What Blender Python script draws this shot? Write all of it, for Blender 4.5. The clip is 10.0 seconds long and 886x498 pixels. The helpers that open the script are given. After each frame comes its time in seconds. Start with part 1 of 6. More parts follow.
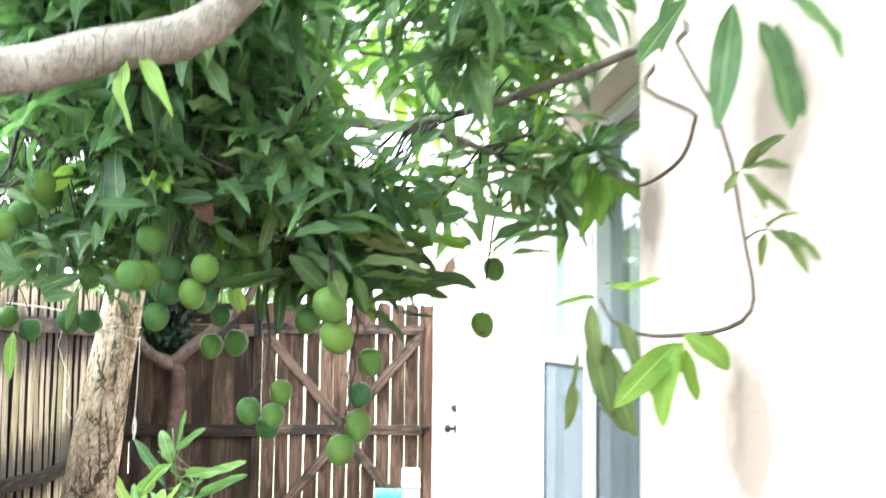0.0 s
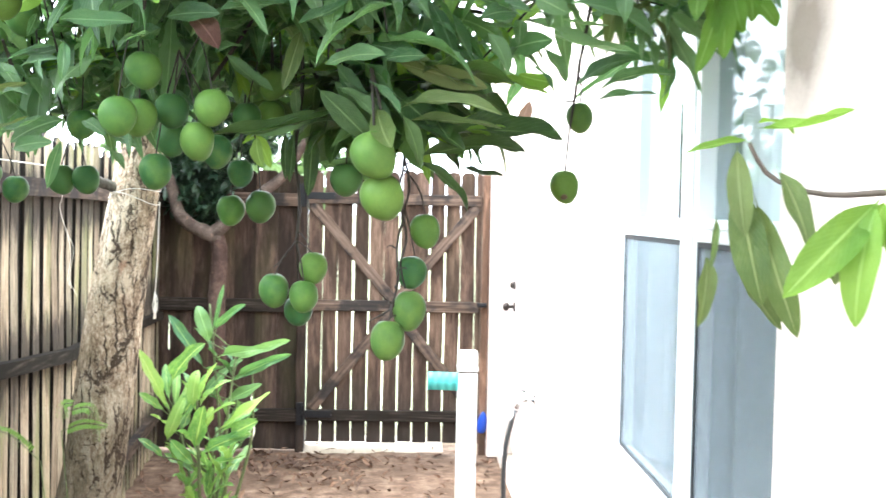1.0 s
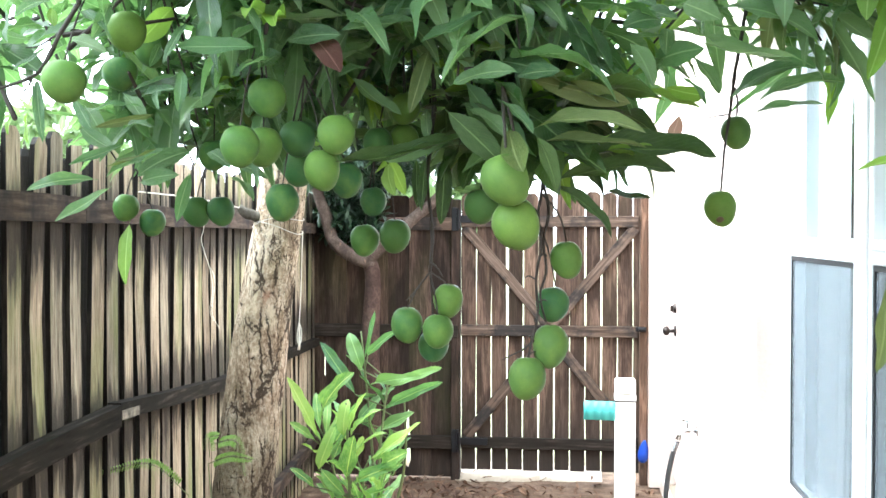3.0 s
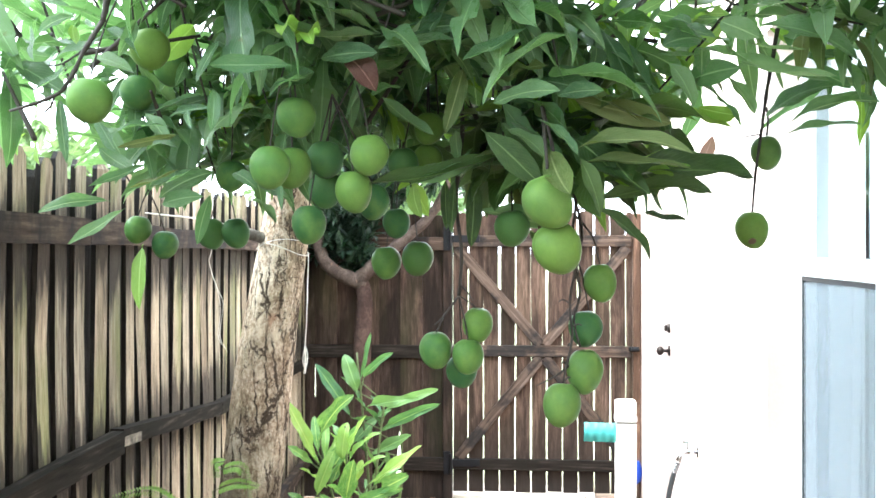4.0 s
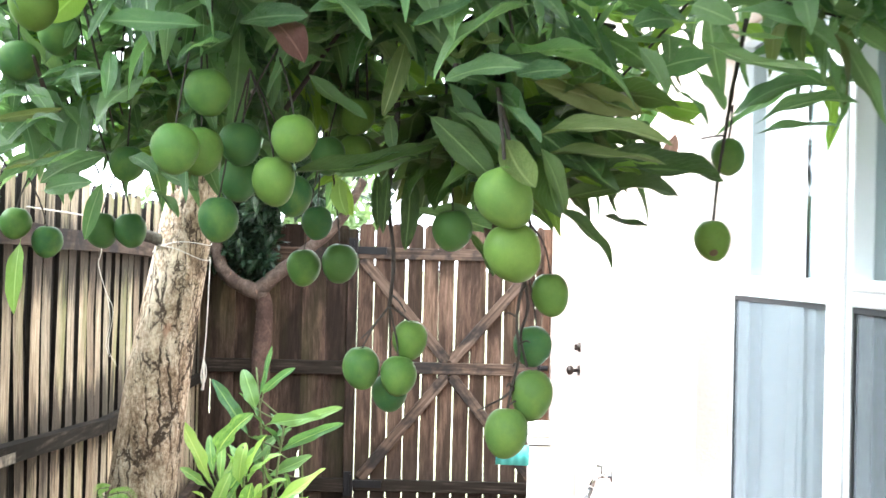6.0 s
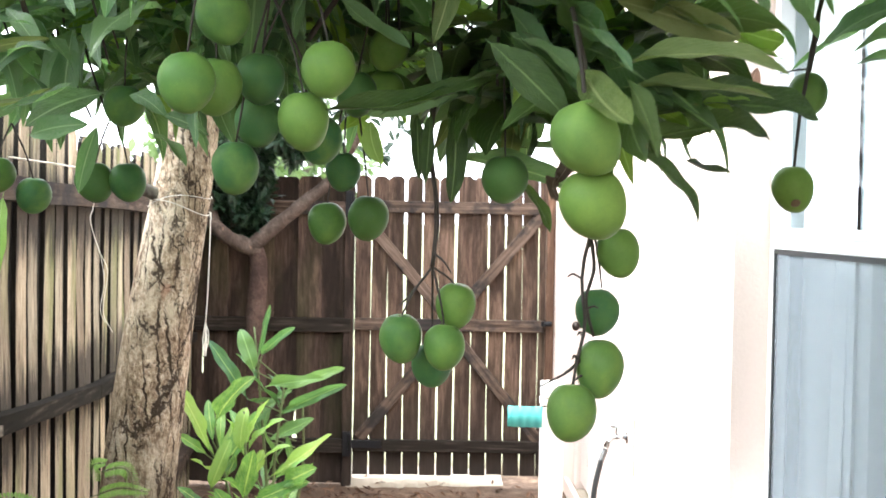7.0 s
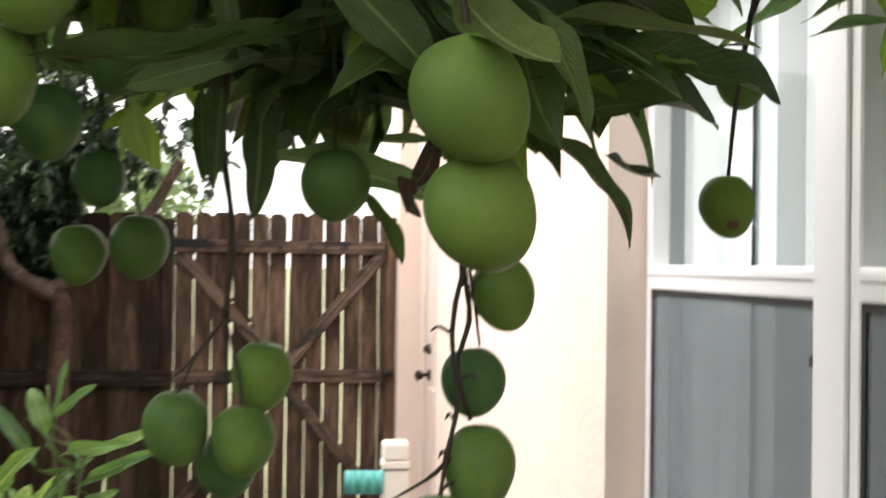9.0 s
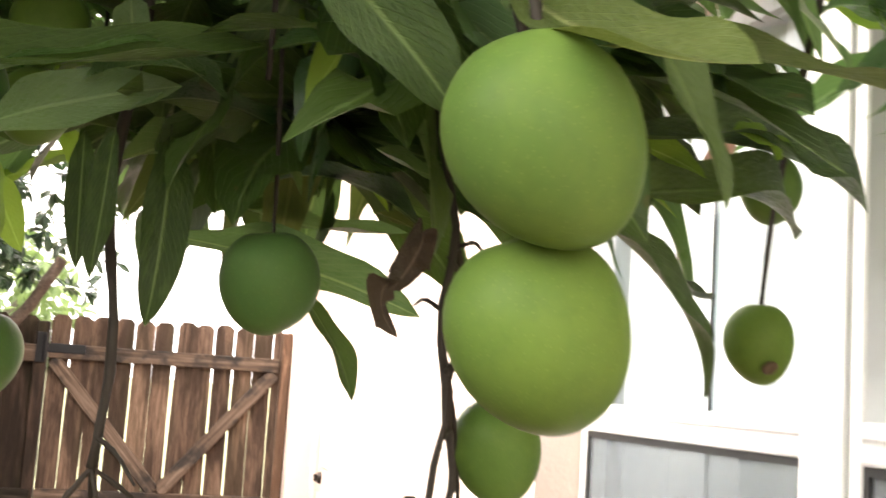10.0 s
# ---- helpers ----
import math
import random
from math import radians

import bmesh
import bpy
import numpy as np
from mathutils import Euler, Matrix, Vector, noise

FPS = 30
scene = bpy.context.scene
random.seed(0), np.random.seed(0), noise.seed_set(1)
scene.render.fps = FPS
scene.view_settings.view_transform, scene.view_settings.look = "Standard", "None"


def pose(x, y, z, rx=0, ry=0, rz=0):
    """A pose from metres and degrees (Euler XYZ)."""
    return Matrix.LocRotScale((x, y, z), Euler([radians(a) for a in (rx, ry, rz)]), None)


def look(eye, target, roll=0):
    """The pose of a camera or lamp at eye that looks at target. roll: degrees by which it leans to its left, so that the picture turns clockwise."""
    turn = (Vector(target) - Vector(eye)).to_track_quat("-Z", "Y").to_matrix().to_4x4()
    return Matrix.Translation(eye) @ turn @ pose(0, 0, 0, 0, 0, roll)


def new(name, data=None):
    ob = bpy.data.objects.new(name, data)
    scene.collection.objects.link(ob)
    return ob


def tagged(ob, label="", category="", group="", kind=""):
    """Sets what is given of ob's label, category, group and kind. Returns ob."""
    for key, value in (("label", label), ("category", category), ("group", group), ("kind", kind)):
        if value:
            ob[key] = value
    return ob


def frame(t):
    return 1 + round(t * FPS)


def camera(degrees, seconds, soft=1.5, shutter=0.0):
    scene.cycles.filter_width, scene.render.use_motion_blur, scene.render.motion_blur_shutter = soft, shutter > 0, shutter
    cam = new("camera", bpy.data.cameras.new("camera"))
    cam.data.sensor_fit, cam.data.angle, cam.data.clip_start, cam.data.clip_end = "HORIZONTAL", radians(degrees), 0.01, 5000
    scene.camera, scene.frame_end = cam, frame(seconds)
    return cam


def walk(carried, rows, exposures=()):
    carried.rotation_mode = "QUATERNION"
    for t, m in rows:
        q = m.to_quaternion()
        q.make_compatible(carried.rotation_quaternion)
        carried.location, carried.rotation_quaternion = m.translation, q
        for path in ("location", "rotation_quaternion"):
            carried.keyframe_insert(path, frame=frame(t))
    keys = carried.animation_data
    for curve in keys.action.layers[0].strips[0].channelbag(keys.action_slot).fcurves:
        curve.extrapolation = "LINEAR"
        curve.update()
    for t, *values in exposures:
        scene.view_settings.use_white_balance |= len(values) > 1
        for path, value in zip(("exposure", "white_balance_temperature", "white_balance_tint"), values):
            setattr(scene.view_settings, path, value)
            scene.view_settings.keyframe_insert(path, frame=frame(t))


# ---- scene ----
cam = camera(43.3, 10.0, soft=1.5, shutter=0.5)
PATH = [
    (0, (0.257, 0.045, 1.63), (0.41, 2.033, 1.787), 0.7),
    (0.5, (0.205, 0.403, 1.634), (0.323, 2.399, 1.672), 0.4),
    (1, (0.261, 0.639, 1.606), (0.324, 2.636, 1.538), 1.2),
    (1.5, (0.308, 0.758, 1.613), (0.212, 2.755, 1.574), 1.9),
    (2, (0.322, 0.744, 1.608), (0.181, 2.738, 1.57), 1.1),
    (2.5, (0.319, 0.763, 1.615), (0.127, 2.753, 1.566), 0.5),
    (3, (0.299, 0.789, 1.62), (0.075, 2.776, 1.586), 0.1),
    (4.5, (0.137, 0.839, 1.631), (0.056, 2.837, 1.651), -0.4),
    (5, (0.105, 0.853, 1.633), (0.199, 2.85, 1.671), -0.1),
    (6.5, (0.124, 1.226, 1.599), (0.094, 3.225, 1.608), 1.9),
    (7, (0.026, 1.324, 1.608), (0.057, 3.323, 1.554), 1.0),
    (7.5, (-0.04, 1.381, 1.611), (0.129, 3.372, 1.517), -0.1),
    (8, (-0.046, 1.473, 1.605), (0.208, 3.454, 1.505), 0.1),
    (8.5, (0.011, 1.636, 1.586), (0.265, 3.619, 1.51), 0.1),
    (9, (0.069, 1.842, 1.592), (0.388, 3.817, 1.62), 0.8),
    (9.5, (0.051, 2.044, 1.599), (0.627, 3.953, 1.753), 1.5),
    (10, (0.061, 2.155, 1.602), (0.559, 4.076, 1.855), 3.8),
]
EXPOSURES = [
    (0.0, 2.3, 5950, 6), (0.5, 2.55, 5850, 6), (1.0, 2.4, 5850, 6), (2.0, 2.24, 5800, 5), (5.0, 2.26, 5850, 6), (6.5, 2.2, 6100, 9), (7.0, 1.95, 6200, 10), (7.5, 1.2, 6400, 11),
    (8.0, 0.68, 6600, 12), (8.5, 0.52, 6700, 12), (9.0, 0.72, 7050, 14), (9.5, 1.75, 7450, 17), (10.0, 1.85, 7550, 17),
]
walk(cam, [(t, look(eye, target, roll)) for t, eye, target, roll in PATH], EXPOSURES)

# ---- world and sun: bright thin overcast ----
world = bpy.data.worlds.new("world")
scene.world = world
world.use_nodes = True
wn = world.node_tree
wn.nodes.clear()
sky = wn.nodes.new("ShaderNodeTexSky")
sky.sky_type, sky.sun_disc = "NISHITA", False
sky.sun_elevation, sky.sun_rotation = radians(53.0), radians(-86.0)
sky.air_density, sky.dust_density = 1.0, 4.0
pale = wn.nodes.new("ShaderNodeHueSaturation")
pale.inputs["Saturation"].default_value = 0.25
bg = wn.nodes.new("ShaderNodeBackground")
bg.inputs["Strength"].default_value = 0.15
wo = wn.nodes.new("ShaderNodeOutputWorld")
veil = wn.nodes.new("ShaderNodeMix")
veil.data_type = "RGBA"
veil.inputs[0].default_value = 0.75
veil.inputs[7].default_value = (11.5, 11.9, 12.3, 1)
wn.links.new(sky.outputs[0], pale.inputs["Color"])
wn.links.new(pale.outputs[0], veil.inputs[6])
wn.links.new(veil.outputs[2], bg.inputs[0])
wn.links.new(bg.outputs[0], wo.inputs[0])
sun = new("sun", bpy.data.lights.new("sun", "SUN"))
sun.data.energy, sun.data.angle, sun.data.color = 2.8, radians(65), (1.0, 0.98, 0.96)
sun.matrix_world = look((-5.2, 0.35, 7.0), (0, 0, 0))


# ---- materials ----
class Mat:
    """A small wrapper to wire node materials."""

    def __init__(self, name, rough=0.6, spec=0.5, metal=0.0):
        self.m = bpy.data.materials.new(name)
        self.m.use_nodes = True
        self.t = self.m.node_tree
        self.b = self.t.nodes["Principled BSDF"]
        self.out = self.t.nodes["Material Output"]
        self.b.inputs["Roughness"].default_value = rough
        self.b.inputs["Specular IOR Level"].default_value = spec
        self.b.inputs["Metallic"].default_value = metal

    def node(self, kind, **values):
        n = self.t.nodes.new(kind)
        for k, v in values.items():
            n.inputs[k.replace("_", " ")].default_value = v
        return n

    def link(self, a, b):
        self.t.links.new(a, b)

    def coords(self, scale=(1, 1, 1), kind="Object", shift=True):
        c = self.node("ShaderNodeTexCoord")
        mp = self.node("ShaderNodeMapping")
        mp.inputs["Scale"].default_value = scale
        self.link(c.outputs[kind], mp.inputs["Vector"])
        if shift:
            i = self.node("ShaderNodeObjectInfo")
            mul = self.node("ShaderNodeMath")
            mul.operation = "MULTIPLY"
            mul.inputs[1].default_value = 37.0
            self.link(i.outputs["Random"], mul.inputs[0])
            self.link(mul.outputs[0], mp.inputs["Location"])
        return mp.outputs[0]

    def noise(self, vec, scale, detail=4.0, rough=0.55, distort=0.0):
        n = self.node("ShaderNodeTexNoise", Scale=scale, Detail=detail, Roughness=rough, Distortion=distort)
        self.link(vec, n.inputs["Vector"])
        return n.outputs["Fac"]

    def ramp(self, fac, stops):
        r = self.node("ShaderNodeValToRGB")
        e = r.color_ramp.elements
        while len(e) < len(stops):
            e.new(0.5)
        for el, (p, c) in zip(e, stops):
            el.position = p
            el.color = (*c, 1) if len(c) == 3 else (c[0], c[0], c[0], 1)
        self.link(fac, r.inputs[0])
        return r.outputs[0]

    def mix(self, fac, a, b, mode="MIX"):
        n = self.node("ShaderNodeMix")
        n.data_type, n.blend_type = "RGBA", mode
        for v, s in ((fac, n.inputs[0]), (a, n.inputs[6]), (b, n.inputs[7])):
            if hasattr(v, "links"):
                self.link(v, s)
            else:
                s.default_value = v if isinstance(v, float) else (*v, 1)
        return n.outputs[2]

    def math(self, op, a, b=0.5):
        n = self.node("ShaderNodeMath")
        n.operation = op
        for v, s in ((a, n.inputs[0]), (b, n.inputs[1])):
            if hasattr(v, "links"):
                self.link(v, s)
            else:
                s.default_value = v
        return n.outputs[0]

    def rand(self):
        return self.node("ShaderNodeObjectInfo").outputs["Random"]

    def island(self):
        """A random number for each piece, object or joined."""
        g = self.node("ShaderNodeNewGeometry").outputs["Random Per Island"]
        return self.math("FRACT", self.math("ADD", g, self.rand()), 0.0)

    def colour(self, c):
        if hasattr(c, "links"):
            self.link(c, self.b.inputs["Base Color"])
        else:
            self.b.inputs["Base Color"].default_value = (*c, 1)

    def bump(self, h, strength=0.3, dist=0.01):
        n = self.node("ShaderNodeBump", Strength=strength, Distance=dist)
        self.link(h, n.inputs["Height"])
        self.link(n.outputs[0], self.b.inputs["Normal"])


def wood_weathered(name, dark, mid, pale_c, algae=0.0, wet=0.0, rough=0.85, drip=0.0, pinkish=False):
    """Old fence boards: fibres along z, black mildew streaks, green algae."""
    m = Mat(name, rough, 0.25)
    v = m.coords((1, 1, 0.05))
    v2 = m.coords((1, 1, 0.22))
    fibre = m.math("ADD", m.math("MULTIPLY", m.noise(v, 260, 5, 0.7), 0.55), m.math("MULTIPLY", m.noise(v, 75, 4, 0.6), 0.45))
    broad = m.noise(v2, 9, 4, 0.6, 0.4)
    col = m.ramp(fibre, [(0.34, dark), (0.48, mid), (0.64, pale_c)])
    tone = m.ramp(m.rand(), [(0.0, (0.62,)), (0.5, (0.9,)), (1.0, (1.15,))])
    col = m.mix(1.0, col, tone, "MULTIPLY")
    if pinkish:
        hue = m.math("FRACT", m.math("MULTIPLY", m.rand(), 7.0), 0.0)
        col = m.mix(m.math("MULTIPLY", hue, 0.5), col, m.mix(1.0, col, (1.0, 0.82, 0.74), "MULTIPLY"))
    streak = m.ramp(broad, [(0.4, (0.0,)), (0.56, (1.0,))])
    col = m.mix(m.math("MULTIPLY", streak, 0.3 if pinkish else 0.75), col, (dark[0] * 0.45, dark[1] * 0.45, dark[2] * 0.45))
    if algae:
        g = m.ramp(m.noise(v2, 5, 3), [(0.5, (0.0,)), (0.68, (1.0,))])
        col = m.mix(m.math("MULTIPLY", g, algae), col, (0.16, 0.19, 0.06))
    if wet:
        z = m.node("ShaderNodeSeparateXYZ")
        tc = m.node("ShaderNodeTexCoord")
        m.link(tc.outputs["Object"], z.inputs[0])
        low = m.math("ADD", z.outputs[2], m.math("MULTIPLY", broad, 0.7))
        d = m.ramp(low, [(0.45, (1.0,)), (0.85, (0.0,))])
        col = m.mix(m.math("MULTIPLY", d, wet), col, (0.03, 0.024, 0.02))
    if drip:
        # black mildew that gathers on the boards just above the rails
        z = m.node("ShaderNodeSeparateXYZ")
        tc = m.node("ShaderNodeTexCoord")
        m.link(tc.outputs["Object"], z.inputs[0])
        ragged = m.math("MULTIPLY", m.noise(m.coords((1, 1, 0.12)), 45, 4, 0.6), 0.42)
        for at in (1.05, 1.63, 0.24):
            up = m.math("SUBTRACT", z.outputs[2], at)
            fade = m.ramp(m.math("ADD", up, ragged), [(0.0, (0.0,)), (0.12, (1.0,)), (0.27, (0.9,)), (0.36, (0.0,))])
            col = m.mix(m.math("MULTIPLY", fade, drip), col, (0.03, 0.025, 0.02))
    m.colour(col)
    knots = m.noise(v, 26, 6, 0.7)
    m.bump(m.math("ADD", fibre, m.math("MULTIPLY", knots, 0.6)), 0.6, 0.004)
    return m.m


M_PICKET = wood_weathered("picket_wood", (0.07, 0.058, 0.039), (0.36, 0.31, 0.22), (0.63, 0.565, 0.43), algae=0.85, drip=0.95, pinkish=True)
# near-black wood: the shade between and behind the boards is in its colour
M_GAP_SHADE = wood_weathered("gap_shade_wood", (0.006, 0.005, 0.004), (0.016, 0.013, 0.01), (0.05, 0.042, 0.034))
M_BACK = wood_weathered("back_board_wood", (0.022, 0.014, 0.01), (0.07, 0.044, 0.032), (0.15, 0.1, 0.074), algae=0.1, wet=0.5)
M_GATE = wood_weathered("gate_board_wood", (0.04, 0.024, 0.017), (0.14, 0.088, 0.062), (0.26, 0.178, 0.13), algae=0.05, wet=0.85)


def rail_wood(name, dark, mid, pale_c, axis):
    m = Mat(name, 0.95, 0.1)
    s = [1, 1, 1]
    s[axis] = 0.06
    v = m.coords(tuple(s))
    fibre = m.noise(v, 60, 5, 0.6)
    blot = m.noise(m.coords((1, 1, 1)), 6, 4, 0.65)
    col = m.ramp(fibre, [(0.3, dark), (0.55, mid), (0.78, pale_c)])
    col = m.mix(m.ramp(blot, [(0.45, (0.0,)), (0.6, (0.85,))]), col, tuple(min(0.025, 2 * q) for q in dark))
    m.colour(col)
    m.bump(fibre, 0.5, 0.004)
    return m.m


M_RAIL_Y = rail_wood("rail_wood_long", (0.008, 0.007, 0.0055), (0.022, 0.018, 0.014), (0.11, 0.095, 0.072), 1)
M_RAIL_TOP = rail_wood("top_rail_wood", (0.03, 0.022, 0.017), (0.08, 0.06, 0.046), (0.16, 0.125, 0.1), 1)
M_SCARF = rail_wood("bare_rail_wood", (0.2, 0.17, 0.13), (0.42, 0.37, 0.29), (0.55, 0.5, 0.4), 1)
M_BRACE = rail_wood("brace_wood", (0.045, 0.032, 0.024), (0.14, 0.1, 0.076), (0.24, 0.185, 0.145), 2)
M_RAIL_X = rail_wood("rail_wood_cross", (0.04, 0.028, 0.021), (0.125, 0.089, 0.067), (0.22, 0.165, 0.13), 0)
# darker wood for the lower rails of the gate and back fence
M_RAIL_LOW = rail_wood("dark_rail_wood", (0.012, 0.01, 0.008), (0.034, 0.027, 0.022), (0.09, 0.072, 0.058), 0)


def bark(name, dark, mid, pale_c, scale=1.0, crack=0.85):
    """Bark in long plates with dark cracks between them."""
    m = Mat(name, 0.9, 0.2)
    v = m.coords((1, 1, 0.5), shift=False)
    nz = m.noise(v, 7 * scale, 4)
    fine = m.noise(m.coords((1, 1, 0.7), shift=False), 60 * scale, 6, 0.72)
    wob = m.node("ShaderNodeTexNoise", Scale=16.0 * scale, Detail=4.0, Roughness=0.6)
    base = m.coords((1, 1, 0.3), shift=False)
    m.link(base, wob.inputs["Vector"])
    warped = m.mix(0.03, base, wob.outputs["Color"], "ADD")
    tall = m.mix(0.012, m.coords((1, 1, 0.16), shift=False), wob.outputs["Color"], "ADD")
    edges = []
    flat = m.mix(0.02, m.coords((0.45, 0.45, 1.5), shift=False), wob.outputs["Color"], "ADD")
    for vec, size, wide in ((tall, 26.0, 0.045), (warped, 40.0, 0.04), (warped, 95.0, 0.05), (flat, 24.0, 0.045)):
        vo = m.node("ShaderNodeTexVoronoi", Scale=size * scale)
        vo.feature = "DISTANCE_TO_EDGE"
        m.link(vec, vo.inputs["Vector"])
        edges.append(m.ramp(vo.outputs["Distance"], [(0.0, (1.0,)), (wide * 0.5, (0.8,)), (wide, (0.0,))]))
    where = m.ramp(m.noise(m.coords((1, 1, 0.6), shift=False), 6 * scale, 4, 0.6), [(0.46, (0.0,)), (0.57, (1.0,))])
    where2 = m.ramp(m.noise(m.coords((1, 1, 0.5), shift=False), 9 * scale, 3, 0.6), [(0.46, (0.0,)), (0.57, (0.9,))])
    where3 = m.ramp(m.noise(m.coords((1, 1, 0.8), shift=False), 8 * scale, 3, 0.6), [(0.5, (0.0,)), (0.62, (0.6,))])
    cr = m.math("MAXIMUM", m.math("MULTIPLY", edges[0], where), m.math("MAXIMUM", m.math("MULTIPLY", edges[1], where2), m.math("MULTIPLY", edges[2], where3)))
    # short breaks across the stem
    where4 = m.ramp(m.noise(m.coords((1, 1, 0.7), shift=False), 11 * scale, 3, 0.6), [(0.47, (0.0,)), (0.58, (0.85,))])
    cr = m.math("MAXIMUM", cr, m.math("MULTIPLY", edges[3], where4))
    col = m.ramp(m.math("ADD", m.math("MULTIPLY", fine, 0.55), m.math("MULTIPLY", nz, 0.45)), [(0.34, dark), (0.48, mid), (0.64, pale_c)])
    lich = m.ramp(m.noise(m.coords((1, 1, 1), shift=False), 9 * scale, 5, 0.7), [(0.5, (0.0,)), (0.6, (1.0,))])
    col = m.mix(m.math("MULTIPLY", lich, 0.5), col, tuple(0.5 * q for q in mid))
    patch = m.ramp(m.noise(v, 12 * scale, 2), [(0.68, (0.0,)), (0.72, (1.0,))])
    col = m.mix(m.math("MULTIPLY", patch, 0.5), col, (0.36, 0.22, 0.15))
    mott = m.ramp(m.noise(m.coords((1, 1, 0.7), shift=False), 30 * scale, 6, 0.75), [(0.56, (0.0,)), (0.63, (0.55,))])
    col = m.mix(mott, col, (dark[0] * 0.45, dark[1] * 0.42, dark[2] * 0.38))
    col = m.mix(m.math("MULTIPLY", cr, crack), col, (0.035, 0.024, 0.018))
    m.colour(col)
    m.bump(m.math("SUBTRACT", m.math("MULTIPLY", fine, 0.5), m.math("MULTIPLY", cr, 1.1)), 0.65, 0.009)
    return m.m


def trunk_bark():
    """Tan bark in tall plates: ragged dark cracks of uneven width between them, finer breaks across."""
    m = Mat("mango_bark", 0.92, 0.15)
    v = m.coords((1, 1, 0.6), shift=False)
    even = m.coords((1, 1, 1), shift=False)
    fine = m.noise(v, 95, 7, 0.75)
    plate = m.noise(m.coords((1, 1, 0.4), shift=False), 17, 4, 0.6)
    big = m.noise(v, 5, 4, 0.6)
    tone = m.math("ADD", m.math("MULTIPLY", fine, 0.55), m.math("MULTIPLY", plate, 0.45))
    col = m.ramp(tone, [(0.4, (0.17, 0.115, 0.075)), (0.475, (0.46, 0.345, 0.24)), (0.56, (0.8, 0.69, 0.53))])
    col = m.mix(m.ramp(big, [(0.45, (0.0,)), (0.62, (0.4,))]), col, (0.46, 0.38, 0.25))
    col = m.mix(m.ramp(m.noise(even, 13, 5, 0.7), [(0.54, (0.0,)), (0.62, (0.38,))]), col, (0.3, 0.24, 0.165))
    col = m.mix(m.ramp(m.noise(even, 34, 5, 0.75), [(0.6, (0.0,)), (0.66, (0.5,))]), col, (0.22, 0.17, 0.12))
    col = m.mix(m.ramp(m.noise(v, 12, 2), [(0.69, (0.0,)), (0.72, (0.6,))]), col, (0.48, 0.27, 0.18))
    z = m.node("ShaderNodeSeparateXYZ")
    tc = m.node("ShaderNodeTexCoord")
    m.link(tc.outputs["Object"], z.inputs[0])
    up = m.math("ADD", z.outputs[2], m.math("MULTIPLY", m.noise(v, 13, 5, 0.65), 0.55))
    col = m.mix(m.math("MULTIPLY", m.ramp(m.math("MULTIPLY", up, 0.5), [(0.54, (1.0,)), (0.73, (0.0,))]), 0.75), col, (0.14, 0.12, 0.08))
    wob = m.node("ShaderNodeTexNoise", Scale=34.0, Detail=5.0, Roughness=0.65)
    m.link(even, wob.inputs["Vector"])
    crack, relief = 0.0, m.math("MULTIPLY", fine, 0.5)
    for k, (size, squash, bend, least, spread, start) in enumerate(((30.0, 0.2, 0.03, 0.01, 0.115, 0.44), (58.0, 0.28, 0.016, 0.012, 0.14, 0.49), (44.0, 1.5, 0.02, 0.01, 0.12, 0.52))):
        vo = m.node("ShaderNodeTexVoronoi", Scale=size)
        vo.feature = "DISTANCE_TO_EDGE"
        m.link(m.mix(bend, m.coords((1, 1, squash), shift=False), wob.outputs["Color"], "ADD"), vo.inputs["Vector"])
        where = m.ramp(m.noise(m.coords((1, 1, 0.6 if k < 2 else 1.2), shift=False), 7.0 + 3 * k, 5, 0.7), [(start, (0.0,)), (start + 0.16, (1.0,))])
        wide = m.math("ADD", m.math("MULTIPLY", where, spread), least)
        line = m.math("MAXIMUM", m.math("SUBTRACT", 1.0, m.math("DIVIDE", vo.outputs["Distance"], wide)), 0.0)
        line = m.math("MULTIPLY", line, m.math("ADD", m.math("MULTIPLY", where, 0.9), 0.1))
        crack = m.math("MAXIMUM", line, crack)
        relief = m.math("ADD", relief, m.math("MULTIPLY", m.math("MINIMUM", vo.outputs["Distance"], 0.16), 1.6 - 0.4 * k))
    col = m.mix(m.ramp(m.math("ADD", crack, m.math("MULTIPLY", m.math("SUBTRACT", fine, 0.5), 0.35)), [(0.14, (0.0,)), (0.55, (0.9,))]), col, (0.055, 0.038, 0.027))
    m.colour(col)
    m.bump(m.math("SUBTRACT", relief, m.math("MULTIPLY", crack, 0.7)), 0.9, 0.014)
    return m.m


M_BARK = trunk_bark()
M_LIMB = bark("limb_bark", (0.09, 0.08, 0.065), (0.175, 0.16, 0.132), (0.28, 0.265, 0.23), 2.0, 0.3)
M_REDBARK = bark("small_tree_bark", (0.035, 0.021, 0.017), (0.078, 0.048, 0.038), (0.15, 0.1, 0.08), 1.6, 0.3)
M_FORK = bark("small_tree_limb_bark", (0.05, 0.035, 0.028), (0.1, 0.072, 0.057), (0.22, 0.175, 0.14), 2.4, 0.4)


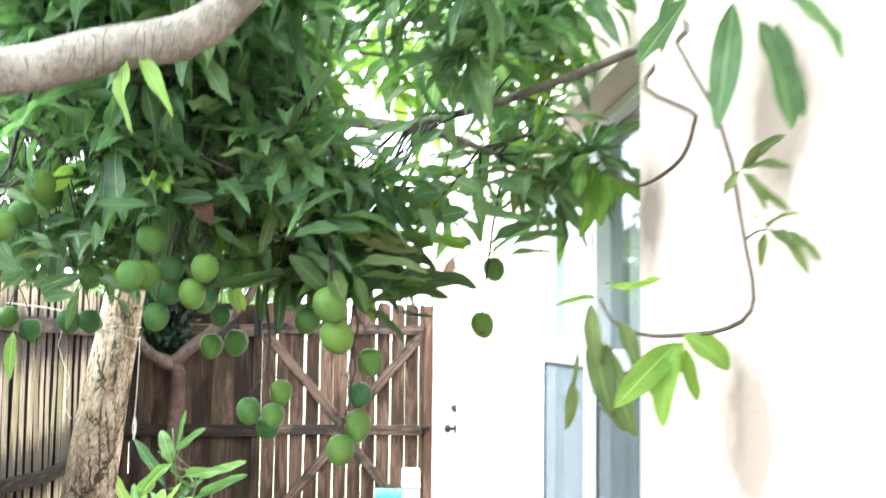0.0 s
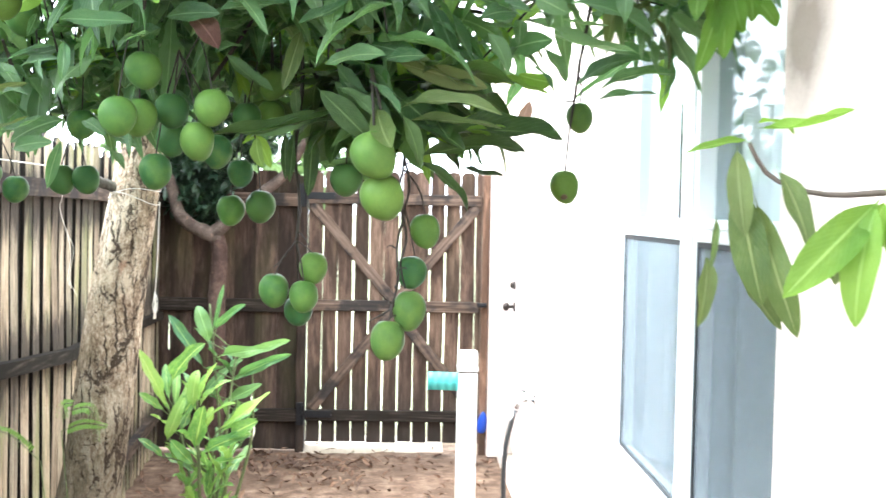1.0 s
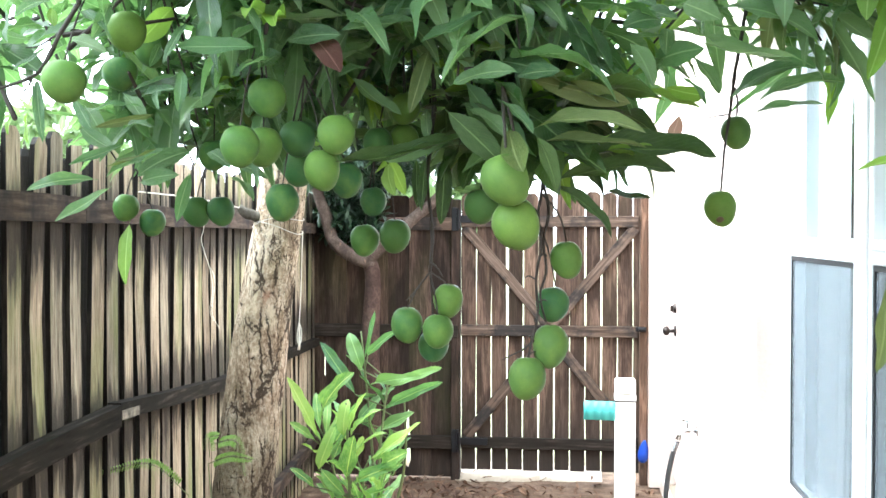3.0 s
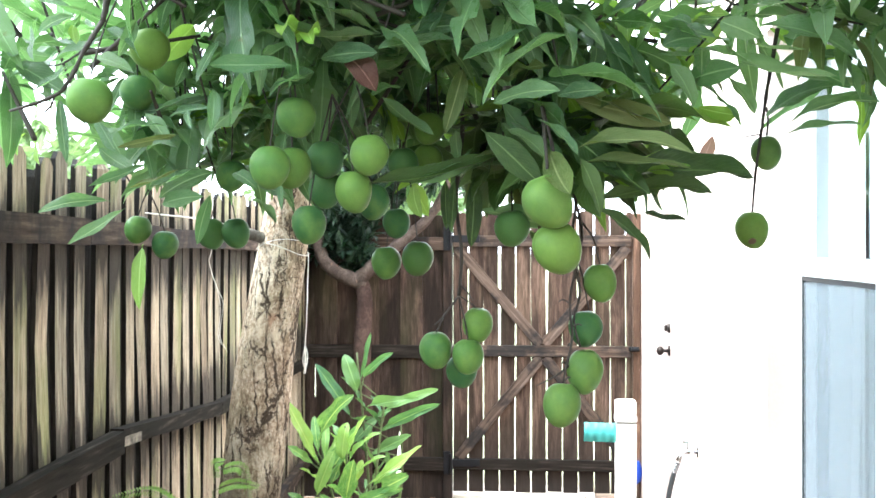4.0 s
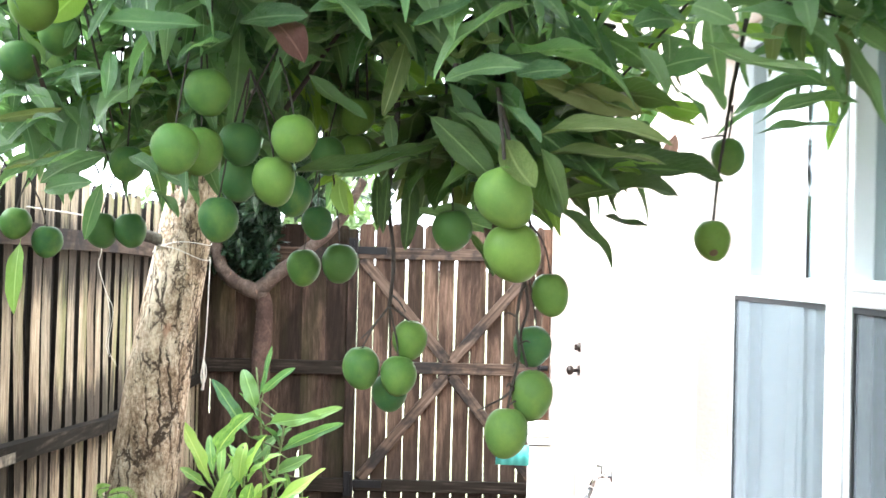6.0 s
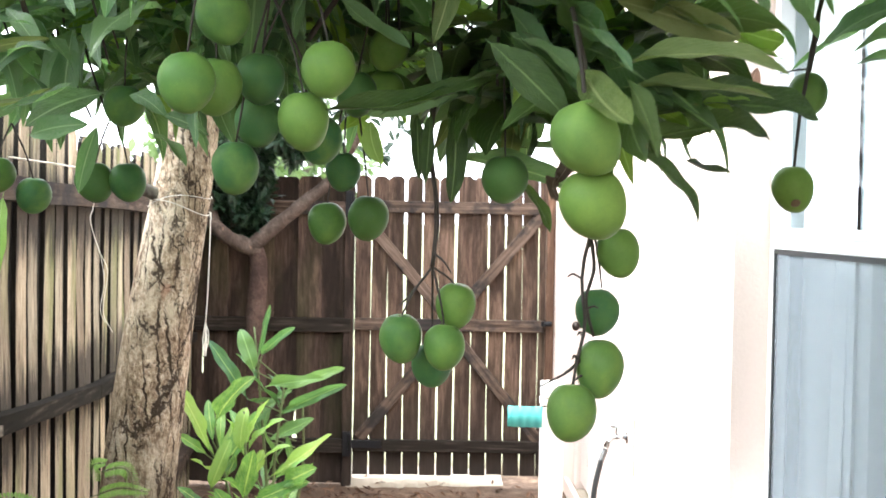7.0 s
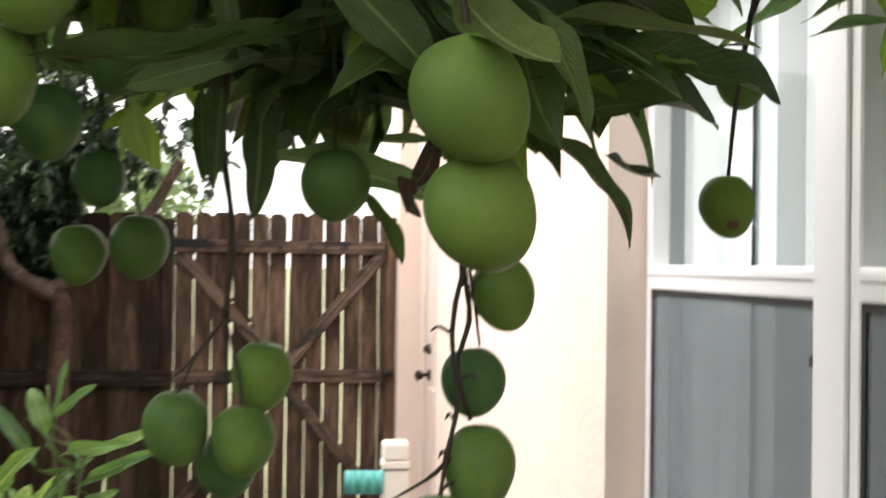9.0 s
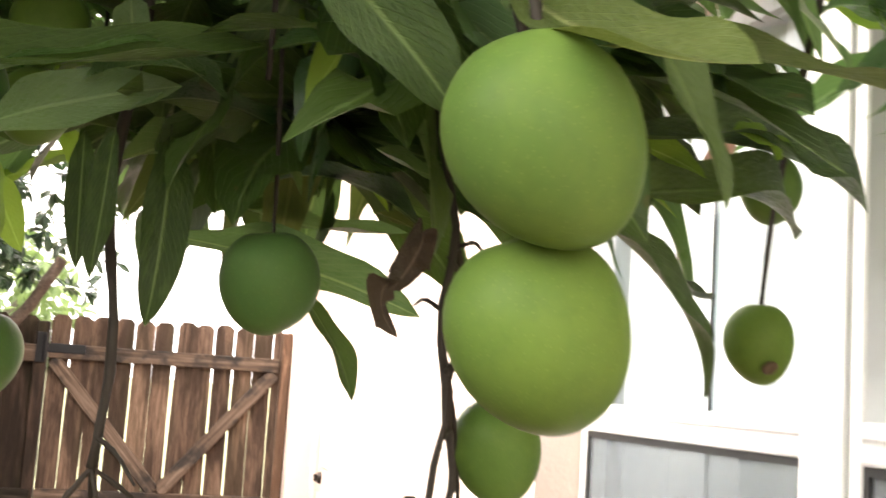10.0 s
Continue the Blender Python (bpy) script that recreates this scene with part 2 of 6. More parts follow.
def leaf_material(name, deep, mid, young, back, trans=0.35, rough=0.38, old=0.0, spec=0.5):
    """A glossy leaf with pale midrib and side veins; light shines through it."""
    m = Mat(name, rough, spec)
    r = m.island()
    pale = tuple(0.5 * a + 0.5 * b for a, b in zip(mid, young))
    col = m.ramp(r, [(0.0, deep), (0.28, tuple(1.5 * q for q in deep)), (0.6, mid), (0.85, pale), (1.0, young)])
    uv = m.node("ShaderNodeTexCoord")
    sep = m.node("ShaderNodeSeparateXYZ")
    m.link(uv.outputs["UV"], sep.inputs[0])
    side = m.math("ABSOLUTE", m.math("SUBTRACT", sep.outputs[0], 0.5), 0.0)
    rib = m.ramp(side, [(0.0, (1.0,)), (0.022, (0.9,)), (0.045, (0.0,))])
    chev = m.math("ADD", m.math("MULTIPLY", sep.outputs[1], 16.0), m.math("MULTIPLY", side, -9.0))
    vein = m.ramp(m.math("ABSOLUTE", m.math("SUBTRACT", m.math("FRACT", chev, 0.0), 0.5), 0.0), [(0.0, (1.0,)), (0.1, (0.0,))])
    blot = m.noise(m.coords((1, 1, 1)), 22, 4, 0.6)
    col = m.mix(m.math("MULTIPLY", blot, 0.5), col, (deep[0] * 0.7, deep[1] * 0.8, deep[2] * 0.7))
    col = m.mix(m.ramp(m.noise(m.coords((1, 1, 1)), 7, 2), [(0.45, (0.0,)), (0.7, (0.45,))]), col, pale)
    col = m.mix(m.math("MULTIPLY", vein, 0.28), col, young)
    col = m.mix(m.math("MULTIPLY", rib, 0.85), col, tuple(min(0.8, 1.25 * q + 0.03) for q in young))
    if old:
        sp = m.ramp(m.noise(m.coords((1, 1, 1)), 55, 3, 0.7), [(0.66, (0.0,)), (0.7, (1.0,))])
        col = m.mix(m.math("MULTIPLY", sp, old), col, (0.12, 0.06, 0.025))
    m.colour(col)
    m.bump(m.math("ADD", m.math("MULTIPLY", vein, 0.7), m.math("ADD", rib, m.math("MULTIPLY", blot, 1.6))), 0.5, 0.004)
    tr = m.node("ShaderNodeBsdfTranslucent")
    m.link(m.mix(0.55, col, back), tr.inputs["Color"])
    m.link(m.ramp(blot, [(0.35, (rough - 0.08,)), (0.65, (rough + 0.14,))]), m.b.inputs["Roughness"])
    mx = m.node("ShaderNodeMixShader")
    mx.inputs[0].default_value = trans
    m.link(m.b.outputs[0], mx.inputs[1])
    m.link(tr.outputs[0], mx.inputs[2])
    m.link(mx.outputs[0], m.out.inputs[0])
    return m.m


M_LEAF = leaf_material("mango_leaf", (0.023, 0.063, 0.029), (0.075, 0.176, 0.079), (0.2, 0.32, 0.145), (0.27, 0.51, 0.12), 0.44, 0.31, old=0.5, spec=0.5)
# darker copy of mango_leaf; the shade under the crown is in its colour
M_SHADED_LEAF = leaf_material("shaded_leaf", (0.012, 0.03, 0.008), (0.034, 0.075, 0.018), (0.1, 0.17, 0.045), (0.16, 0.33, 0.04), 0.2, 0.42, old=0.4, spec=0.4)
M_YOUNG = leaf_material("young_leaf", (0.13, 0.24, 0.05), (0.19, 0.32, 0.08), (0.3, 0.43, 0.14), (0.35, 0.58, 0.08), 0.4, 0.45, spec=0.3)
M_OLDLEAF = leaf_material("ageing_leaf", (0.06, 0.1, 0.03), (0.1, 0.145, 0.045), (0.2, 0.24, 0.09), (0.25, 0.32, 0.06), 0.32, 0.5, 0.9, spec=0.35)
# next two: brighter copies of mango_leaf, with the light put into the colour
M_MIDLEAF = leaf_material("paler_lit_leaf", (0.043, 0.105, 0.05), (0.13, 0.245, 0.11), (0.285, 0.4, 0.18), (0.3, 0.53, 0.12), 0.42, 0.31, old=0.35, spec=0.5)
M_LITLEAF = leaf_material("lit_and_fresh_leaf", (0.1, 0.19, 0.03), (0.14, 0.26, 0.04), (0.25, 0.38, 0.1), (0.42, 0.7, 0.08), 0.5, 0.5, spec=0.25)
M_SHRUB = leaf_material("shrub_leaf", (0.055, 0.16, 0.06), (0.2, 0.44, 0.13), (0.52, 0.7, 0.18), (0.4, 0.7, 0.1), 0.38, 0.24, spec=0.6)
M_SHRUB_DARK = leaf_material("tall_shrub_leaf", (0.03, 0.1, 0.05), (0.085, 0.22, 0.085), (0.27, 0.45, 0.14), (0.28, 0.54, 0.09), 0.32, 0.32)
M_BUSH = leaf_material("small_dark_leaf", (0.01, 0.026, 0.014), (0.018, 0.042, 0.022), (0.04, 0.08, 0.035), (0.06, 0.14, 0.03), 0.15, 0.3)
M_DEAD = leaf_material("dead_red_leaf", (0.06, 0.026, 0.02), (0.09, 0.042, 0.033), (0.15, 0.075, 0.057), (0.16, 0.07, 0.045), 0.2, 0.6)
M_FADED = leaf_material("faded_pink_leaf", (0.42, 0.24, 0.19), (0.5, 0.3, 0.24), (0.6, 0.4, 0.32), (0.6, 0.34, 0.24), 0.4, 0.6)
M_CURL = leaf_material("curled_brown_leaf", (0.04, 0.028, 0.017), (0.06, 0.043, 0.025), (0.1, 0.075, 0.04), (0.08, 0.05, 0.025), 0.15, 0.6)
M_LITTER = leaf_material("dry_litter", (0.05, 0.026, 0.017), (0.13, 0.066, 0.038), (0.28, 0.17, 0.1), (0.2, 0.1, 0.05), 0.1, 0.8)
M_FAR = leaf_material("far_leaf", (0.1, 0.16, 0.07), (0.16, 0.24, 0.1), (0.25, 0.33, 0.15), (0.3, 0.45, 0.12), 0.3, 0.6)


def mango_skin(name, pale=0.0, dark=0.0):
    """Waxy skin with fine dots and a few scars; pale: towards a riper yellow-green; dark: shade put into the colour."""
    m = Mat(name, 0.5, 0.1)
    r = m.rand()
    v = m.coords((1, 1, 1))
    col = m.ramp(r, [(0.0, (0.04, 0.117, 0.045)), (0.45, (0.068, 0.15, 0.038)), (1.0, (0.105, 0.19, 0.04))])
    big = m.noise(v, 2.2, 3)
    col = m.mix(m.ramp(big, [(0.4, (0.0,)), (0.7, (0.5,))]), col, (0.14, 0.24, 0.05))
    if pale:
        col = m.mix(pale, col, (0.175, 0.245, 0.04))
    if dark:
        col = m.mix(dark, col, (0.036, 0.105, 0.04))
    col = m.mix(m.ramp(m.noise(v, 9, 5, 0.7), [(0.48, (0.0,)), (0.7, (0.25,))]), col, (0.07, 0.12, 0.03))
    dots = m.node("ShaderNodeTexVoronoi", Scale=34.0)
    m.link(v, dots.inputs["Vector"])
    col = m.mix(m.ramp(dots.outputs["Distance"], [(0.08, (0.25,)), (0.22, (0.0,))]), col, (0.26, 0.34, 0.1))
    scar = m.ramp(m.noise(v, 4.5, 6, 0.75), [(0.72, (0.0,)), (0.76, (0.5,))])
    col = m.mix(scar, col, (0.1, 0.075, 0.03))
    m.colour(col)
    m.link(m.ramp(big, [(0.3, (0.36,)), (0.7, (0.55,))]), m.b.inputs["Roughness"])
    m.bump(m.math("ADD", m.noise(v, 18, 3), big), 0.06, 0.002)
    m.b.inputs["Subsurface Weight"].default_value = 0.08
    m.b.inputs["Subsurface Radius"].default_value = (0.006, 0.012, 0.003)
    return m.m


M_MANGO, M_PALE_MANGO, M_DARK_MANGO = mango_skin("mango_skin"), mango_skin("pale_mango_skin", 0.28), mango_skin("shaded_mango_skin", 0.0, 0.55)


def stucco(name, base, deep, stains=0.25):
    m = Mat(name, 0.92, 0.15)
    v = m.coords((1, 1, 1), shift=False)
    grain = m.noise(v, 120, 6, 0.7)
    lump = m.noise(v, 38, 3, 0.6)
    big = m.noise(v, 2.2, 5, 0.6)
    col = m.mix(m.ramp(big, [(0.4, (0.0,)), (0.7, (stains,))]), base, deep)
    col = m.mix(m.ramp(grain, [(0.35, (0.18,)), (0.6, (0.0,))]), col, deep)
    m.colour(col)
    m.bump(m.math("ADD", m.math("MULTIPLY", grain, 0.5), lump), 0.3, 0.008)
    return m


def wall_material():
    """Pale peach stucco with a few grey-brown blotches on the near stretch."""
    m = stucco("peach_stucco", (0.81, 0.68, 0.605), (0.64, 0.515, 0.445))
    col = m.b.inputs["Base Color"].links[0].from_socket
    tc = m.node("ShaderNodeTexCoord")
    rough = m.noise(m.coords((1, 1, 1), shift=False), 9, 5, 0.65)
    for place, size in (((0.9, 1.83, 1.47), 0.14), ((0.9, 1.7, 1.98), 0.13), ((0.9, 2.45, 1.9), 0.1)):
        d = m.node("ShaderNodeVectorMath")
        d.operation = "DISTANCE"
        m.link(tc.outputs["Object"], d.inputs[0])
        d.inputs[1].default_value = place
        reach = m.math("SUBTRACT", m.math("DIVIDE", d.outputs["Value"], size), m.math("MULTIPLY", rough, 1.2))
        mask = m.ramp(reach, [(0.0, (0.8,)), (0.35, (0.5,)), (1.0, (0.0,))])
        col = m.mix(mask, col, (0.2, 0.16, 0.125))
    m.colour(col)
    return m.m


M_WALL = wall_material()


def plain(name, colour, rough=0.5, metal=0.0, grain=30.0, vary=0.12, bump=0.1, spec=0.5):
    m = Mat(name, rough, spec, metal)
    v = m.coords((1, 1, 1))
    n = m.noise(v, grain, 5, 0.6)
    big = m.noise(v, grain * 0.12, 3, 0.6)
    dk = tuple(c * (1 - 2 * vary) for c in colour)
    m.colour(m.mix(m.math("MULTIPLY", m.math("ADD", n, big), 0.5), tuple(min(1, c * (1 + vary)) for c in colour), dk))
    m.bump(n, bump, 0.002)
    return m.m


M_VINYL = plain("white_vinyl", (0.9, 0.92, 0.94), 0.35, 0, 12, 0.04, 0.03)
M_POST = plain("cream_vinyl_post", (0.84, 0.83, 0.77), 0.4, 0, 9, 0.08, 0.04)
M_DOOR = plain("peach_door_paint", (0.74, 0.62, 0.56), 0.5, 0, 14, 0.06, 0.06)
M_TRIM = plain("peach_trim_paint", (0.78, 0.66, 0.59), 0.55, 0, 20, 0.08, 0.1)
M_TEAL = plain("teal_plastic", (0.1, 0.5, 0.48), 0.35, 0, 10, 0.1, 0.05)
M_BLUE = plain("blue_plastic", (0.02, 0.08, 0.5), 0.35, 0, 10, 0.1, 0.05)
M_IRON = plain("black_iron", (0.02, 0.02, 0.022), 0.5, 0.6, 60, 0.3, 0.2)
M_BRONZE = plain("dark_bronze", (0.05, 0.04, 0.035), 0.35, 0.8, 40, 0.2, 0.05)
M_HOSE = plain("grey_hose", (0.028, 0.03, 0.032), 0.5, 0, 40, 0.15, 0.1)
M_CHROME = plain("dull_chrome", (0.55, 0.56, 0.58), 0.25, 1.0, 40, 0.1, 0.03)
M_STRING = plain("cotton_string", (0.82, 0.78, 0.7), 0.9, 0, 200, 0.15, 0.3)
M_CONCRETE = plain("pale_concrete", (0.42, 0.36, 0.28), 0.9, 0, 45, 0.2, 0.5)
# grey stands in for the shade on the inner part of the jambs
M_JAMB_SHADE = plain("jamb_shade_grey", (0.36, 0.42, 0.43), 0.7, 0, 10, 0.08, 0.05)
M_SLAT = plain("blind_slat_cloth", (0.8, 0.87, 0.9), 0.7, 0, 8, 0.03, 0.03)
M_DARKROOM = plain("room_plaster", (0.5, 0.52, 0.54), 0.9, 0, 8, 0.1, 0.03)
M_ROOF = plain("roof_shingle", (0.2, 0.17, 0.15), 0.9, 0, 30, 0.2, 0.4)
M_TWIG = plain("mango_twig", (0.03, 0.025, 0.018), 0.75, 0, 120, 0.25, 0.4)
M_STALK = plain("green_stalk", (0.13, 0.17, 0.06), 0.6, 0, 120, 0.25, 0.2)
M_SPOT = plain("brown_rot", (0.1, 0.065, 0.03), 0.7, 0, 200, 0.2, 0.2)
M_VINE = plain("shoot_stem", (0.085, 0.062, 0.046), 0.7, 0, 90, 0.25, 0.3)


def glass_material():
    m = Mat("window_glass", 0.02, 0.5)
    g = m.node("ShaderNodeBsdfGlossy", Roughness=0.02)
    g.inputs["Color"].default_value = (0.98, 0.99, 1, 1)
    t = m.node("ShaderNodeBsdfTransparent")
    t.inputs["Color"].default_value = (0.97, 0.98, 0.98, 1)
    f = m.node("ShaderNodeLayerWeight", Blend=0.5)
    mx = m.node("ShaderNodeMixShader")
    m.link(m.math("ADD", m.math("MULTIPLY", m.math("POWER", f.outputs["Facing"], 5.0), 0.38), 0.03), mx.inputs[0])
    m.link(t.outputs[0], mx.inputs[1])
    m.link(g.outputs[0], mx.inputs[2])
    m.link(mx.outputs[0], m.out.inputs[0])
    return m.m


def screen_material():
    """Grey insect mesh: too fine to see thread by thread, so half see-through."""
    m = Mat("insect_screen", 0.7, 0.3)
    m.colour((0.23, 0.272, 0.3))
    t = m.node("ShaderNodeBsdfTransparent")
    mx = m.node("ShaderNodeMixShader")
    mx.inputs[0].default_value = 0.44
    m.link(t.outputs[0], mx.inputs[1])
    m.link(m.b.outputs[0], mx.inputs[2])
    m.link(mx.outputs[0], m.out.inputs[0])
    return m.m


M_GLASS, M_SCREEN = glass_material(), screen_material()


def ground_material():
    """Sandy brown dirt with damp dark patches; lawn outside the yard."""
    m = Mat("yard_dirt", 0.95, 0.15)
    v = m.coords((1, 1, 1), shift=False)
    fine = m.noise(v, 90, 6, 0.75)
    mid = m.noise(v, 9, 5, 0.65)
    big = m.noise(v, 1.7, 4, 0.6)
    col = m.ramp(mid, [(0.32, (0.06, 0.037, 0.025)), (0.5, (0.18, 0.118, 0.08)), (0.72, (0.35, 0.255, 0.18))])
    col = m.mix(m.ramp(big, [(0.42, (0.0,)), (0.6, (0.7,))]), col, (0.12, 0.08, 0.055))
    col = m.mix(m.ramp(fine, [(0.38, (0.6,)), (0.55, (0.0,))]), col, (0.07, 0.045, 0.03))
    sep = m.node("ShaderNodeSeparateXYZ")
    tc = m.node("ShaderNodeTexCoord")
    m.link(tc.outputs["Object"], sep.inputs[0])
    lawn = m.ramp(m.math("MULTIPLY", m.math("ADD", sep.outputs[1], m.math("MULTIPLY", mid, 0.6)), 0.01), [(0.087, (0.0,)), (0.092, (1.0,))])
    left = m.ramp(m.math("MULTIPLY", sep.outputs[0], -0.1), [(0.14, (0.0,)), (0.16, (1.0,))])
    grass = m.ramp(fine, [(0.3, (0.22, 0.24, 0.13)), (0.7, (0.42, 0.42, 0.28))])
    col = m.mix(m.math("MAXIMUM", lawn, left), col, grass)
    m.colour(col)
    m.bump(m.math("ADD", m.math("MULTIPLY", fine, 0.4), mid), 0.8, 0.02)
    return m.m


M_GROUND = ground_material()

# ---- mesh helpers ----
rng = np.random.default_rng(7)


def mesh_of(name, verts, faces, material, uvs=None, smooth=True):
    me = bpy.data.meshes.new(name)
    me.from_pydata([tuple(v) for v in verts], [], [tuple(f) for f in faces])
    me.materials.append(material)
    if uvs is not None:
        layer = me.uv_layers.new(name="UVMap")
        loops = np.zeros(len(me.loops), dtype=np.int32)
        me.loops.foreach_get("vertex_index", loops)
        layer.data.foreach_set("uv", np.asarray(uvs, dtype=np.float32)[loops].ravel())
    if smooth:
        me.polygons.foreach_set("use_smooth", [True] * len(me.polygons))
    me.update()
    return me


def empty(name, place=(0, 0, 0), turn=0.0):
    ob = new(name)
    ob.empty_display_size = 0.05
    ob.matrix_world = pose(*place, 0, 0, turn)
    return ob


def put(name, mesh, parent=None, m=None, label=""):
    ob = new(name, mesh)
    if parent is not None:
        ob.parent = parent
    if m is not None:
        ob.matrix_basis = m
    if label:
        tagged(ob, label)
    return ob


def part(name, bm, material, parent=None, label="", smooth=False, m=None):
    """Link a bmesh as one mesh object under a thing or a part."""
    bmesh.ops.recalc_face_normals(bm, faces=bm.faces)
    me = bpy.data.meshes.new(name)
    bm.to_mesh(me)
    bm.free()
    me.materials.append(material)
    if smooth:
        me.polygons.foreach_set("use_smooth", [True] * len(me.polygons))
    return put(name, me, parent, m, label)


def box_into(bm, lo, hi, bevel=0.0, seg=1):
    lo, hi = Vector(lo), Vector(hi)
    r = bmesh.ops.create_cube(bm, size=1.0, matrix=Matrix.Translation((lo + hi) / 2) @ Matrix.Diagonal((*(hi - lo), 1)))
    if bevel:
        es = {e for v in r["verts"] for e in v.link_edges}
        bmesh.ops.bevel(bm, geom=list(es), offset=bevel, segments=seg, affect="EDGES", profile=0.6)


def box(lo, hi, bevel=0.0, seg=1):
    bm = bmesh.new()
    box_into(bm, lo, hi, bevel, seg)
    return bm


def cyl_into(bm, a, b, r, r2=None, seg=12):
    a, b = Vector(a), Vector(b)
    q = (b - a).to_track_quat("Z", "Y").to_matrix().to_4x4()
    bmesh.ops.create_cone(bm, cap_ends=True, segments=seg, radius1=r, radius2=r if r2 is None else r2, depth=(b - a).length,
                          matrix=Matrix.Translation((a + b) / 2) @ q)


def spline(points, n):
    """A smooth line through the points."""
    p = np.asarray(points, float)
    if len(p) < 3:
        return np.array([p[0] + (p[-1] - p[0]) * s for s in np.linspace(0, 1, n)])
    q = np.vstack([2 * p[0] - p[1], p, 2 * p[-1] - p[-2]])
    out = []
    for s in np.linspace(0, len(p) - 1 - 1e-9, n):
        i = int(s)
        f = s - i
        a, b, c, d = q[i:i + 4]
        out.append(0.5 * (2 * b + (c - a) * f + (2 * a - 5 * b + 4 * c - d) * f * f + (3 * b - a - 3 * c + d) * f ** 3))
    return np.array(out)


def tube_data(line, radii, sides=8, knob=0.0, seed=0):
    """Vertices and faces of a tapered, slightly uneven tube."""
    r = np.random.default_rng(seed)
    line = np.asarray(line, float)
    n = len(line)
    radii = np.interp(np.linspace(0, 1, n), np.linspace(0, 1, len(radii)), radii)
    tang = np.gradient(line, axis=0)
    tang /= np.linalg.norm(tang, axis=1)[:, None] + 1e-12
    ref = np.array([0.31, 0.17, 0.93]) if abs(tang[0][2]) < 0.8 else np.array([0.95, 0.2, 0.1])
    u = np.cross(tang, ref)
    u /= np.linalg.norm(u, axis=1)[:, None]
    w = np.cross(tang, u)
    ang = np.linspace(0, 2 * np.pi, sides, endpoint=False)
    wob = 1 + knob * (r.random((n, sides)) - 0.5)
    verts = (line[:, None] + (np.cos(ang)[None, :, None] * u[:, None] + np.sin(ang)[None, :, None] * w[:, None]) * (radii[:, None] * wob)[..., None]).reshape(-1, 3)
    faces = [(i * sides + k, i * sides + (k + 1) % sides, (i + 1) * sides + (k + 1) % sides, (i + 1) * sides + k) for i in range(n - 1) for k in range(sides)]
    faces += [tuple(range(sides))[::-1], tuple(range((n - 1) * sides, n * sides))]
    return verts, faces


def tube(name, points, radii, material, parent=None, n=12, sides=8, knob=0.0, label=""):
    v, f = tube_data(spline(points, n), radii, sides, knob, len(points) * 31 + n)
    return put(name, mesh_of(name, v, f, material), parent, None, label)


# ---- setting: ground, walls ----
def graded(near, step, far):
    a = np.arange(0, near, step)
    b = near * np.geomspace(1, far / near, 16)
    h = np.concatenate([a, b])
    return np.concatenate([-h[:0:-1], h])


def ground():
    xs, ys = graded(2.6, 0.13, 300), graded(4.5, 0.15, 300) + 5.0
    gx, gy = np.meshgrid(xs, ys)
    z = np.array([0.014 * noise.noise((x * 2.3, y * 2.3, 1.0)) + 0.02 * noise.noise((x * 0.7, y * 0.7, 4.0)) for x, y in zip(gx.ravel(), gy.ravel())])
    close = np.exp(-((gx.ravel() / 4) ** 2) - ((gy.ravel() - 5) / 7) ** 2)
    w = len(xs)
    faces = [(j * w + i, j * w + i + 1, (j + 1) * w + i + 1, (j + 1) * w + i) for j in range(len(ys) - 1) for i in range(w - 1)]
    ob = put("ground", mesh_of("ground", np.column_stack([gx.ravel(), gy.ravel(), z * close - 0.005]), faces, M_GROUND))
    tagged(ob, "sandy brown dirt yard with damp dark patches", "ground", kind="structure")


ground()

WALL_X, GLASS_X, DOOR_X = 0.9, 1.01, 0.945
TOP = 2.75


def wall_piece(name, lo, hi, label="pale peach stucco house wall"):
    tagged(part(name, box(lo, hi), M_WALL), label, "wall", kind="structure")


wall_piece("wall_east_near", (WALL_X, -3.5, 0), (1.15, 2.54, TOP), "pale peach stucco house wall with grey-brown blotches")
wall_piece("wall_east_under_window", (WALL_X, 2.54, 0), (1.15, 4.47, 0.74))
wall_piece("wall_east_over_window", (WALL_X, 2.54, 2.32), (1.15, 4.47, TOP))
wall_piece("wall_east_middle", (WALL_X, 4.47, 0), (1.15, 7.12, TOP))
wall_piece("wall_east_over_door", (WALL_X, 7.12, 2.17), (1.15, 7.9, TOP))
wall_piece("wall_east_end", (0.805, 7.9, 0), (1.15, 8.25, TOP), "pale peach stucco wall end beside the gate")
# unseen shell of the house, added so the room behind the windows stays dark
tagged(part("wall_inside", box((3.4, -3.5, 0), (3.55, 8.25, TOP)), M_DARKROOM), "plain plaster wall of the room inside", "wall", kind="structure")
tagged(part("wall_house_back", box((1.15, 8.1, 0), (3.4, 8.25, TOP)), M_WALL), "pale peach stucco end wall of the house", "wall", kind="structure")
tagged(part("wall_house_front", box((1.15, -3.5, 0), (3.4, -3.35, TOP)), M_WALL), "pale peach stucco end wall of the house", "wall", kind="structure")
tagged(part("ceiling", box((0.9, -3.5, TOP), (3.55, 8.25, TOP + 0.15)), M_ROOF), "flat dark roof, unseen, added so the room inside stays dark", "ceiling", kind="structure")
tagged(part("floor", box((1.15, -3.35, 0.01), (3.4, 8.1, 0.05)), M_CONCRETE), "plain pale floor of the room inside", "floor", kind="structure")
tagged(part("baseboard", box((0.872, 6.55, -0.01), (WALL_X - 0.002, 7.9, 0.09), 0.006), M_TRIM), "peach painted concrete footing along the wall", "footing", kind="structure")


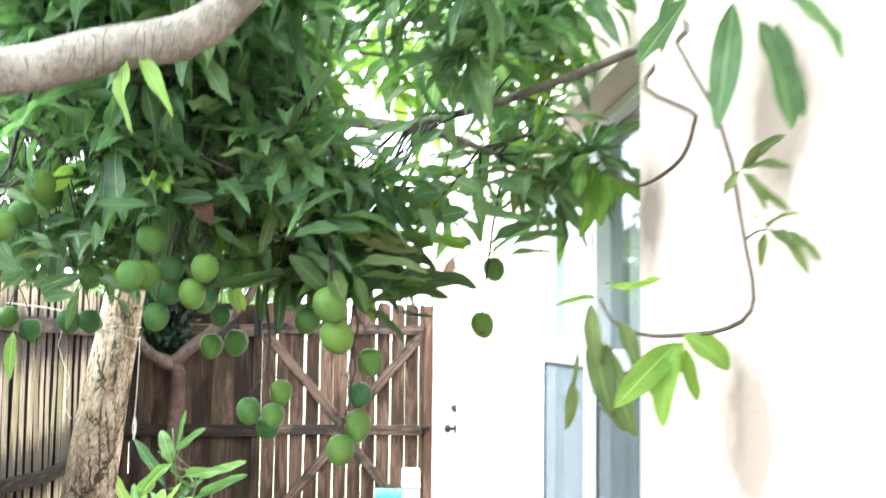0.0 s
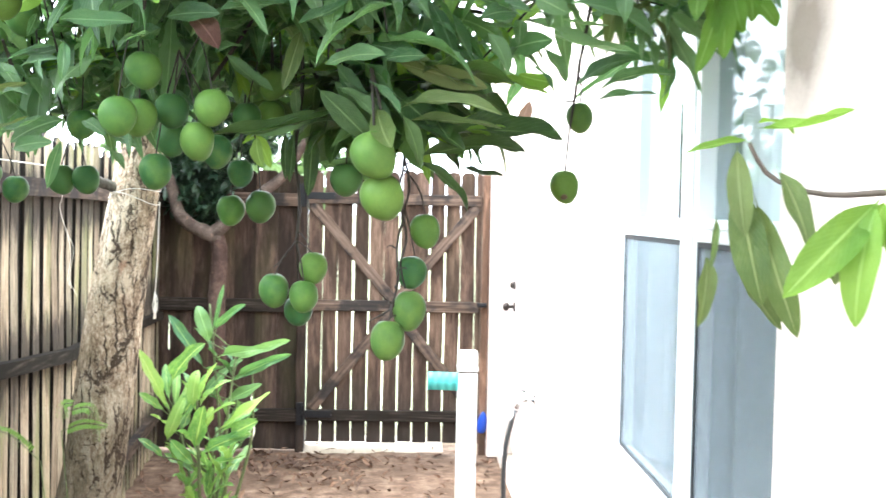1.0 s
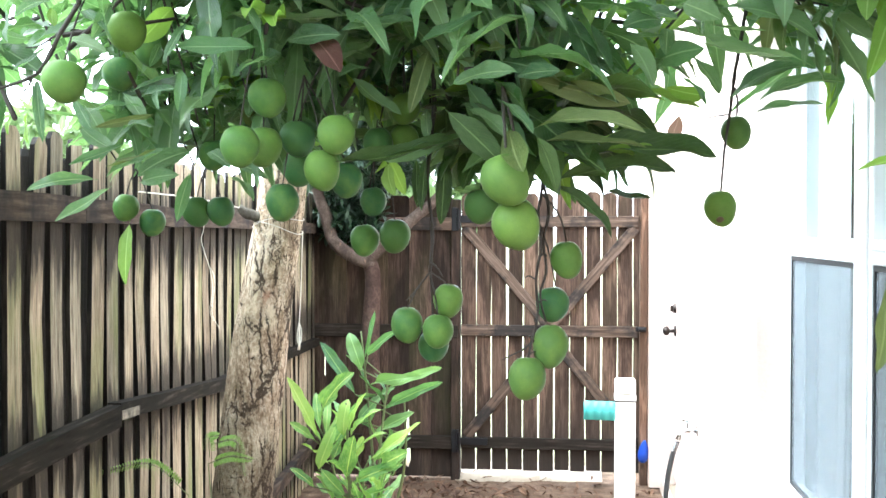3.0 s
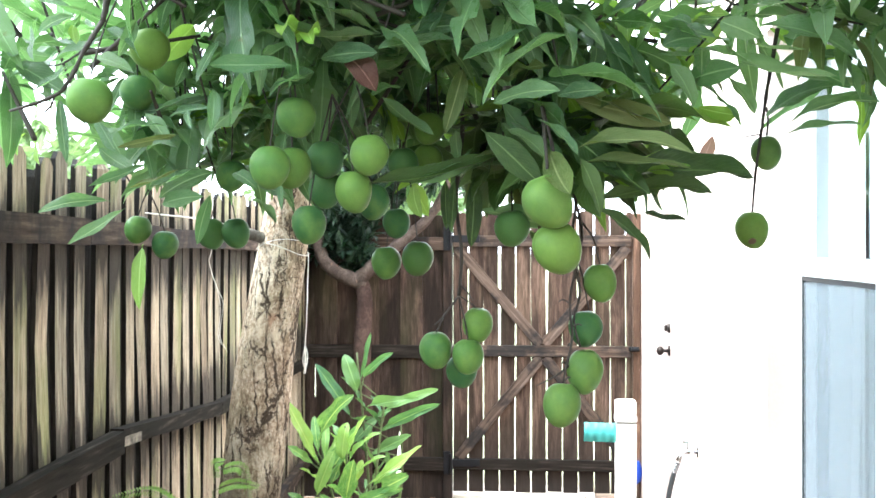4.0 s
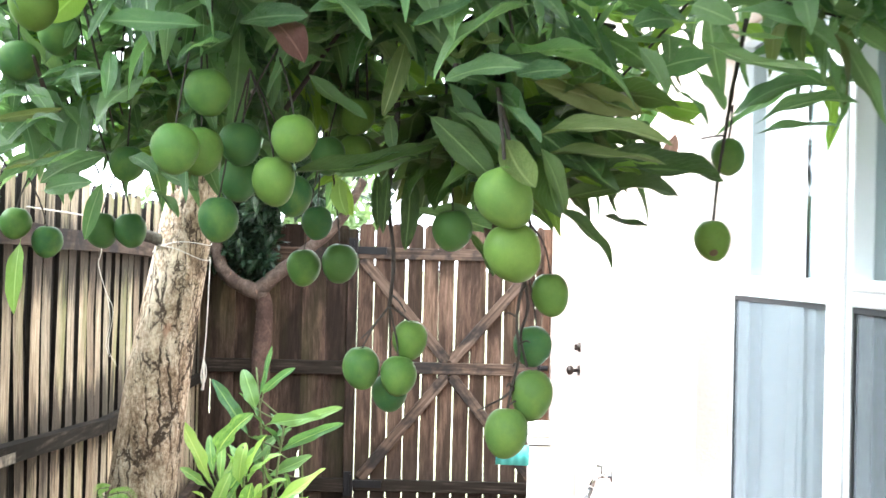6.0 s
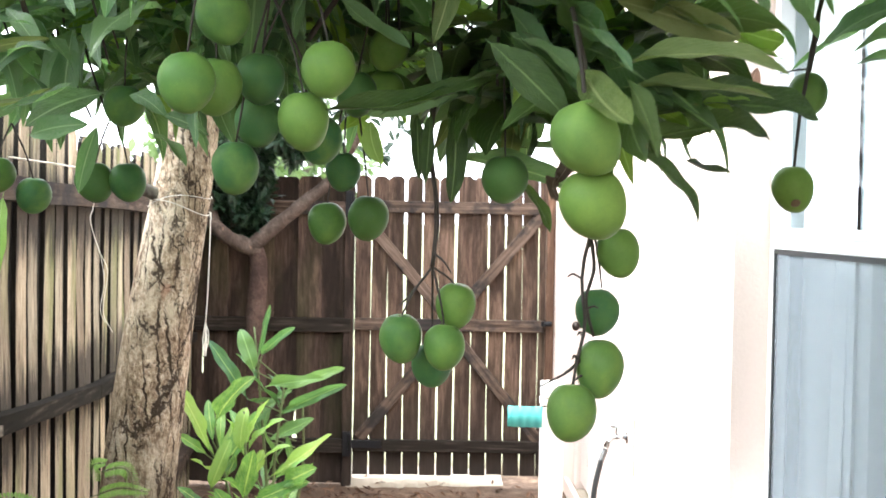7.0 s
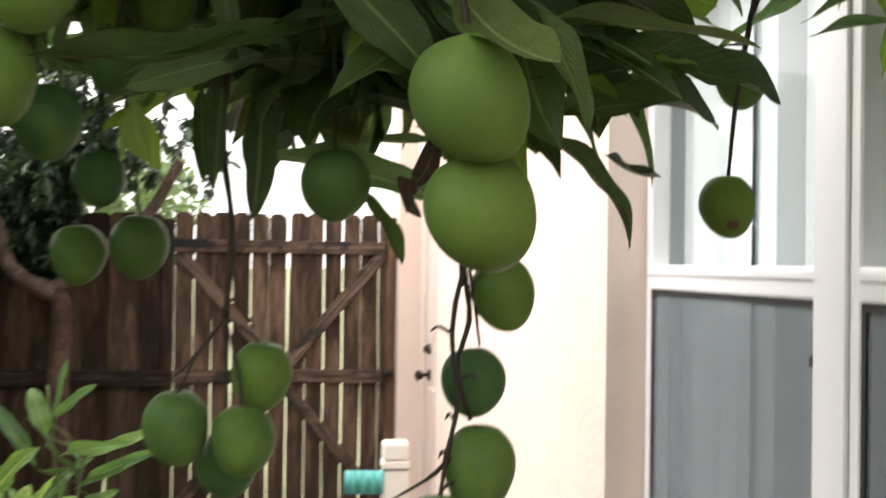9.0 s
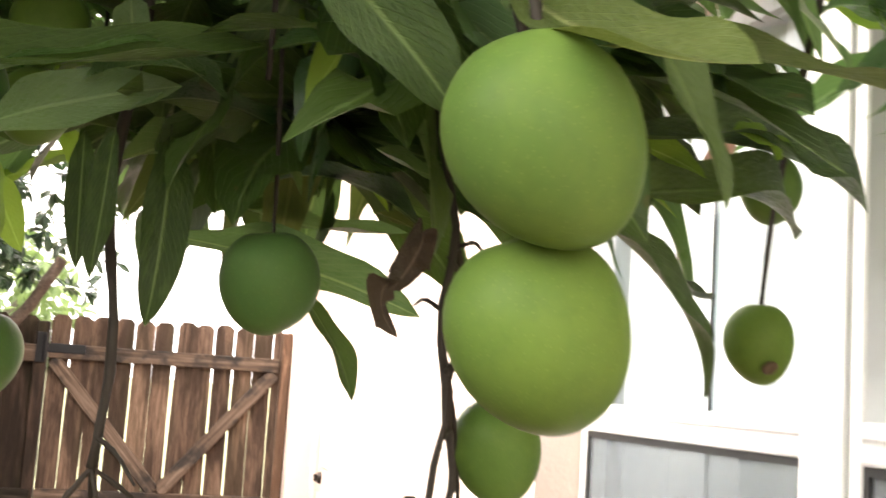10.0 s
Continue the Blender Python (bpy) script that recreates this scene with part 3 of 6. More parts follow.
def house_door():
    d = empty("door_1", (DOOR_X, 7.5, 0))
    tagged(d, "peach painted house door, closed, with dark bronze lock", "door", kind="structure")
    bm = box((0, -0.38, 0.1), (0.045, 0.25, 2.1), 0.004)
    part("door_leaf", bm, M_DOOR, d)
    for y0, y1, z0, z1 in ((-0.3, -0.1, 0.25, 0.95), (-0.05, 0.15, 0.25, 0.95), (-0.3, -0.1, 1.2, 1.95), (-0.05, 0.15, 1.2, 1.95)):
        part("door_panel", box((-0.006, y0, z0), (0.004, y1, z1), 0.004), M_DOOR, d)
    part("door_frame", box((-0.02, 0.262, 0.05), (0.05, 0.398, 2.168), 0.006), M_TRIM, d)
    part("door_head", box((-0.02, -0.378, 2.105), (0.05, 0.26, 2.168), 0.006), M_TRIM, d)
    part("threshold", box((-0.045, -0.378, 0.0), (0.05, 0.398, 0.048), 0.006), M_CONCRETE, d)
    bm = bmesh.new()
    cyl_into(bm, (0, 0.14, 1.012), (-0.012, 0.14, 1.012), 0.032, 0.028, 20)
    cyl_into(bm, (-0.012, 0.14, 1.012), (-0.04, 0.14, 1.012), 0.011, None, 14)
    bmesh.ops.create_uvsphere(bm, u_segments=18, v_segments=12, radius=0.028, matrix=Matrix.Translation((-0.058, 0.14, 1.012)) @ Matrix.Diagonal((0.8, 1, 1, 1)))
    part("door_handle", bm, M_BRONZE, d, "dark bronze round knob", True)
    bm = bmesh.new()
    cyl_into(bm, (0, 0.14, 1.148), (-0.018, 0.14, 1.148), 0.03, 0.025, 20)
    box_into(bm, (-0.035, 0.132, 1.13), (-0.018, 0.148, 1.166), 0.003)
    part("deadbolt", bm, M_BRONZE, d, "dark bronze deadbolt")


house_door()


def window(name, y0, y1, cover=False):
    """A white hung window: glass above, grey insect screen below."""
    w = empty(name, (GLASS_X, (y0 + y1) / 2, 0.74))
    tagged(w, "white vinyl hung window with a grey insect screen below", "window", kind="structure")
    h, top, mid = (y1 - y0) / 2, 1.58, 0.8
    f = 0.035
    for nm, lo, hi in (("window_frame", (-0.012, -h, 0.05), (0.037, -h + f, top)), ("window_frame", (-0.012, h - f, 0.05), (0.037, h, top)),
                       ("window_frame", (-0.012, -h + f, top - f), (0.037, h - f, top)), ("window_frame", (-0.012, -h + f, 0.05), (0.037, h - f, 0.075))):
        part(nm, box(lo, hi, 0.004), M_VINYL, w)
    part("meeting_rail", box((-0.016, -h + f, mid), (0.037, h - f, mid + 0.058), 0.006, 2), M_VINYL, w)
    part("rail_lip", box((-0.02, -h + f, mid + 0.036), (-0.0165, h - f, mid + 0.048)), M_VINYL, w)
    # inner part of each jamb, its shade put into the grey
    for y0, y1 in ((-h + 0.002, -h + f - 0.004), (h - f + 0.004, h - 0.002)):
        part("jamb_liner", box((0.0375, y0, 0.05), (0.115, y1, top)), M_JAMB_SHADE, w, "inner window jamb coloured grey for its shade")
    if cover:
        part("mullion_cover", box((-0.02, -h - 0.067, 0.052), (-0.0125, -h + f + 0.004, top), 0.002), M_VINYL, w)
        part("mullion", box((-0.0124, -h - 0.0645, 0.05), (0.07, -h - 0.001, top)), M_VINYL, w)
    part("window_sill", box((-0.085, -h - 0.004, 0.003), (0.07, h + 0.004, 0.048), 0.006), M_VINYL, w)
    g = part("pane", box((0.03, -h + f, mid + 0.058), (0.034, h - f, top - f)), M_GLASS, w)
    g.visible_shadow = False
    g = part("pane", box((0.04, -h + f, 0.075), (0.044, h - f, mid)), M_GLASS, w)
    g.visible_shadow = False
    bm = bmesh.new()
    for lo, hi in (((-0.01, -h + f, 0.076), (0.0, -h + f + 0.012, mid - 0.001)), ((-0.01, h - f - 0.012, 0.076), (0.0, h - f, mid - 0.001)),
                   ((-0.01, -h + f + 0.012, mid - 0.013), (0.0, h - f - 0.012, mid - 0.001)), ((-0.01, -h + f + 0.012, 0.076), (0.0, h - f - 0.012, 0.088))):
        box_into(bm, lo, hi)
    screen = part("screen_frame", bm, M_HOSE, w, "thin grey screen frame")
    part("insect_screen", box((-0.006, -h + f + 0.012, 0.088), (-0.004, h - f - 0.012, mid - 0.013)), M_SCREEN, screen, "grey insect screen")
    part("latch_tab", box((-0.016, -h + f + 0.013, 0.685), (-0.008, -h + f + 0.024, 0.705), 0.002), M_IRON, screen, "small black screen latch")


window("window_1", 3.57, 4.465, True)
window("window_2", 2.545, 3.505)


def blind(y0, y1):
    b = empty("vertical_blind", (1.112, (y0 + y1) / 2, 0.8))
    tagged(b, "white vertical blind of long cloth slats, drawn", "blind", "blinds behind the windows")
    h = (y1 - y0) / 2
    part("headrail", box((-0.02, -h, 1.5), (0.03, h, 1.55), 0.004), M_VINYL, b)
    bm = box((-0.052, -0.001, -0.75), (0.052, 0.001, 0.75))
    slat = bpy.data.meshes.new("slat")
    bm.to_mesh(slat)
    bm.free()
    slat.materials.append(M_SLAT)
    y = -h + 0.04
    k = 0
    while y < h - 0.02:
        aside, turned = rng.uniform(-0.01, 0.01), rng.uniform(-16, 18)
        put("slat", slat, b, pose(aside, y, 0.745, 0.9 if k == 7 else 0, 0, 140 if k == 3 else 106 + 1.7 * turned))
        y += 0.086
        k += 1


blind(2.5, 3.58)
blind(3.585, 4.5)

# ---- fences ----
def board_mesh(name, w, h, t, material, ear=0.02, seed=0, warp=0.004, side=None):
    """A dog-eared board standing on its foot, thickness along y, slightly warped."""
    r = np.random.default_rng(seed)
    levels = [0, 0.25 * h, 0.5 * h, 0.75 * h, h - ear, h]
    verts = []
    for i, z in enumerate(levels):
        hw = w / 2 - (ear if z == h else 0) + r.uniform(-0.0015, 0.0015)
        dx, dy = r.normal(0, warp, 2) if 0 < i < 5 else (0, 0)
        verts += [(-hw + dx, dy, z), (hw + dx, dy, z), (hw + dx, dy + t, z), (-hw + dx, dy + t, z)]
    faces = [(3, 2, 1, 0)]
    for i in range(len(levels) - 1):
        a, b = 4 * i, 4 * i + 4
        faces += [(a + k, a + (k + 1) % 4, b + (k + 1) % 4, b + k) for k in range(4)]
    n = 4 * (len(levels) - 1)
    faces.append((n, n + 1, n + 2, n + 3))
    me = mesh_of(name, verts, faces, material, smooth=False)
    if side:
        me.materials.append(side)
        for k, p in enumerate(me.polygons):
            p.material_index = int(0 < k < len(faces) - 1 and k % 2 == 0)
    return me


def fence_x(y):
    """The line of the left fence, which bows a little."""
    return -1.0 - 0.062 * (y - 3.3) + 0.03 * math.sin((y - 3.0) * 0.9)


def left_fence():
    f = empty("fence", (fence_x(3), 3.0, 0))
    tagged(f, "weathered grey-brown shadowbox board fence with algae streaks", "fence")
    # board edges and back boards are coloured dark to stand for shade
    fronts = [board_mesh("picket", 0.073, 1.86, 0.014, M_PICKET, 0.02, s, 0.0035, M_GAP_SHADE) for s in range(6)]
    backs = [board_mesh("picket", 0.118, 1.83, 0.018, M_GAP_SHADE, 0.02, s + 20, 0.004) for s in range(4)]
    base = f.matrix_world.inverted()
    y, i = -2.4, 0
    while y < 7.95:
        m = pose(fence_x(y) - 0.045, y, rng.uniform(-0.01, 0.02), rng.uniform(-0.4, 0.4), rng.uniform(-0.8, 0.8), 90 + rng.uniform(-4, 4))
        put("picket", fronts[i % 6], f, base @ m)
        m = pose(fence_x(y) - 0.105, y + 0.066, 0.0 + rng.uniform(-0.01, 0.02), 0, rng.uniform(-0.8, 0.8), 90 + rng.uniform(-3, 3))
        put("picket", backs[i % 4], f, base @ m)
        y += 0.131 + rng.uniform(-0.006, 0.006)
        i += 1

    def rail(ya, yb, za, zb, h=0.07, material=M_RAIL_Y, proud=0.0, label="dark mildewed rail"):
        bm = bmesh.new()
        n = max(2, int((yb - ya) / 0.25))
        rings = []
        for k in range(n + 1):
            yy = ya + (yb - ya) * k / n
            zz = za + (zb - za) * k / n + 0.006 * noise.noise((yy * 3, za, 0))
            xx = fence_x(yy) + proud
            rings.append([bm.verts.new(p) for p in ((xx - 0.042, yy, zz - h / 2), (xx, yy, zz - h / 2), (xx, yy, zz + h / 2), (xx - 0.042, yy, zz + h / 2))])
        for r0, r1 in zip(rings, rings[1:]):
            for k in range(4):
                bm.faces.new((r0[k], r0[(k + 1) % 4], r1[(k + 1) % 4], r1[k]))
        bm.faces.new(rings[0])
        bm.faces.new(rings[-1][::-1])
        ob = part("rail", bm, material, f, label)
        ob.matrix_parent_inverse = base
    rail(-2.4, 3.7, 1.69, 1.675, 0.07, M_RAIL_TOP)
    rail(3.703, 7.93, 1.675, 1.625, 0.065, M_RAIL_TOP)
    rail(-2.4, 3.96, 0.93, 1.068, 0.064, M_RAIL_Y, 0.004)
    rail(3.963, 5.2, 1.08, 0.99, 0.05)
    rail(5.203, 7.93, 0.99, 0.89, 0.05)
    rail(3.966, 4.12, 1.068, 1.058, 0.028, M_SCARF, 0.003, "bare pale patch on the rail")
    rail(-2.4, 7.93, 0.28, 0.26, 0.06, M_RAIL_TOP)


left_fence()


def notched_board(side, z0, z1, low, high):
    """A board with a split edge that lets the light through between two heights."""
    w, h, t = 0.145, 1.84, 0.018
    edge = [(w / 2, 0.0), (w / 2, z0 - 0.03), (w / 2 - low, z0), (w / 2 - high, z1), (w / 2, z1 + 0.04), (w / 2, h - 0.022), (w / 2 - 0.02, h)]
    line = [(-w / 2, 0.0)] + edge + [(-w / 2 + 0.02, h), (-w / 2, h - 0.022)]
    line = [(side * x, z) for x, z in line]
    n = len(line)
    verts = [(x, -t / 2, z) for x, z in line] + [(x, t / 2, z) for x, z in line]
    faces = [tuple(range(n)), tuple(range(2 * n - 1, n - 1, -1))] + [(i, i + n, (i + 1) % n + n, (i + 1) % n) for i in range(n)]
    return mesh_of("board", np.array(verts), faces, M_BACK, smooth=False)


def back_fence():
    f = empty("fence", (-0.8, 8.0, 0))
    tagged(f, "dark brown weathered board fence panel beside the gate", "fence")
    b = [board_mesh("board", 0.145, 1.84, 0.018, M_BACK, 0.022, s + 40, 0.002) for s in range(4)]
    gaps = {1: notched_board(1, 0.66, 0.86, 0.011, 0.008), 2: notched_board(-1, 0.66, 0.86, 0.006, 0.005), 5: notched_board(1, 0.08, 0.42, 0.045, 0.016), 6: notched_board(-1, 0.1, 0.3, 0.012, 0.006)}
    x, i = -1.51, 0
    while x < -0.45:
        put("board", gaps[i] if i in gaps else b[i % 4], f, pose(x + 0.8, 0.03 + 0.008 * (i % 2), rng.uniform(0, 0.015), 0, rng.uniform(-0.06, 0.06), rng.uniform(-0.6, 0.6)))
        x += 0.1405
        i += 1
    for z in (1.66, 0.96, 0.235):
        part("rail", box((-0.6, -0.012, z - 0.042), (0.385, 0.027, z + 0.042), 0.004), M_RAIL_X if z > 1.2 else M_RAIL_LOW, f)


back_fence()


def gate():
    g = empty("gate", (0.19, 8.0, 0))
    tagged(g, "dark brown weathered wooden gate with a crossed brace, shut", "gate")
    meshes = [board_mesh("picket", 0.0925, 1.8, 0.018, M_GATE, 0.022, s + 60, 0.002) for s in range(5)]
    x, i = -0.35, 0
    while x < 0.74:
        put("picket", meshes[i % 5], g, pose(x - 0.19, 0.028, 0.062 + rng.uniform(-0.006, 0.006), 0, rng.uniform(-0.25, 0.25), rng.uniform(-1, 1)))
        x += 0.1012
        i += 1
    put("picket", board_mesh("picket", 0.04, 1.8, 0.018, M_GATE, 0.012, 71, 0.002), g, pose(0.731 - 0.19, 0.028, 0.06))
    for z in (1.675, 0.97, 0.24):
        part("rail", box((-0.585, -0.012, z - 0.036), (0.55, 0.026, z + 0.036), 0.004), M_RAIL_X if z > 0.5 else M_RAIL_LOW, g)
    for a, b in (((-0.56, 1.635), (-0.02, 1.01)), ((0.53, 1.635), (0.0, 1.01)), ((-0.02, 0.93), (-0.55, 0.28)), ((0.0, 0.93), (0.53, 0.28))):
        d = Vector((b[0] - a[0], 0, b[1] - a[1]))
        ang = math.degrees(math.atan2(d.x, -d.z))
        bm = box((-0.034, -0.008, -d.length / 2), (0.034, 0.026, d.length / 2), 0.004)
        part("brace", bm, M_BRACE, g, m=pose((a[0] + b[0]) / 2, 0.0, (a[1] + b[1]) / 2, 0, -ang, 0))
    for z in (1.69, 0.25):
        bm = bmesh.new()
        box_into(bm, (-0.6, -0.02, z - 0.023), (-0.41, -0.0125, z + 0.023), 0.002)
        box_into(bm, (-0.645, -0.02, z - 0.075), (-0.598, -0.0125, z + 0.075), 0.002)
        cyl_into(bm, (-0.6, -0.026, z - 0.06), (-0.6, -0.026, z + 0.06), 0.011)
        part("hinge", bm, M_IRON, g, "black iron strap hinge")
    bm = bmesh.new()
    box_into(bm, (0.535, -0.03, 0.975), (0.6, -0.0125, 1.005), 0.003)
    cyl_into(bm, (0.55, -0.045, 0.99), (0.59, -0.045, 0.99), 0.014)
    part("latch", bm, M_IRON, g, "black iron gate latch")


gate()


def timber_post(x0, x1, h, material, label):
    p = part("gate_post", box((x0, 8.0, -0.05), (x1, 8.09, h), 0.006), material)
    tagged(p, label, "post", "gate posts")


M_TIMBER = wood_weathered("reddish_post_wood", (0.1, 0.055, 0.035), (0.3, 0.17, 0.11), (0.42, 0.27, 0.18), wet=0.4)
timber_post(0.753, 0.803, 1.85, M_TIMBER, "brown timber gate post against the house wall")
timber_post(-0.462, -0.402, 1.82, M_BACK, "dark brown timber post that carries the gate hinges")


def slab():
    """A worn slab whose front edge is broken and half buried."""
    xs, ys = np.linspace(-0.43, 0.52, 60), (7.97, 8.02, 8.06, 8.2, 8.4)
    verts = []
    for x in xs:
        for k, y in enumerate(ys):
            rag = noise.noise((x * 9, 0.3, 1.7)) + 0.5 * noise.noise((x * 31, 4.1, 0.2))
            top = 0.034 - 0.03 * max(0.0, (x - 0.15) / 0.37) + 0.012 * rag - (0.02 if k == 1 else 0.0)
            verts.append((x, y + (0.05 * rag if k < 3 else 0.0), -0.03 if k == 0 else top + 0.004 * noise.noise((x * 20, y * 20, 0))))
    n = len(ys)
    faces = [(i * n + k, (i + 1) * n + k, (i + 1) * n + k + 1, i * n + k + 1) for i in range(len(xs) - 1) for k in range(n - 1)]
    ob = put("step_1", mesh_of("step_1", np.array(verts), faces, M_CONCRETE, smooth=False))
    tagged(ob, "pale worn concrete slab under the gate", "slab", kind="structure")


slab()

# ---- leaves ----
def leaf_data(length, width, droop, fold, wave, seed, rows=13, tip=1.15):
    """One lance-shaped leaf along +y: a folded blade with a bent midrib, wavy edges and a drawn-out tip."""
    r = np.random.default_rng(seed)
    ts = np.concatenate([[0.0, 0.07], np.linspace(0.12, 1.0, rows - 2)])
    ph, twist, sway = r.uniform(0, 6.28), r.uniform(-1.1, 1.1), r.uniform(-0.2, 0.2)
    beat = r.uniform(9, 17)
    top = 0.85 / (0.85 + tip)
    most = top ** 0.85 * (1 - top) ** tip
    pos, prev = np.zeros(3), 0.0
    verts, uvs = [], []
    for t in ts:
        step = (t - prev) * length
        ang = -droop * t ** 1.3
        pos = pos + step * np.array([sway * t, math.cos(ang), math.sin(ang)])
        prev = t
        q = max(0.0, (t - 0.07) / 0.93)
        w = 0.03 if t < 0.1 else q ** 0.85 * max(0.0, 1 - q) ** tip / most + 0.012
        if t == 1.0:
            w = 0.01
        hw = width / 2 * w
        for side in (-1, -0.55, 0, 0.55, 1):
            out = abs(side)
            bend = fold + twist * t * side * 0.5
            lift = math.sin(bend) * hw * out ** 0.75
            ripple = out * wave * 2.1 * width * min(1.0, 4 * t) * min(1.0, 3.5 * (1 - t)) * math.sin(ph + t * beat + side * 0.8)
            verts.append(pos + np.array([side * hw * math.cos(fold), -lift * math.sin(ang), lift * math.cos(ang) + ripple]))
            uvs.append((0.5 + 0.5 * side, t))
    n = len(ts)
    faces = [(i * 5 + k, i * 5 + k + 1, i * 5 + k + 6, i * 5 + k + 5) for i in range(n - 1) for k in range(4)]
    return np.array(verts), faces, np.array(uvs)


LEAF_KINDS = [leaf_data(0.19, 0.039, d, f, w, 100 + i) for i, (d, f, w) in enumerate((
    (0.3, 0.35, 0.08), (0.8, 0.3, 0.1), (1.2, 0.4, 0.07), (0.5, 0.2, 0.13), (0.1, 0.45, 0.09), (1.0, 0.15, 0.12), (-0.3, 0.35, 0.09), (0.4, 0.5, 0.11)))]
BROAD_KINDS = [leaf_data(0.19, 0.05, d, f, w, 140 + i, tip=0.8) for i, (d, f, w) in enumerate((
    (0.3, 0.2, 0.09), (0.8, 0.3, 0.08), (0.5, 0.15, 0.12), (1.0, 0.25, 0.1), (0.1, 0.3, 0.1)))]
LEAF_MESH = [mesh_of("leaf", v, f, M_LEAF, u) for v, f, u in LEAF_KINDS]
LEAF_OLD = [mesh_of("leaf", v, f, M_OLDLEAF, u) for v, f, u in LEAF_KINDS[:4]]
LEAF_MID = [mesh_of("leaf", v, f, M_MIDLEAF, u) for v, f, u in LEAF_KINDS]
LEAF_LIT = [mesh_of("leaf", v, f, M_LITLEAF, u) for v, f, u in LEAF_KINDS]
LEAF_YOUNG = [mesh_of("leaf", v, f, M_YOUNG, u) for v, f, u in LEAF_KINDS]


def leaf_pose(base, way, roll=0.0, size=1.0):
    """A pose for a leaf that grows from base along way with its upper side up."""
    y = Vector(way).normalized()
    up = Vector((0, 0, 1)) if abs(y.z) < 0.96 else Vector((0.6, -0.8, 0))
    x = y.cross(up).normalized()
    z = x.cross(y).normalized()
    m = Matrix((x, y, z)).transposed().to_4x4()
    return Matrix.Translation(base) @ m @ Matrix.Rotation(roll, 4, "Y") @ Matrix.Scale(size, 4)


def whorl_poses(hub, axis, n, r, spread=(0.7, 1.6), sag=0.2, size=(0.75, 1.15), flat=1.0):
    """Poses of a rosette of leaves at a twig's end."""
    axis = Vector(axis).normalized()
    side = axis.cross(Vector((0.2, 0.3, 0.93))).normalized()
    other = axis.cross(side)
    out = []
    a0 = r.uniform(0, 6.28)
    for k in range(n):
        a = a0 + k * 2.4 + r.uniform(-0.3, 0.3)
        s = r.uniform(*spread)
        way = axis * math.cos(s) + (side * math.cos(a) + other * math.sin(a)) * math.sin(s)
        way.z = way.z * flat - sag * r.uniform(0.4, 1.3)
        base = Vector(hub) - axis * (0.035 * k / n) + way.normalized() * 0.004
        out.append(leaf_pose(base, way, r.uniform(-0.6, 0.6), r.uniform(*size)))
    return out


def joined_leaves(name, poses, kinds, material, parent, label=""):
    """Many leaves as one mesh."""
    vs, fs, us, k0 = [], [], [], 0
    for i, m in enumerate(poses):
        v, f, u = kinds[i % len(kinds)]
        a = np.array(m)
        vs.append(v @ a[:3, :3].T + a[:3, 3])
        fs.append(np.asarray(f) + k0)
        us.append(u)
        k0 += len(v)
    ob = put(name, mesh_of(name, np.vstack(vs), np.vstack(fs).tolist(), material, np.vstack(us)), parent)
    return tagged(ob, label, kind="stuff")


# ---- the mango tree ----
mango_tree = empty("mango_tree", (0, 0, 0))
tagged(mango_tree, "mango tree with a leaning cracked trunk and dense long leaves", "tree")


def trunk():
    line = [(-0.86, 4.24, -0.06), (-0.795, 4.24, 0.4), (-0.735, 4.24, 0.77), (-0.682, 4.24, 1.2), (-0.65, 4.24, 1.42), (-0.615, 4.24, 1.64), (-0.585, 4.235, 1.83), (-0.57, 4.22, 1.97)]
    sides, rings = 120, 320
    path = spline(line, rings)
    v, f = tube_data(path, (0.128, 0.104, 0.096, 0.091, 0.083, 0.076, 0.068, 0.07), sides, 0.0, 3)
    for i in range(rings):
        c, z = path[i], path[i][2]
        for k in range(sides):
            d = v[i * sides + k] - c
            a = d / np.linalg.norm(d)
            flake = noise.noise((a[0] * 11, a[1] * 11, z * 26)) + 0.7 * noise.noise((a[0] * 5, a[1] * 5, z * 9))
            v[i * sides + k] = c + d * (1 + 0.04 * noise.noise((a[0] * 1.5, a[1] * 1.5, z * 4)) + 0.016 * flake)
    put("trunk", mesh_of("trunk", v, f, M_BARK), mango_tree, None, "leaning trunk with grey-tan cracked bark")
    tube("stub", [(-0.655, 4.2, 1.655), (-0.7, 4.17, 1.672), (-0.718, 4.16, 1.69)], (0.02, 0.011), M_LIMB, mango_tree, 8, 10, 0.25, "short broken branch stub")


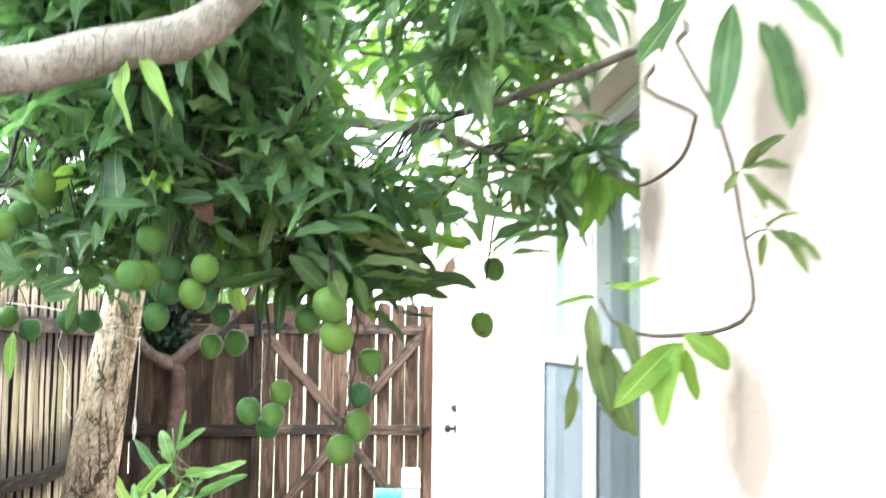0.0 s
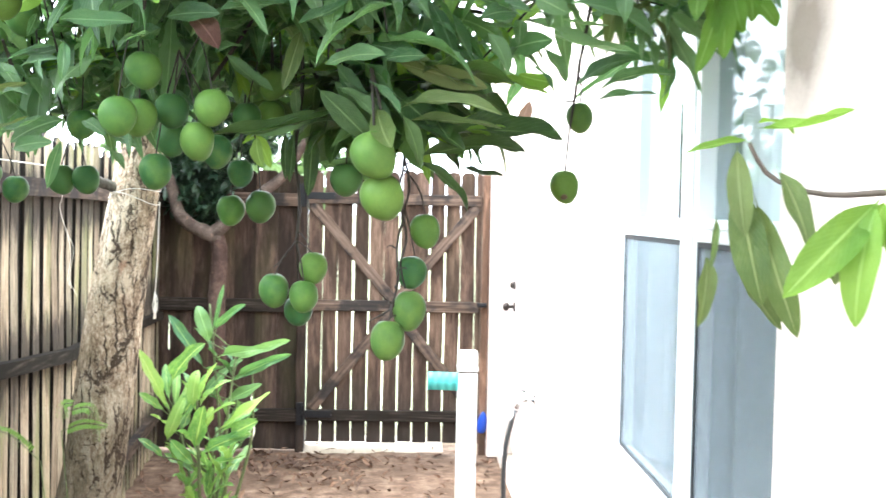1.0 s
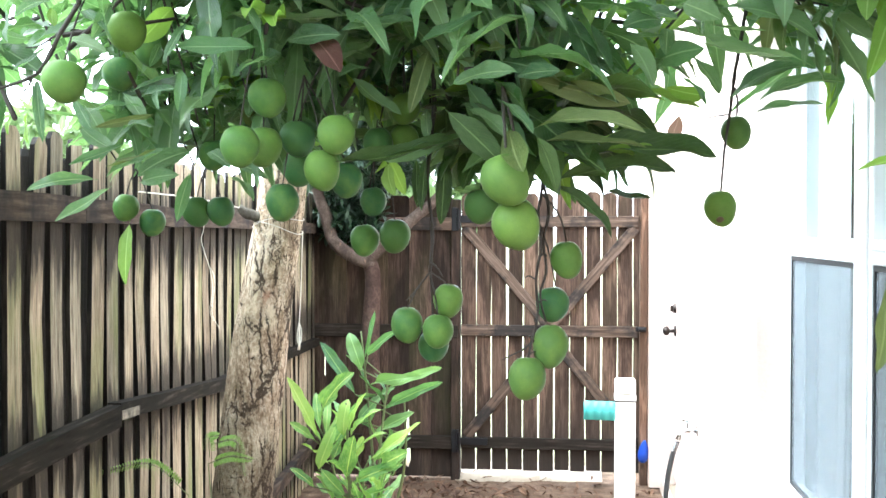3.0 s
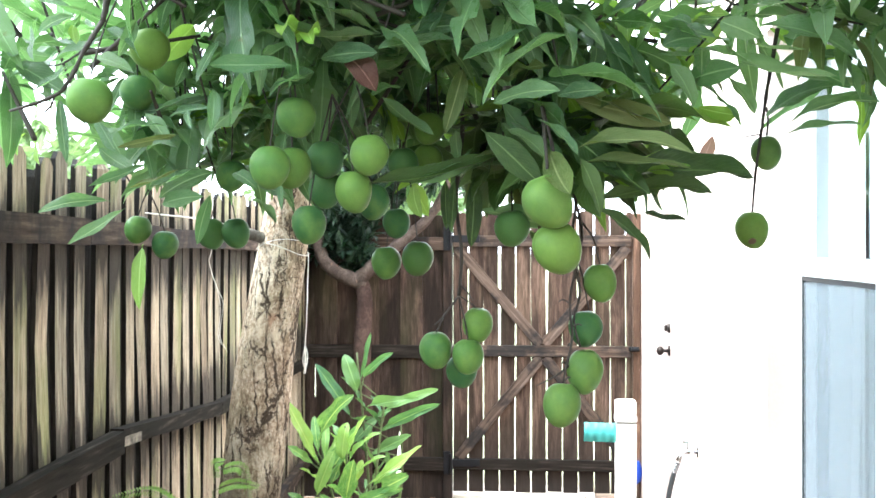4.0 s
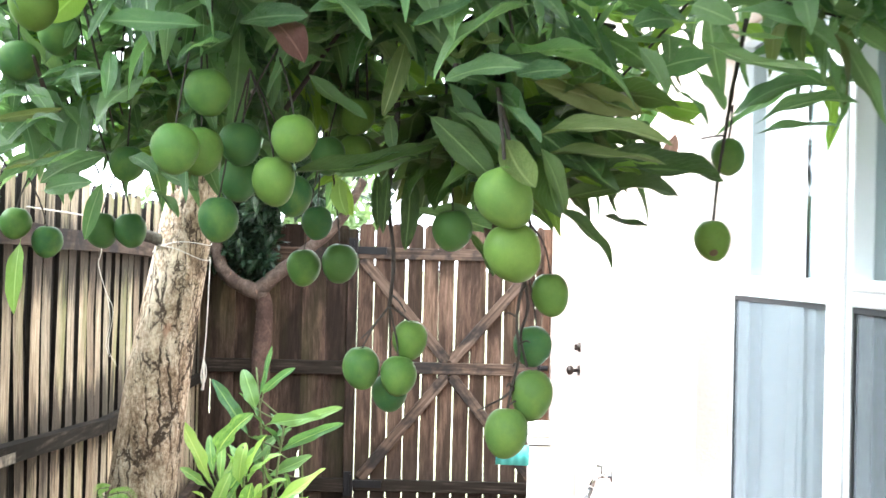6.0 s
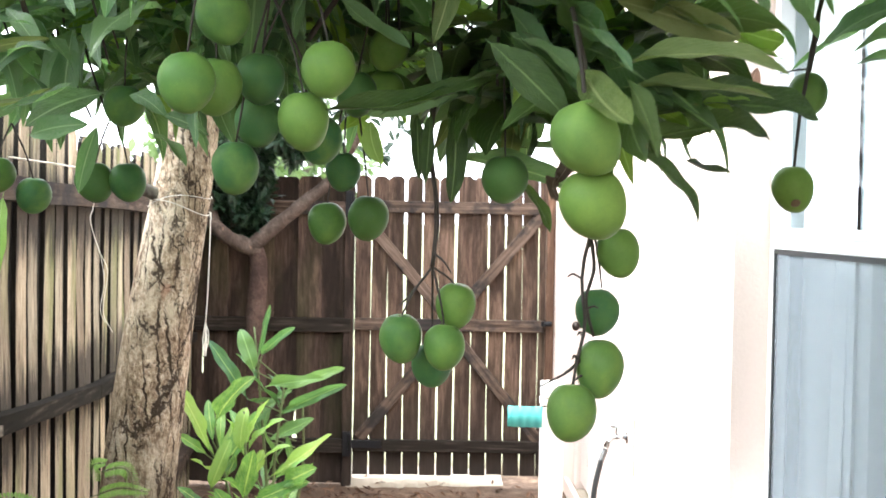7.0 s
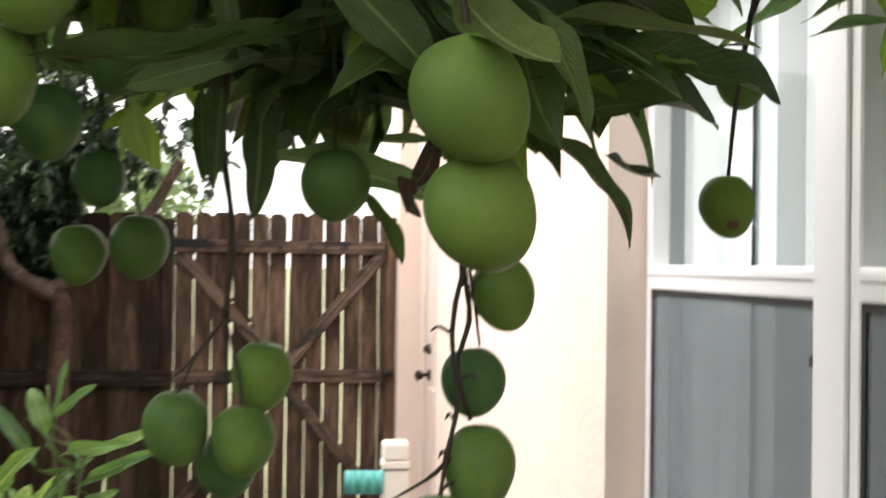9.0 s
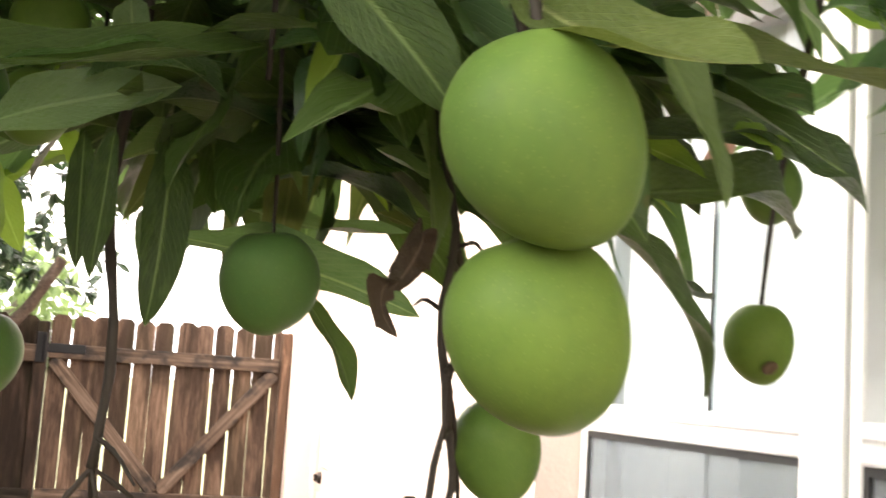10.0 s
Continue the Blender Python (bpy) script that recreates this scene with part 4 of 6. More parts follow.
trunk()
BOUGHS = [
    (((-0.57, 4.24, 1.9), (-0.4, 3.75, 2.3), (-0.1, 3.15, 2.42), (0.12, 2.8, 2.3)), (0.05, 0.014)),
    (((-0.58, 4.24, 1.9), (-0.64, 3.75, 2.3), (-0.6, 3.1, 2.4), (-0.5, 2.75, 2.32)), (0.045, 0.012)),
    (((-0.56, 4.24, 1.92), (-0.1, 4.0, 2.35), (0.4, 3.33, 2.25), (0.63, 3.0, 2.12)), (0.04, 0.008)),
    (((-0.58, 4.24, 1.92), (-0.75, 4.4, 2.4), (-0.9, 4.5, 3.0)), (0.05, 0.02)),
    (((-0.56, 4.24, 1.95), (-0.4, 4.3, 2.5), (-0.1, 4.3, 3.0)), (0.04, 0.015)),
    (((0.38, 3.33, 2.25), (0.63, 2.8, 2.23), (0.94, 2.4, 2.3), (1.0, 2.1, 2.32)), (0.013, 0.008)),
    (((-0.62, 3.4, 2.36), (-0.9, 3.2, 2.25), (-1.1, 3.1, 2.1)), (0.02, 0.008)),
    (((-0.1, 4.3, 3.0), (0.2, 3.4, 3.05), (0.35, 2.6, 2.9), (0.2, 2.0, 2.5), (0.06, 1.66, 2.1), (-0.11, 1.6, 2.018), (-0.26, 1.58, 1.975), (-0.6, 1.5, 1.9)), (0.024, 0.036)),
]
# out-of-view limb for the boughs added to shade the wall
BOUGHS.append((((-0.1, 4.3, 3.0), (0.3, 3.3, 3.0), (0.6, 2.2, 2.75), (0.6, 1.2, 2.65)), (0.03, 0.01)))
BOUGH_POINTS = []
for pts, rad in BOUGHS[:7]:
    tube("limb", pts, rad, M_LIMB, mango_tree, 22, 10, 0.08)
    BOUGH_POINTS.append(spline(pts, 30))
BOUGH_POINTS = np.vstack(BOUGH_POINTS)


def twig_to_limb(hub, r0=0.002, r1=0.0038, seed=0):
    """The twig that carries a rosette, from the nearest limb."""
    r = np.random.default_rng(seed)
    h = np.asarray(hub, float)
    d = np.linalg.norm(BOUGH_POINTS - h - np.array([0, 0, 0.1]), axis=1)
    p = BOUGH_POINTS[int(np.argmin(d))]
    mid = (p + h) / 2 + r.normal(0, 0.03, 3) + np.array([0, 0, 0.03])
    return tube_data(spline([p, mid, h], 9), (r1, r0), 6, 0.15, seed), p


# where each fruit is; leaves are kept out of the camera's view of it
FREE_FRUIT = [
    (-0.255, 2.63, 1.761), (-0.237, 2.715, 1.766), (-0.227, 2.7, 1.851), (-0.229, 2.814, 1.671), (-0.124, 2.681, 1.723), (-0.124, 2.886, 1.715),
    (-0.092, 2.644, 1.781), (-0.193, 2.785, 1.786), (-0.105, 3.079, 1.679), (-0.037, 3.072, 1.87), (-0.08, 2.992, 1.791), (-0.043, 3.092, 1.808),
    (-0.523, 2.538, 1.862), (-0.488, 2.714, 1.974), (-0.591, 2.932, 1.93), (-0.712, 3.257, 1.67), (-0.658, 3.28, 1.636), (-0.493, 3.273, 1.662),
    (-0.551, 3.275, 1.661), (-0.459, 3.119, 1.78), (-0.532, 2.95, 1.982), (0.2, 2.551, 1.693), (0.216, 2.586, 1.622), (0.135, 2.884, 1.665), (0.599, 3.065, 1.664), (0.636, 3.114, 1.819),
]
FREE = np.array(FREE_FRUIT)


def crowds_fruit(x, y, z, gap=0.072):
    """True for a spot just in front of a fruit, as seen from the camera's path."""
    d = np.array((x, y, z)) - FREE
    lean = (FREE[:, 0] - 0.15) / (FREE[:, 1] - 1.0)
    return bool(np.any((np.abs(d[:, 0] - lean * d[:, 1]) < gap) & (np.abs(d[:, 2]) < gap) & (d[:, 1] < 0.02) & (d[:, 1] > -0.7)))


def hangs_low(m):
    """True for a leaf that would hang out below the crown."""
    x, y, z = m @ Vector((0, 0.19, -0.035))
    return z < 1.7 + 0.09 * (y - 3.0) + (0.06 if -0.13 < x < -0.02 else 0.0)


# rosettes that stand out singly: place of the hub, way of the twig, number of leaves
RIGHT_HUBS = [
    (0.504, 3.2, 2.05, 0.2, -0.6, -0.1, 9),
    (0.22, 2.66, 1.9, 0.8, 0.0, -0.1, 9),
    (0.108, 2.7, 1.88, -0.1, -0.7, -0.5, 8), (0.034, 2.8, 1.98, 0.0, -0.7, -0.3, 9), (0.30, 2.9, 2.0, 0.4, -0.6, -0.1, 9),
    (0.45, 3.1, 2.06, 0.5, -0.6, -0.1, 9), (0.62, 3.2, 2.18, 0.4, -0.6, -0.2, 9),
    (0.12, 2.85, 1.79, -0.2, -0.2, -0.8, 6),
]
HIGH_HUBS = [
    (0.78, 2.95, 2.04, 0.3, -0.6, 0.0, 10), (0.84, 3.0, 2.09, -0.3, -0.6, 0.0, 10), (0.7, 2.95, 2.07, 0.5, -0.5, 0.0, 10), (0.8, 3.1, 2.0, -0.4, -0.5, 0.0, 9), (0.86, 2.9, 2.12, -0.2, -0.7, 0.0, 10),
    (0.72, 3.1, 2.09, 0.7, -0.4, -0.1, 8), (0.76, 3.1, 2.24, 0.6, -0.5, 0.0, 9), (0.84, 3.0, 2.13, 0.5, -0.7, -0.2, 8), (0.35, 2.95, 1.96, 0.5, -0.6, -0.2, 8),
    (0.26, 3.0, 2.04, 0.2, -0.7, -0.2, 9), (0.8, 3.0, 2.36, 0.3, -0.7, 0.1, 8), (0.63, 3.1, 2.34, 0.2, -0.8, 0.0, 9), (0.45, 3.05, 2.3, 0.1, -0.8, 0.0, 9),
    (0.58, 3.05, 2.08, 0.3, -0.7, -0.3, 8), (0.14, 3.2, 1.93, 0.3, -0.5, -0.4, 8),
    (0.1, 3.1, 1.84, -0.2, -0.5, -0.1, 8), (0.15, 3.2, 1.88, 0.1, -0.6, -0.1, 8), (0.04, 3.2, 1.87, -0.3, -0.5, -0.1, 8), (0.22, 2.9, 1.89, -0.3, -0.7, 0.0, 8),
    (0.17, 3.1, 1.82, 0.3, -0.5, 0.0, 9), (0.21, 3.15, 1.85, -0.4, -0.5, 0.0, 9), (0.3, 3.1, 1.87, 0.5, -0.5, 0.0, 9), (0.1, 3.15, 1.82, 0.5, -0.4, 0.0, 9), (0.24, 3.2, 1.84, -0.5, -0.4, 0.0, 9),
    (0.0, 3.2, 1.87, 0.4, -0.5, 0.0, 9), (0.31, 3.2, 1.91, -0.2, -0.6, 0.0, 9), (0.05, 3.25, 1.91, 0.2, -0.6, 0.0, 9), (-0.02, 3.1, 1.87, -0.5, -0.4, 0.0, 9),
    (0.15, 2.95, 1.86, 0.4, -0.5, 0.0, 9), (0.26, 2.92, 1.85, 0.4, -0.5, 0.0, 9), (0.33, 2.97, 1.84, 0.5, -0.4, 0.0, 8),
]
LEFT_HUBS = [
    (-0.2, 3.4, 1.83, 0.1, -0.5, -0.4, 8), (-0.05, 3.42, 1.87, 0.2, -0.5, -0.3, 8), (-0.16, 3.5, 1.92, 0.1, -0.6, -0.3, 9), (-0.12, 3.3, 2.0, 0.1, -0.6, -0.2, 9),
    (-0.5, 3.15, 1.78, -0.2, -0.5, -0.4, 8), (-0.62, 3.3, 1.81, -0.4, -0.5, -0.3, 9), (-0.7, 3.4, 1.85, -0.4, -0.5, -0.2, 9),
    (-0.55, 3.5, 1.83, -0.2, -0.6, -0.3, 9), (-0.76, 3.6, 1.92, -0.4, -0.5, -0.2, 9), (-0.62, 3.1, 1.84, -0.3, -0.6, -0.1, 8),
    (-0.8, 3.45, 1.92, -0.5, -0.4, -0.2, 8),
    (-0.3, 3.3, 1.86, 0.1, -0.5, -0.5, 9), (-0.2, 3.2, 1.92, 0.2, -0.6, -0.3, 9), (-0.5, 3.45, 1.85, -0.3, -0.5, -0.4, 9),
    (-0.3, 3.1, 1.95, -0.1, -0.7, -0.2, 9), (-0.1, 3.25, 1.96, 0.2, -0.6, -0.3, 9), (-0.4, 3.2, 1.93, -0.2, -0.6, -0.3, 9),
    (-0.07, 2.65, 1.98, -0.2, -0.8, -0.3, 9), (-0.2, 2.62, 1.97, -0.4, -0.7, -0.1, 8), 
    (-0.70, 3.2, 1.76, -0.6, -0.5, -0.3, 8), 
    (-0.114, 3.3, 1.87, 0.2, -0.5, -0.5, 8), (0.0, 3.45, 1.84, 0.2, -0.4, -0.7, 8), (-0.45, 3.0, 1.83, -0.1, -0.5, -0.7, 8),
    (-0.55, 3.25, 1.77, 0.1, -0.4, -0.8, 7), (-0.32, 2.9, 1.88, 0.2, -0.5, -0.6, 7),
    (0.03, 3.05, 1.83, 0.1, -0.2, -0.9, 7),
    (-0.45, 3.05, 1.86, -0.3, -0.6, 0.0, 9), (-0.55, 3.1, 1.9, 0.3, -0.6, 0.0, 9), (-0.35, 3.15, 1.9, -0.3, -0.6, 0.0, 9), (-0.5, 3.2, 1.97, -0.2, -0.7, 0.0, 9),
    (-0.4, 3.0, 1.95, 0.2, -0.7, 0.0, 9), (-0.6, 3.2, 1.84, -0.5, -0.5, 0.0, 9), (-0.3, 3.05, 1.97, 0.1, -0.7, 0.0, 9), (-0.65, 3.3, 1.95, -0.4, -0.6, 0.0, 9),
    (-0.45, 3.4, 1.88, 0.2, -0.6, 0.0, 11), (-0.55, 3.45, 1.84, -0.3, -0.5, 0.0, 11), (-0.62, 3.4, 2.02, 0.3, -0.5, 0.0, 11), (-0.7, 3.45, 1.88, 0.3, -0.6, 0.0, 11),
    (-0.52, 3.35, 2.0, -0.4, -0.5, 0.0, 11), (-0.42, 3.3, 2.05, 0.3, -0.6, 0.0, 11), (-0.58, 3.3, 1.9, 0.5, -0.4, 0.0, 11), (-0.68, 3.3, 2.08, -0.3, -0.6, 0.0, 11),
    (-0.5, 3.5, 1.94, 0.4, -0.5, 0.0, 11), (-0.36, 3.35, 1.96, -0.4, -0.5, 0.0, 11),
]
single = 0
for k, (x, y, z, dx, dy, dz, n) in enumerate(RIGHT_HUBS + HIGH_HUBS + LEFT_HUBS):
    (tv, tf), _ = twig_to_limb((x, y, z), seed=k)
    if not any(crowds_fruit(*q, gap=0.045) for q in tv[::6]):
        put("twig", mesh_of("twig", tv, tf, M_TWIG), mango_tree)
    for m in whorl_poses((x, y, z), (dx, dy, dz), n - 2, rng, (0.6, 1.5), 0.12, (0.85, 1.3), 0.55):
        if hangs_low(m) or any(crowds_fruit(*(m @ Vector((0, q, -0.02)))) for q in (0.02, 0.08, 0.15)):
            continue
        # light put into colour: brighter leaf copies on the right, fewer on the left
        leaf_tone = rng.random() * (1.0 if x > -0.25 else 2.6)
        kind = LEAF_OLD[single % 4] if leaf_tone < 0.1 else LEAF_MID[single % 8] if leaf_tone < 0.62 else LEAF_LIT[single % 8] if leaf_tone < 0.76 else LEAF_MESH[single % 8]
        put("leaf", kind, mango_tree, m)
        single += 1


# ---- single leaves in front of the crown: base, tip and width ----
def chord_leaf(seed, bend, wave, tip=0.85):
    """A leaf of length 1 and width 1 whose base and tip lie on the y axis."""
    v, f, u = leaf_data(1.0, 0.26, bend, 0.45, wave, seed, 18, tip)
    c = v[-3]
    a = math.atan2(c[2], c[1])
    v = v @ np.array(Matrix.Rotation(-a, 3, "X")).T
    return v / np.array([0.26, np.linalg.norm(c), 0.5]), f, u


CHORD = [chord_leaf(800 + i, b, w) for i, (b, w) in enumerate(((0.45, 0.04), (0.8, 0.055), (-0.4, 0.05), (1.0, 0.045), (0.3, 0.065)))]
CHORD_MESH = {m: [mesh_of("leaf", v, f, m, u) for v, f, u in CHORD] for m in (M_LEAF, M_OLDLEAF, M_YOUNG, M_MIDLEAF, M_LITLEAF, M_SHADED_LEAF, M_DEAD, M_CURL, M_FADED)}


def set_leaf(row, k, material=M_LEAF, parent=None, base=None, turn=1.0, wide=1.15):
    b, t = Vector(row[:3]), Vector(row[3:6])
    y = (t - b).normalized()
    n = Vector((turn * rng.normal(0, 0.55), -0.6, 0.6 + turn * rng.normal(0, 0.4)))
    x = y.cross(n).normalized()
    z = x.cross(y)
    m = Matrix.Translation(b) @ Matrix((x, y, z)).transposed().to_4x4() @ Matrix.Diagonal((row[6] * wide, (t - b).length * 1.06, 0.5 * (t - b).length, 1))
    put("leaf", CHORD_MESH[material][k % 5], parent or mango_tree, base @ m if base else m)


MIDDLE_OLD = [
    (0.23, 2.62, 1.868, 0.39, 2.66, 1.831, 0.037),
]
MIDDLE_PALER = [
    (0.18, 2.56, 1.830, 0.24, 2.52, 1.772, 0.020), (0.11, 2.56, 1.849, 0.21, 2.51, 1.857, 0.036),
]
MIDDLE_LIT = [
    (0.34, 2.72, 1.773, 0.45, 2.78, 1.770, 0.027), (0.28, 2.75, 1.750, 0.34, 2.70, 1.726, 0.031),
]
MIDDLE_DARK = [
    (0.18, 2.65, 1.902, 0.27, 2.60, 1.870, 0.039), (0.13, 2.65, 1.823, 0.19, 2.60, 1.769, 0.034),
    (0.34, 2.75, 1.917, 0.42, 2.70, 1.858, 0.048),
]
WALL_PALER = [
    (0.52, 2.80, 1.954, 0.67, 2.75, 1.915, 0.044), (0.65, 2.99, 1.863, 0.80, 2.94, 1.891, 0.045),
    (0.64, 2.96, 1.841, 0.76, 2.91, 1.856, 0.034), (0.52, 2.95, 1.957, 0.57, 2.90, 1.876, 0.043),
    (0.50, 2.83, 2.028, 0.55, 2.78, 1.983, 0.041), (0.55, 2.83, 1.988, 0.63, 2.78, 1.969, 0.023),
    (0.48, 2.90, 1.996, 0.47, 2.85, 1.940, 0.029), (0.89, 3.10, 1.959, 0.75, 3.05, 1.933, 0.051),
]
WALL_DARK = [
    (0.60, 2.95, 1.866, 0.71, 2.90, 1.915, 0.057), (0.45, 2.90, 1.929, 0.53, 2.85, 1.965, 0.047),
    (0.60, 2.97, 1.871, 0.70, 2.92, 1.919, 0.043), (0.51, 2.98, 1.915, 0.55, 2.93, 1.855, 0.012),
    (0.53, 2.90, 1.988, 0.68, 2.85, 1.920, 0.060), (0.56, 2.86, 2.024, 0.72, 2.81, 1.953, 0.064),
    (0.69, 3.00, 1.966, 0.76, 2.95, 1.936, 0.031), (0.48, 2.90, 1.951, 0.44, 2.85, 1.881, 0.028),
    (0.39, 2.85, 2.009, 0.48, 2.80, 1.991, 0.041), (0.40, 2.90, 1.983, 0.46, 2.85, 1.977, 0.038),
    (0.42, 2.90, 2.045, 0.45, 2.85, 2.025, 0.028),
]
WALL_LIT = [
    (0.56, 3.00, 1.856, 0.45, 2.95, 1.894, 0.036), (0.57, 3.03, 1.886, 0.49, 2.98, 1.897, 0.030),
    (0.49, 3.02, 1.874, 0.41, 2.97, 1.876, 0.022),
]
FENCE_GROWN = [
    (-0.39, 3.00, 1.727, -0.33, 2.95, 1.680, 0.029), (-0.45, 2.95, 1.739, -0.47, 2.90, 1.644, 0.034),
    (-0.36, 2.78, 1.763, -0.31, 2.74, 1.732, 0.034), (-0.31, 2.50, 1.875, -0.29, 2.45, 1.805, 0.026),
    (-0.40, 2.55, 1.834, -0.32, 2.50, 1.842, 0.014), (-0.35, 2.50, 1.841, -0.33, 2.45, 1.804, 0.014),
    (-0.49, 2.70, 1.734, -0.40, 2.65, 1.756, 0.019), (-0.49, 2.70, 1.795, -0.42, 2.65, 1.795, 0.019),
]
FENCE_DARK = [
    (-0.50, 2.80, 1.707, -0.41, 2.75, 1.731, 0.041), (-0.53, 2.80, 1.875, -0.47, 2.75, 1.814, 0.035),
]
FENCE_YOUNG = [
    (-0.68, 3.20, 1.639, -0.67, 3.15, 1.506, 0.035),
]
CENTRE_DARK = [
    (-0.04, 2.70, 1.898, -0.09, 2.65, 1.881, 0.031), (0.18, 2.70, 1.927, 0.28, 2.65, 1.912, 0.033),
    (0.46, 2.75, 1.980, 0.39, 2.70, 1.966, 0.040), (0.40, 2.75, 1.948, 0.45, 2.70, 1.868, 0.040),
]
CENTRE_LIT = [
    (-0.09, 3.20, 1.775, -0.05, 3.15, 1.699, 0.031), (-0.20, 3.30, 1.957, -0.13, 3.25, 1.899, 0.030),
    (-0.29, 3.30, 1.890, -0.22, 3.25, 1.921, 0.033), (0.00, 3.20, 2.004, -0.02, 3.15, 1.919, 0.024),
    (-0.28, 3.40, 1.973, -0.30, 3.35, 1.919, 0.030), (-0.06, 3.40, 1.978, -0.07, 3.35, 1.947, 0.030),
]
CENTRE_PALER = [
    (0.03, 2.90, 1.850, 0.04, 2.85, 1.786, 0.024), (-0.20, 2.60, 1.896, -0.23, 2.55, 1.880, 0.019),
    (0.17, 2.55, 1.969, 0.07, 2.50, 1.916, 0.038), (0.25, 2.56, 1.961, 0.11, 2.50, 1.849, 0.036),
    (0.06, 2.60, 1.960, -0.05, 2.55, 1.933, 0.048),
    (0.21, 2.60, 1.868, 0.28, 2.55, 1.868, 0.026),
]
LEFT_GROWN = [
    (-0.72, 3.12, 1.728, -0.84, 3.05, 1.710, 0.045), (-0.68, 3.10, 1.713, -0.77, 3.02, 1.646, 0.039),
    (-0.19, 2.52, 1.910, -0.30, 2.47, 1.893, 0.030), (-0.30, 2.50, 1.949, -0.32, 2.45, 1.878, 0.022),
    (-0.60, 2.60, 1.877, -0.57, 2.55, 1.769, 0.024), (-0.58, 2.60, 1.932, -0.62, 2.55, 1.884, 0.036),
    (-0.62, 2.62, 1.947, -0.65, 2.57, 1.950, 0.031), (-0.58, 2.70, 1.856, -0.52, 2.65, 1.800, 0.028),
    (-0.57, 2.65, 1.951, -0.48, 2.60, 1.918, 0.027), (-0.47, 2.75, 1.843, -0.55, 2.70, 1.826, 0.030),
    (-0.52, 2.80, 1.783, -0.61, 2.75, 1.746, 0.026), (-0.17, 2.55, 1.894, -0.22, 2.50, 1.861, 0.027),
    (-0.59, 2.50, 1.988, -0.57, 2.45, 1.921, 0.028),
]
LEFT_PALER = [
    (-0.57, 2.60, 2.008, -0.61, 2.55, 1.974, 0.029), (-0.47, 2.60, 2.005, -0.47, 2.55, 1.932, 0.029),
]
LEFT_LIT = [
    (-0.45, 2.85, 2.045, -0.50, 2.80, 1.981, 0.059), (-0.62, 2.70, 2.018, -0.60, 2.65, 1.977, 0.025),
    (-0.94, 3.20, 1.886, -0.94, 3.15, 1.831, 0.020), (-0.92, 3.20, 1.890, -0.89, 3.15, 1.816, 0.020),
]
LEFT_DARK = [
    (-0.40, 2.75, 1.901, -0.47, 2.70, 1.865, 0.019), (-0.41, 2.85, 1.771, -0.50, 2.80, 1.729, 0.052),
    (-0.64, 2.85, 1.820, -0.56, 2.80, 1.766, 0.040), (-0.65, 2.90, 1.863, -0.59, 2.85, 1.788, 0.040),
    (-0.53, 2.60, 1.990, -0.45, 2.55, 1.947, 0.029), (-0.42, 2.70, 1.951, -0.42, 2.65, 1.903, 0.024),
]
LEFT_OLD = [
    (-0.45, 2.76, 1.831, -0.54, 2.71, 1.808, 0.020), (-0.46, 2.80, 1.774, -0.54, 2.75, 1.737, 0.026),
]
UNDER_LEAVES = [
    (0.09, 2.80, 1.783, -0.03, 2.72, 1.736, 0.026), (0.15, 2.95, 1.776, 0.04, 2.85, 1.758, 0.026),
    (0.27, 2.90, 1.747, 0.19, 2.84, 1.756, 0.024), (0.23, 2.90, 1.805, 0.12, 2.80, 1.795, 0.030),
    (0.22, 3.00, 1.737, 0.26, 2.98, 1.722, 0.020), (0.10, 2.85, 1.769, 0.03, 2.75, 1.773, 0.023),
    (0.00, 2.90, 1.774, 0.07, 2.80, 1.771, 0.031), (0.12, 3.00, 1.730, 0.23, 2.95, 1.713, 0.027),
    (0.27, 3.00, 1.722, 0.14, 2.92, 1.735, 0.030),
]
CENTRE_LEAVES = [
    (-0.28, 2.70, 1.883, -0.17, 2.60, 1.904, 0.028), (-0.17, 2.60, 1.932, -0.07, 2.55, 1.931, 0.032),
    (-0.06, 2.70, 1.976, 0.07, 2.60, 1.973, 0.035), (-0.10, 2.80, 1.904, -0.01, 2.75, 1.825, 0.031),
    (0.06, 2.70, 1.935, 0.03, 2.66, 1.824, 0.029), (-0.36, 2.95, 1.753, -0.28, 2.90, 1.728, 0.020),
    (-0.07, 2.95, 1.755, 0.06, 2.85, 1.775, 0.032),
]
for k, row in enumerate(UNDER_LEAVES + CENTRE_LEAVES):
    set_leaf(row, k, M_OLDLEAF if k % 9 == 4 else M_LEAF)
# rows are sorted by the light or shade that their leaf colour stands for
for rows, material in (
        (MIDDLE_DARK + WALL_DARK + FENCE_DARK + CENTRE_DARK + LEFT_DARK + FENCE_GROWN + LEFT_GROWN[2:], M_LEAF), (MIDDLE_PALER + WALL_PALER + CENTRE_PALER + LEFT_GROWN[:2] + LEFT_PALER, M_MIDLEAF), (MIDDLE_OLD + LEFT_OLD, M_OLDLEAF), (MIDDLE_LIT + WALL_LIT + CENTRE_LIT + LEFT_LIT, M_LITLEAF)):
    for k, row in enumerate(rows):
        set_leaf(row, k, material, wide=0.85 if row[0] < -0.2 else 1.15)
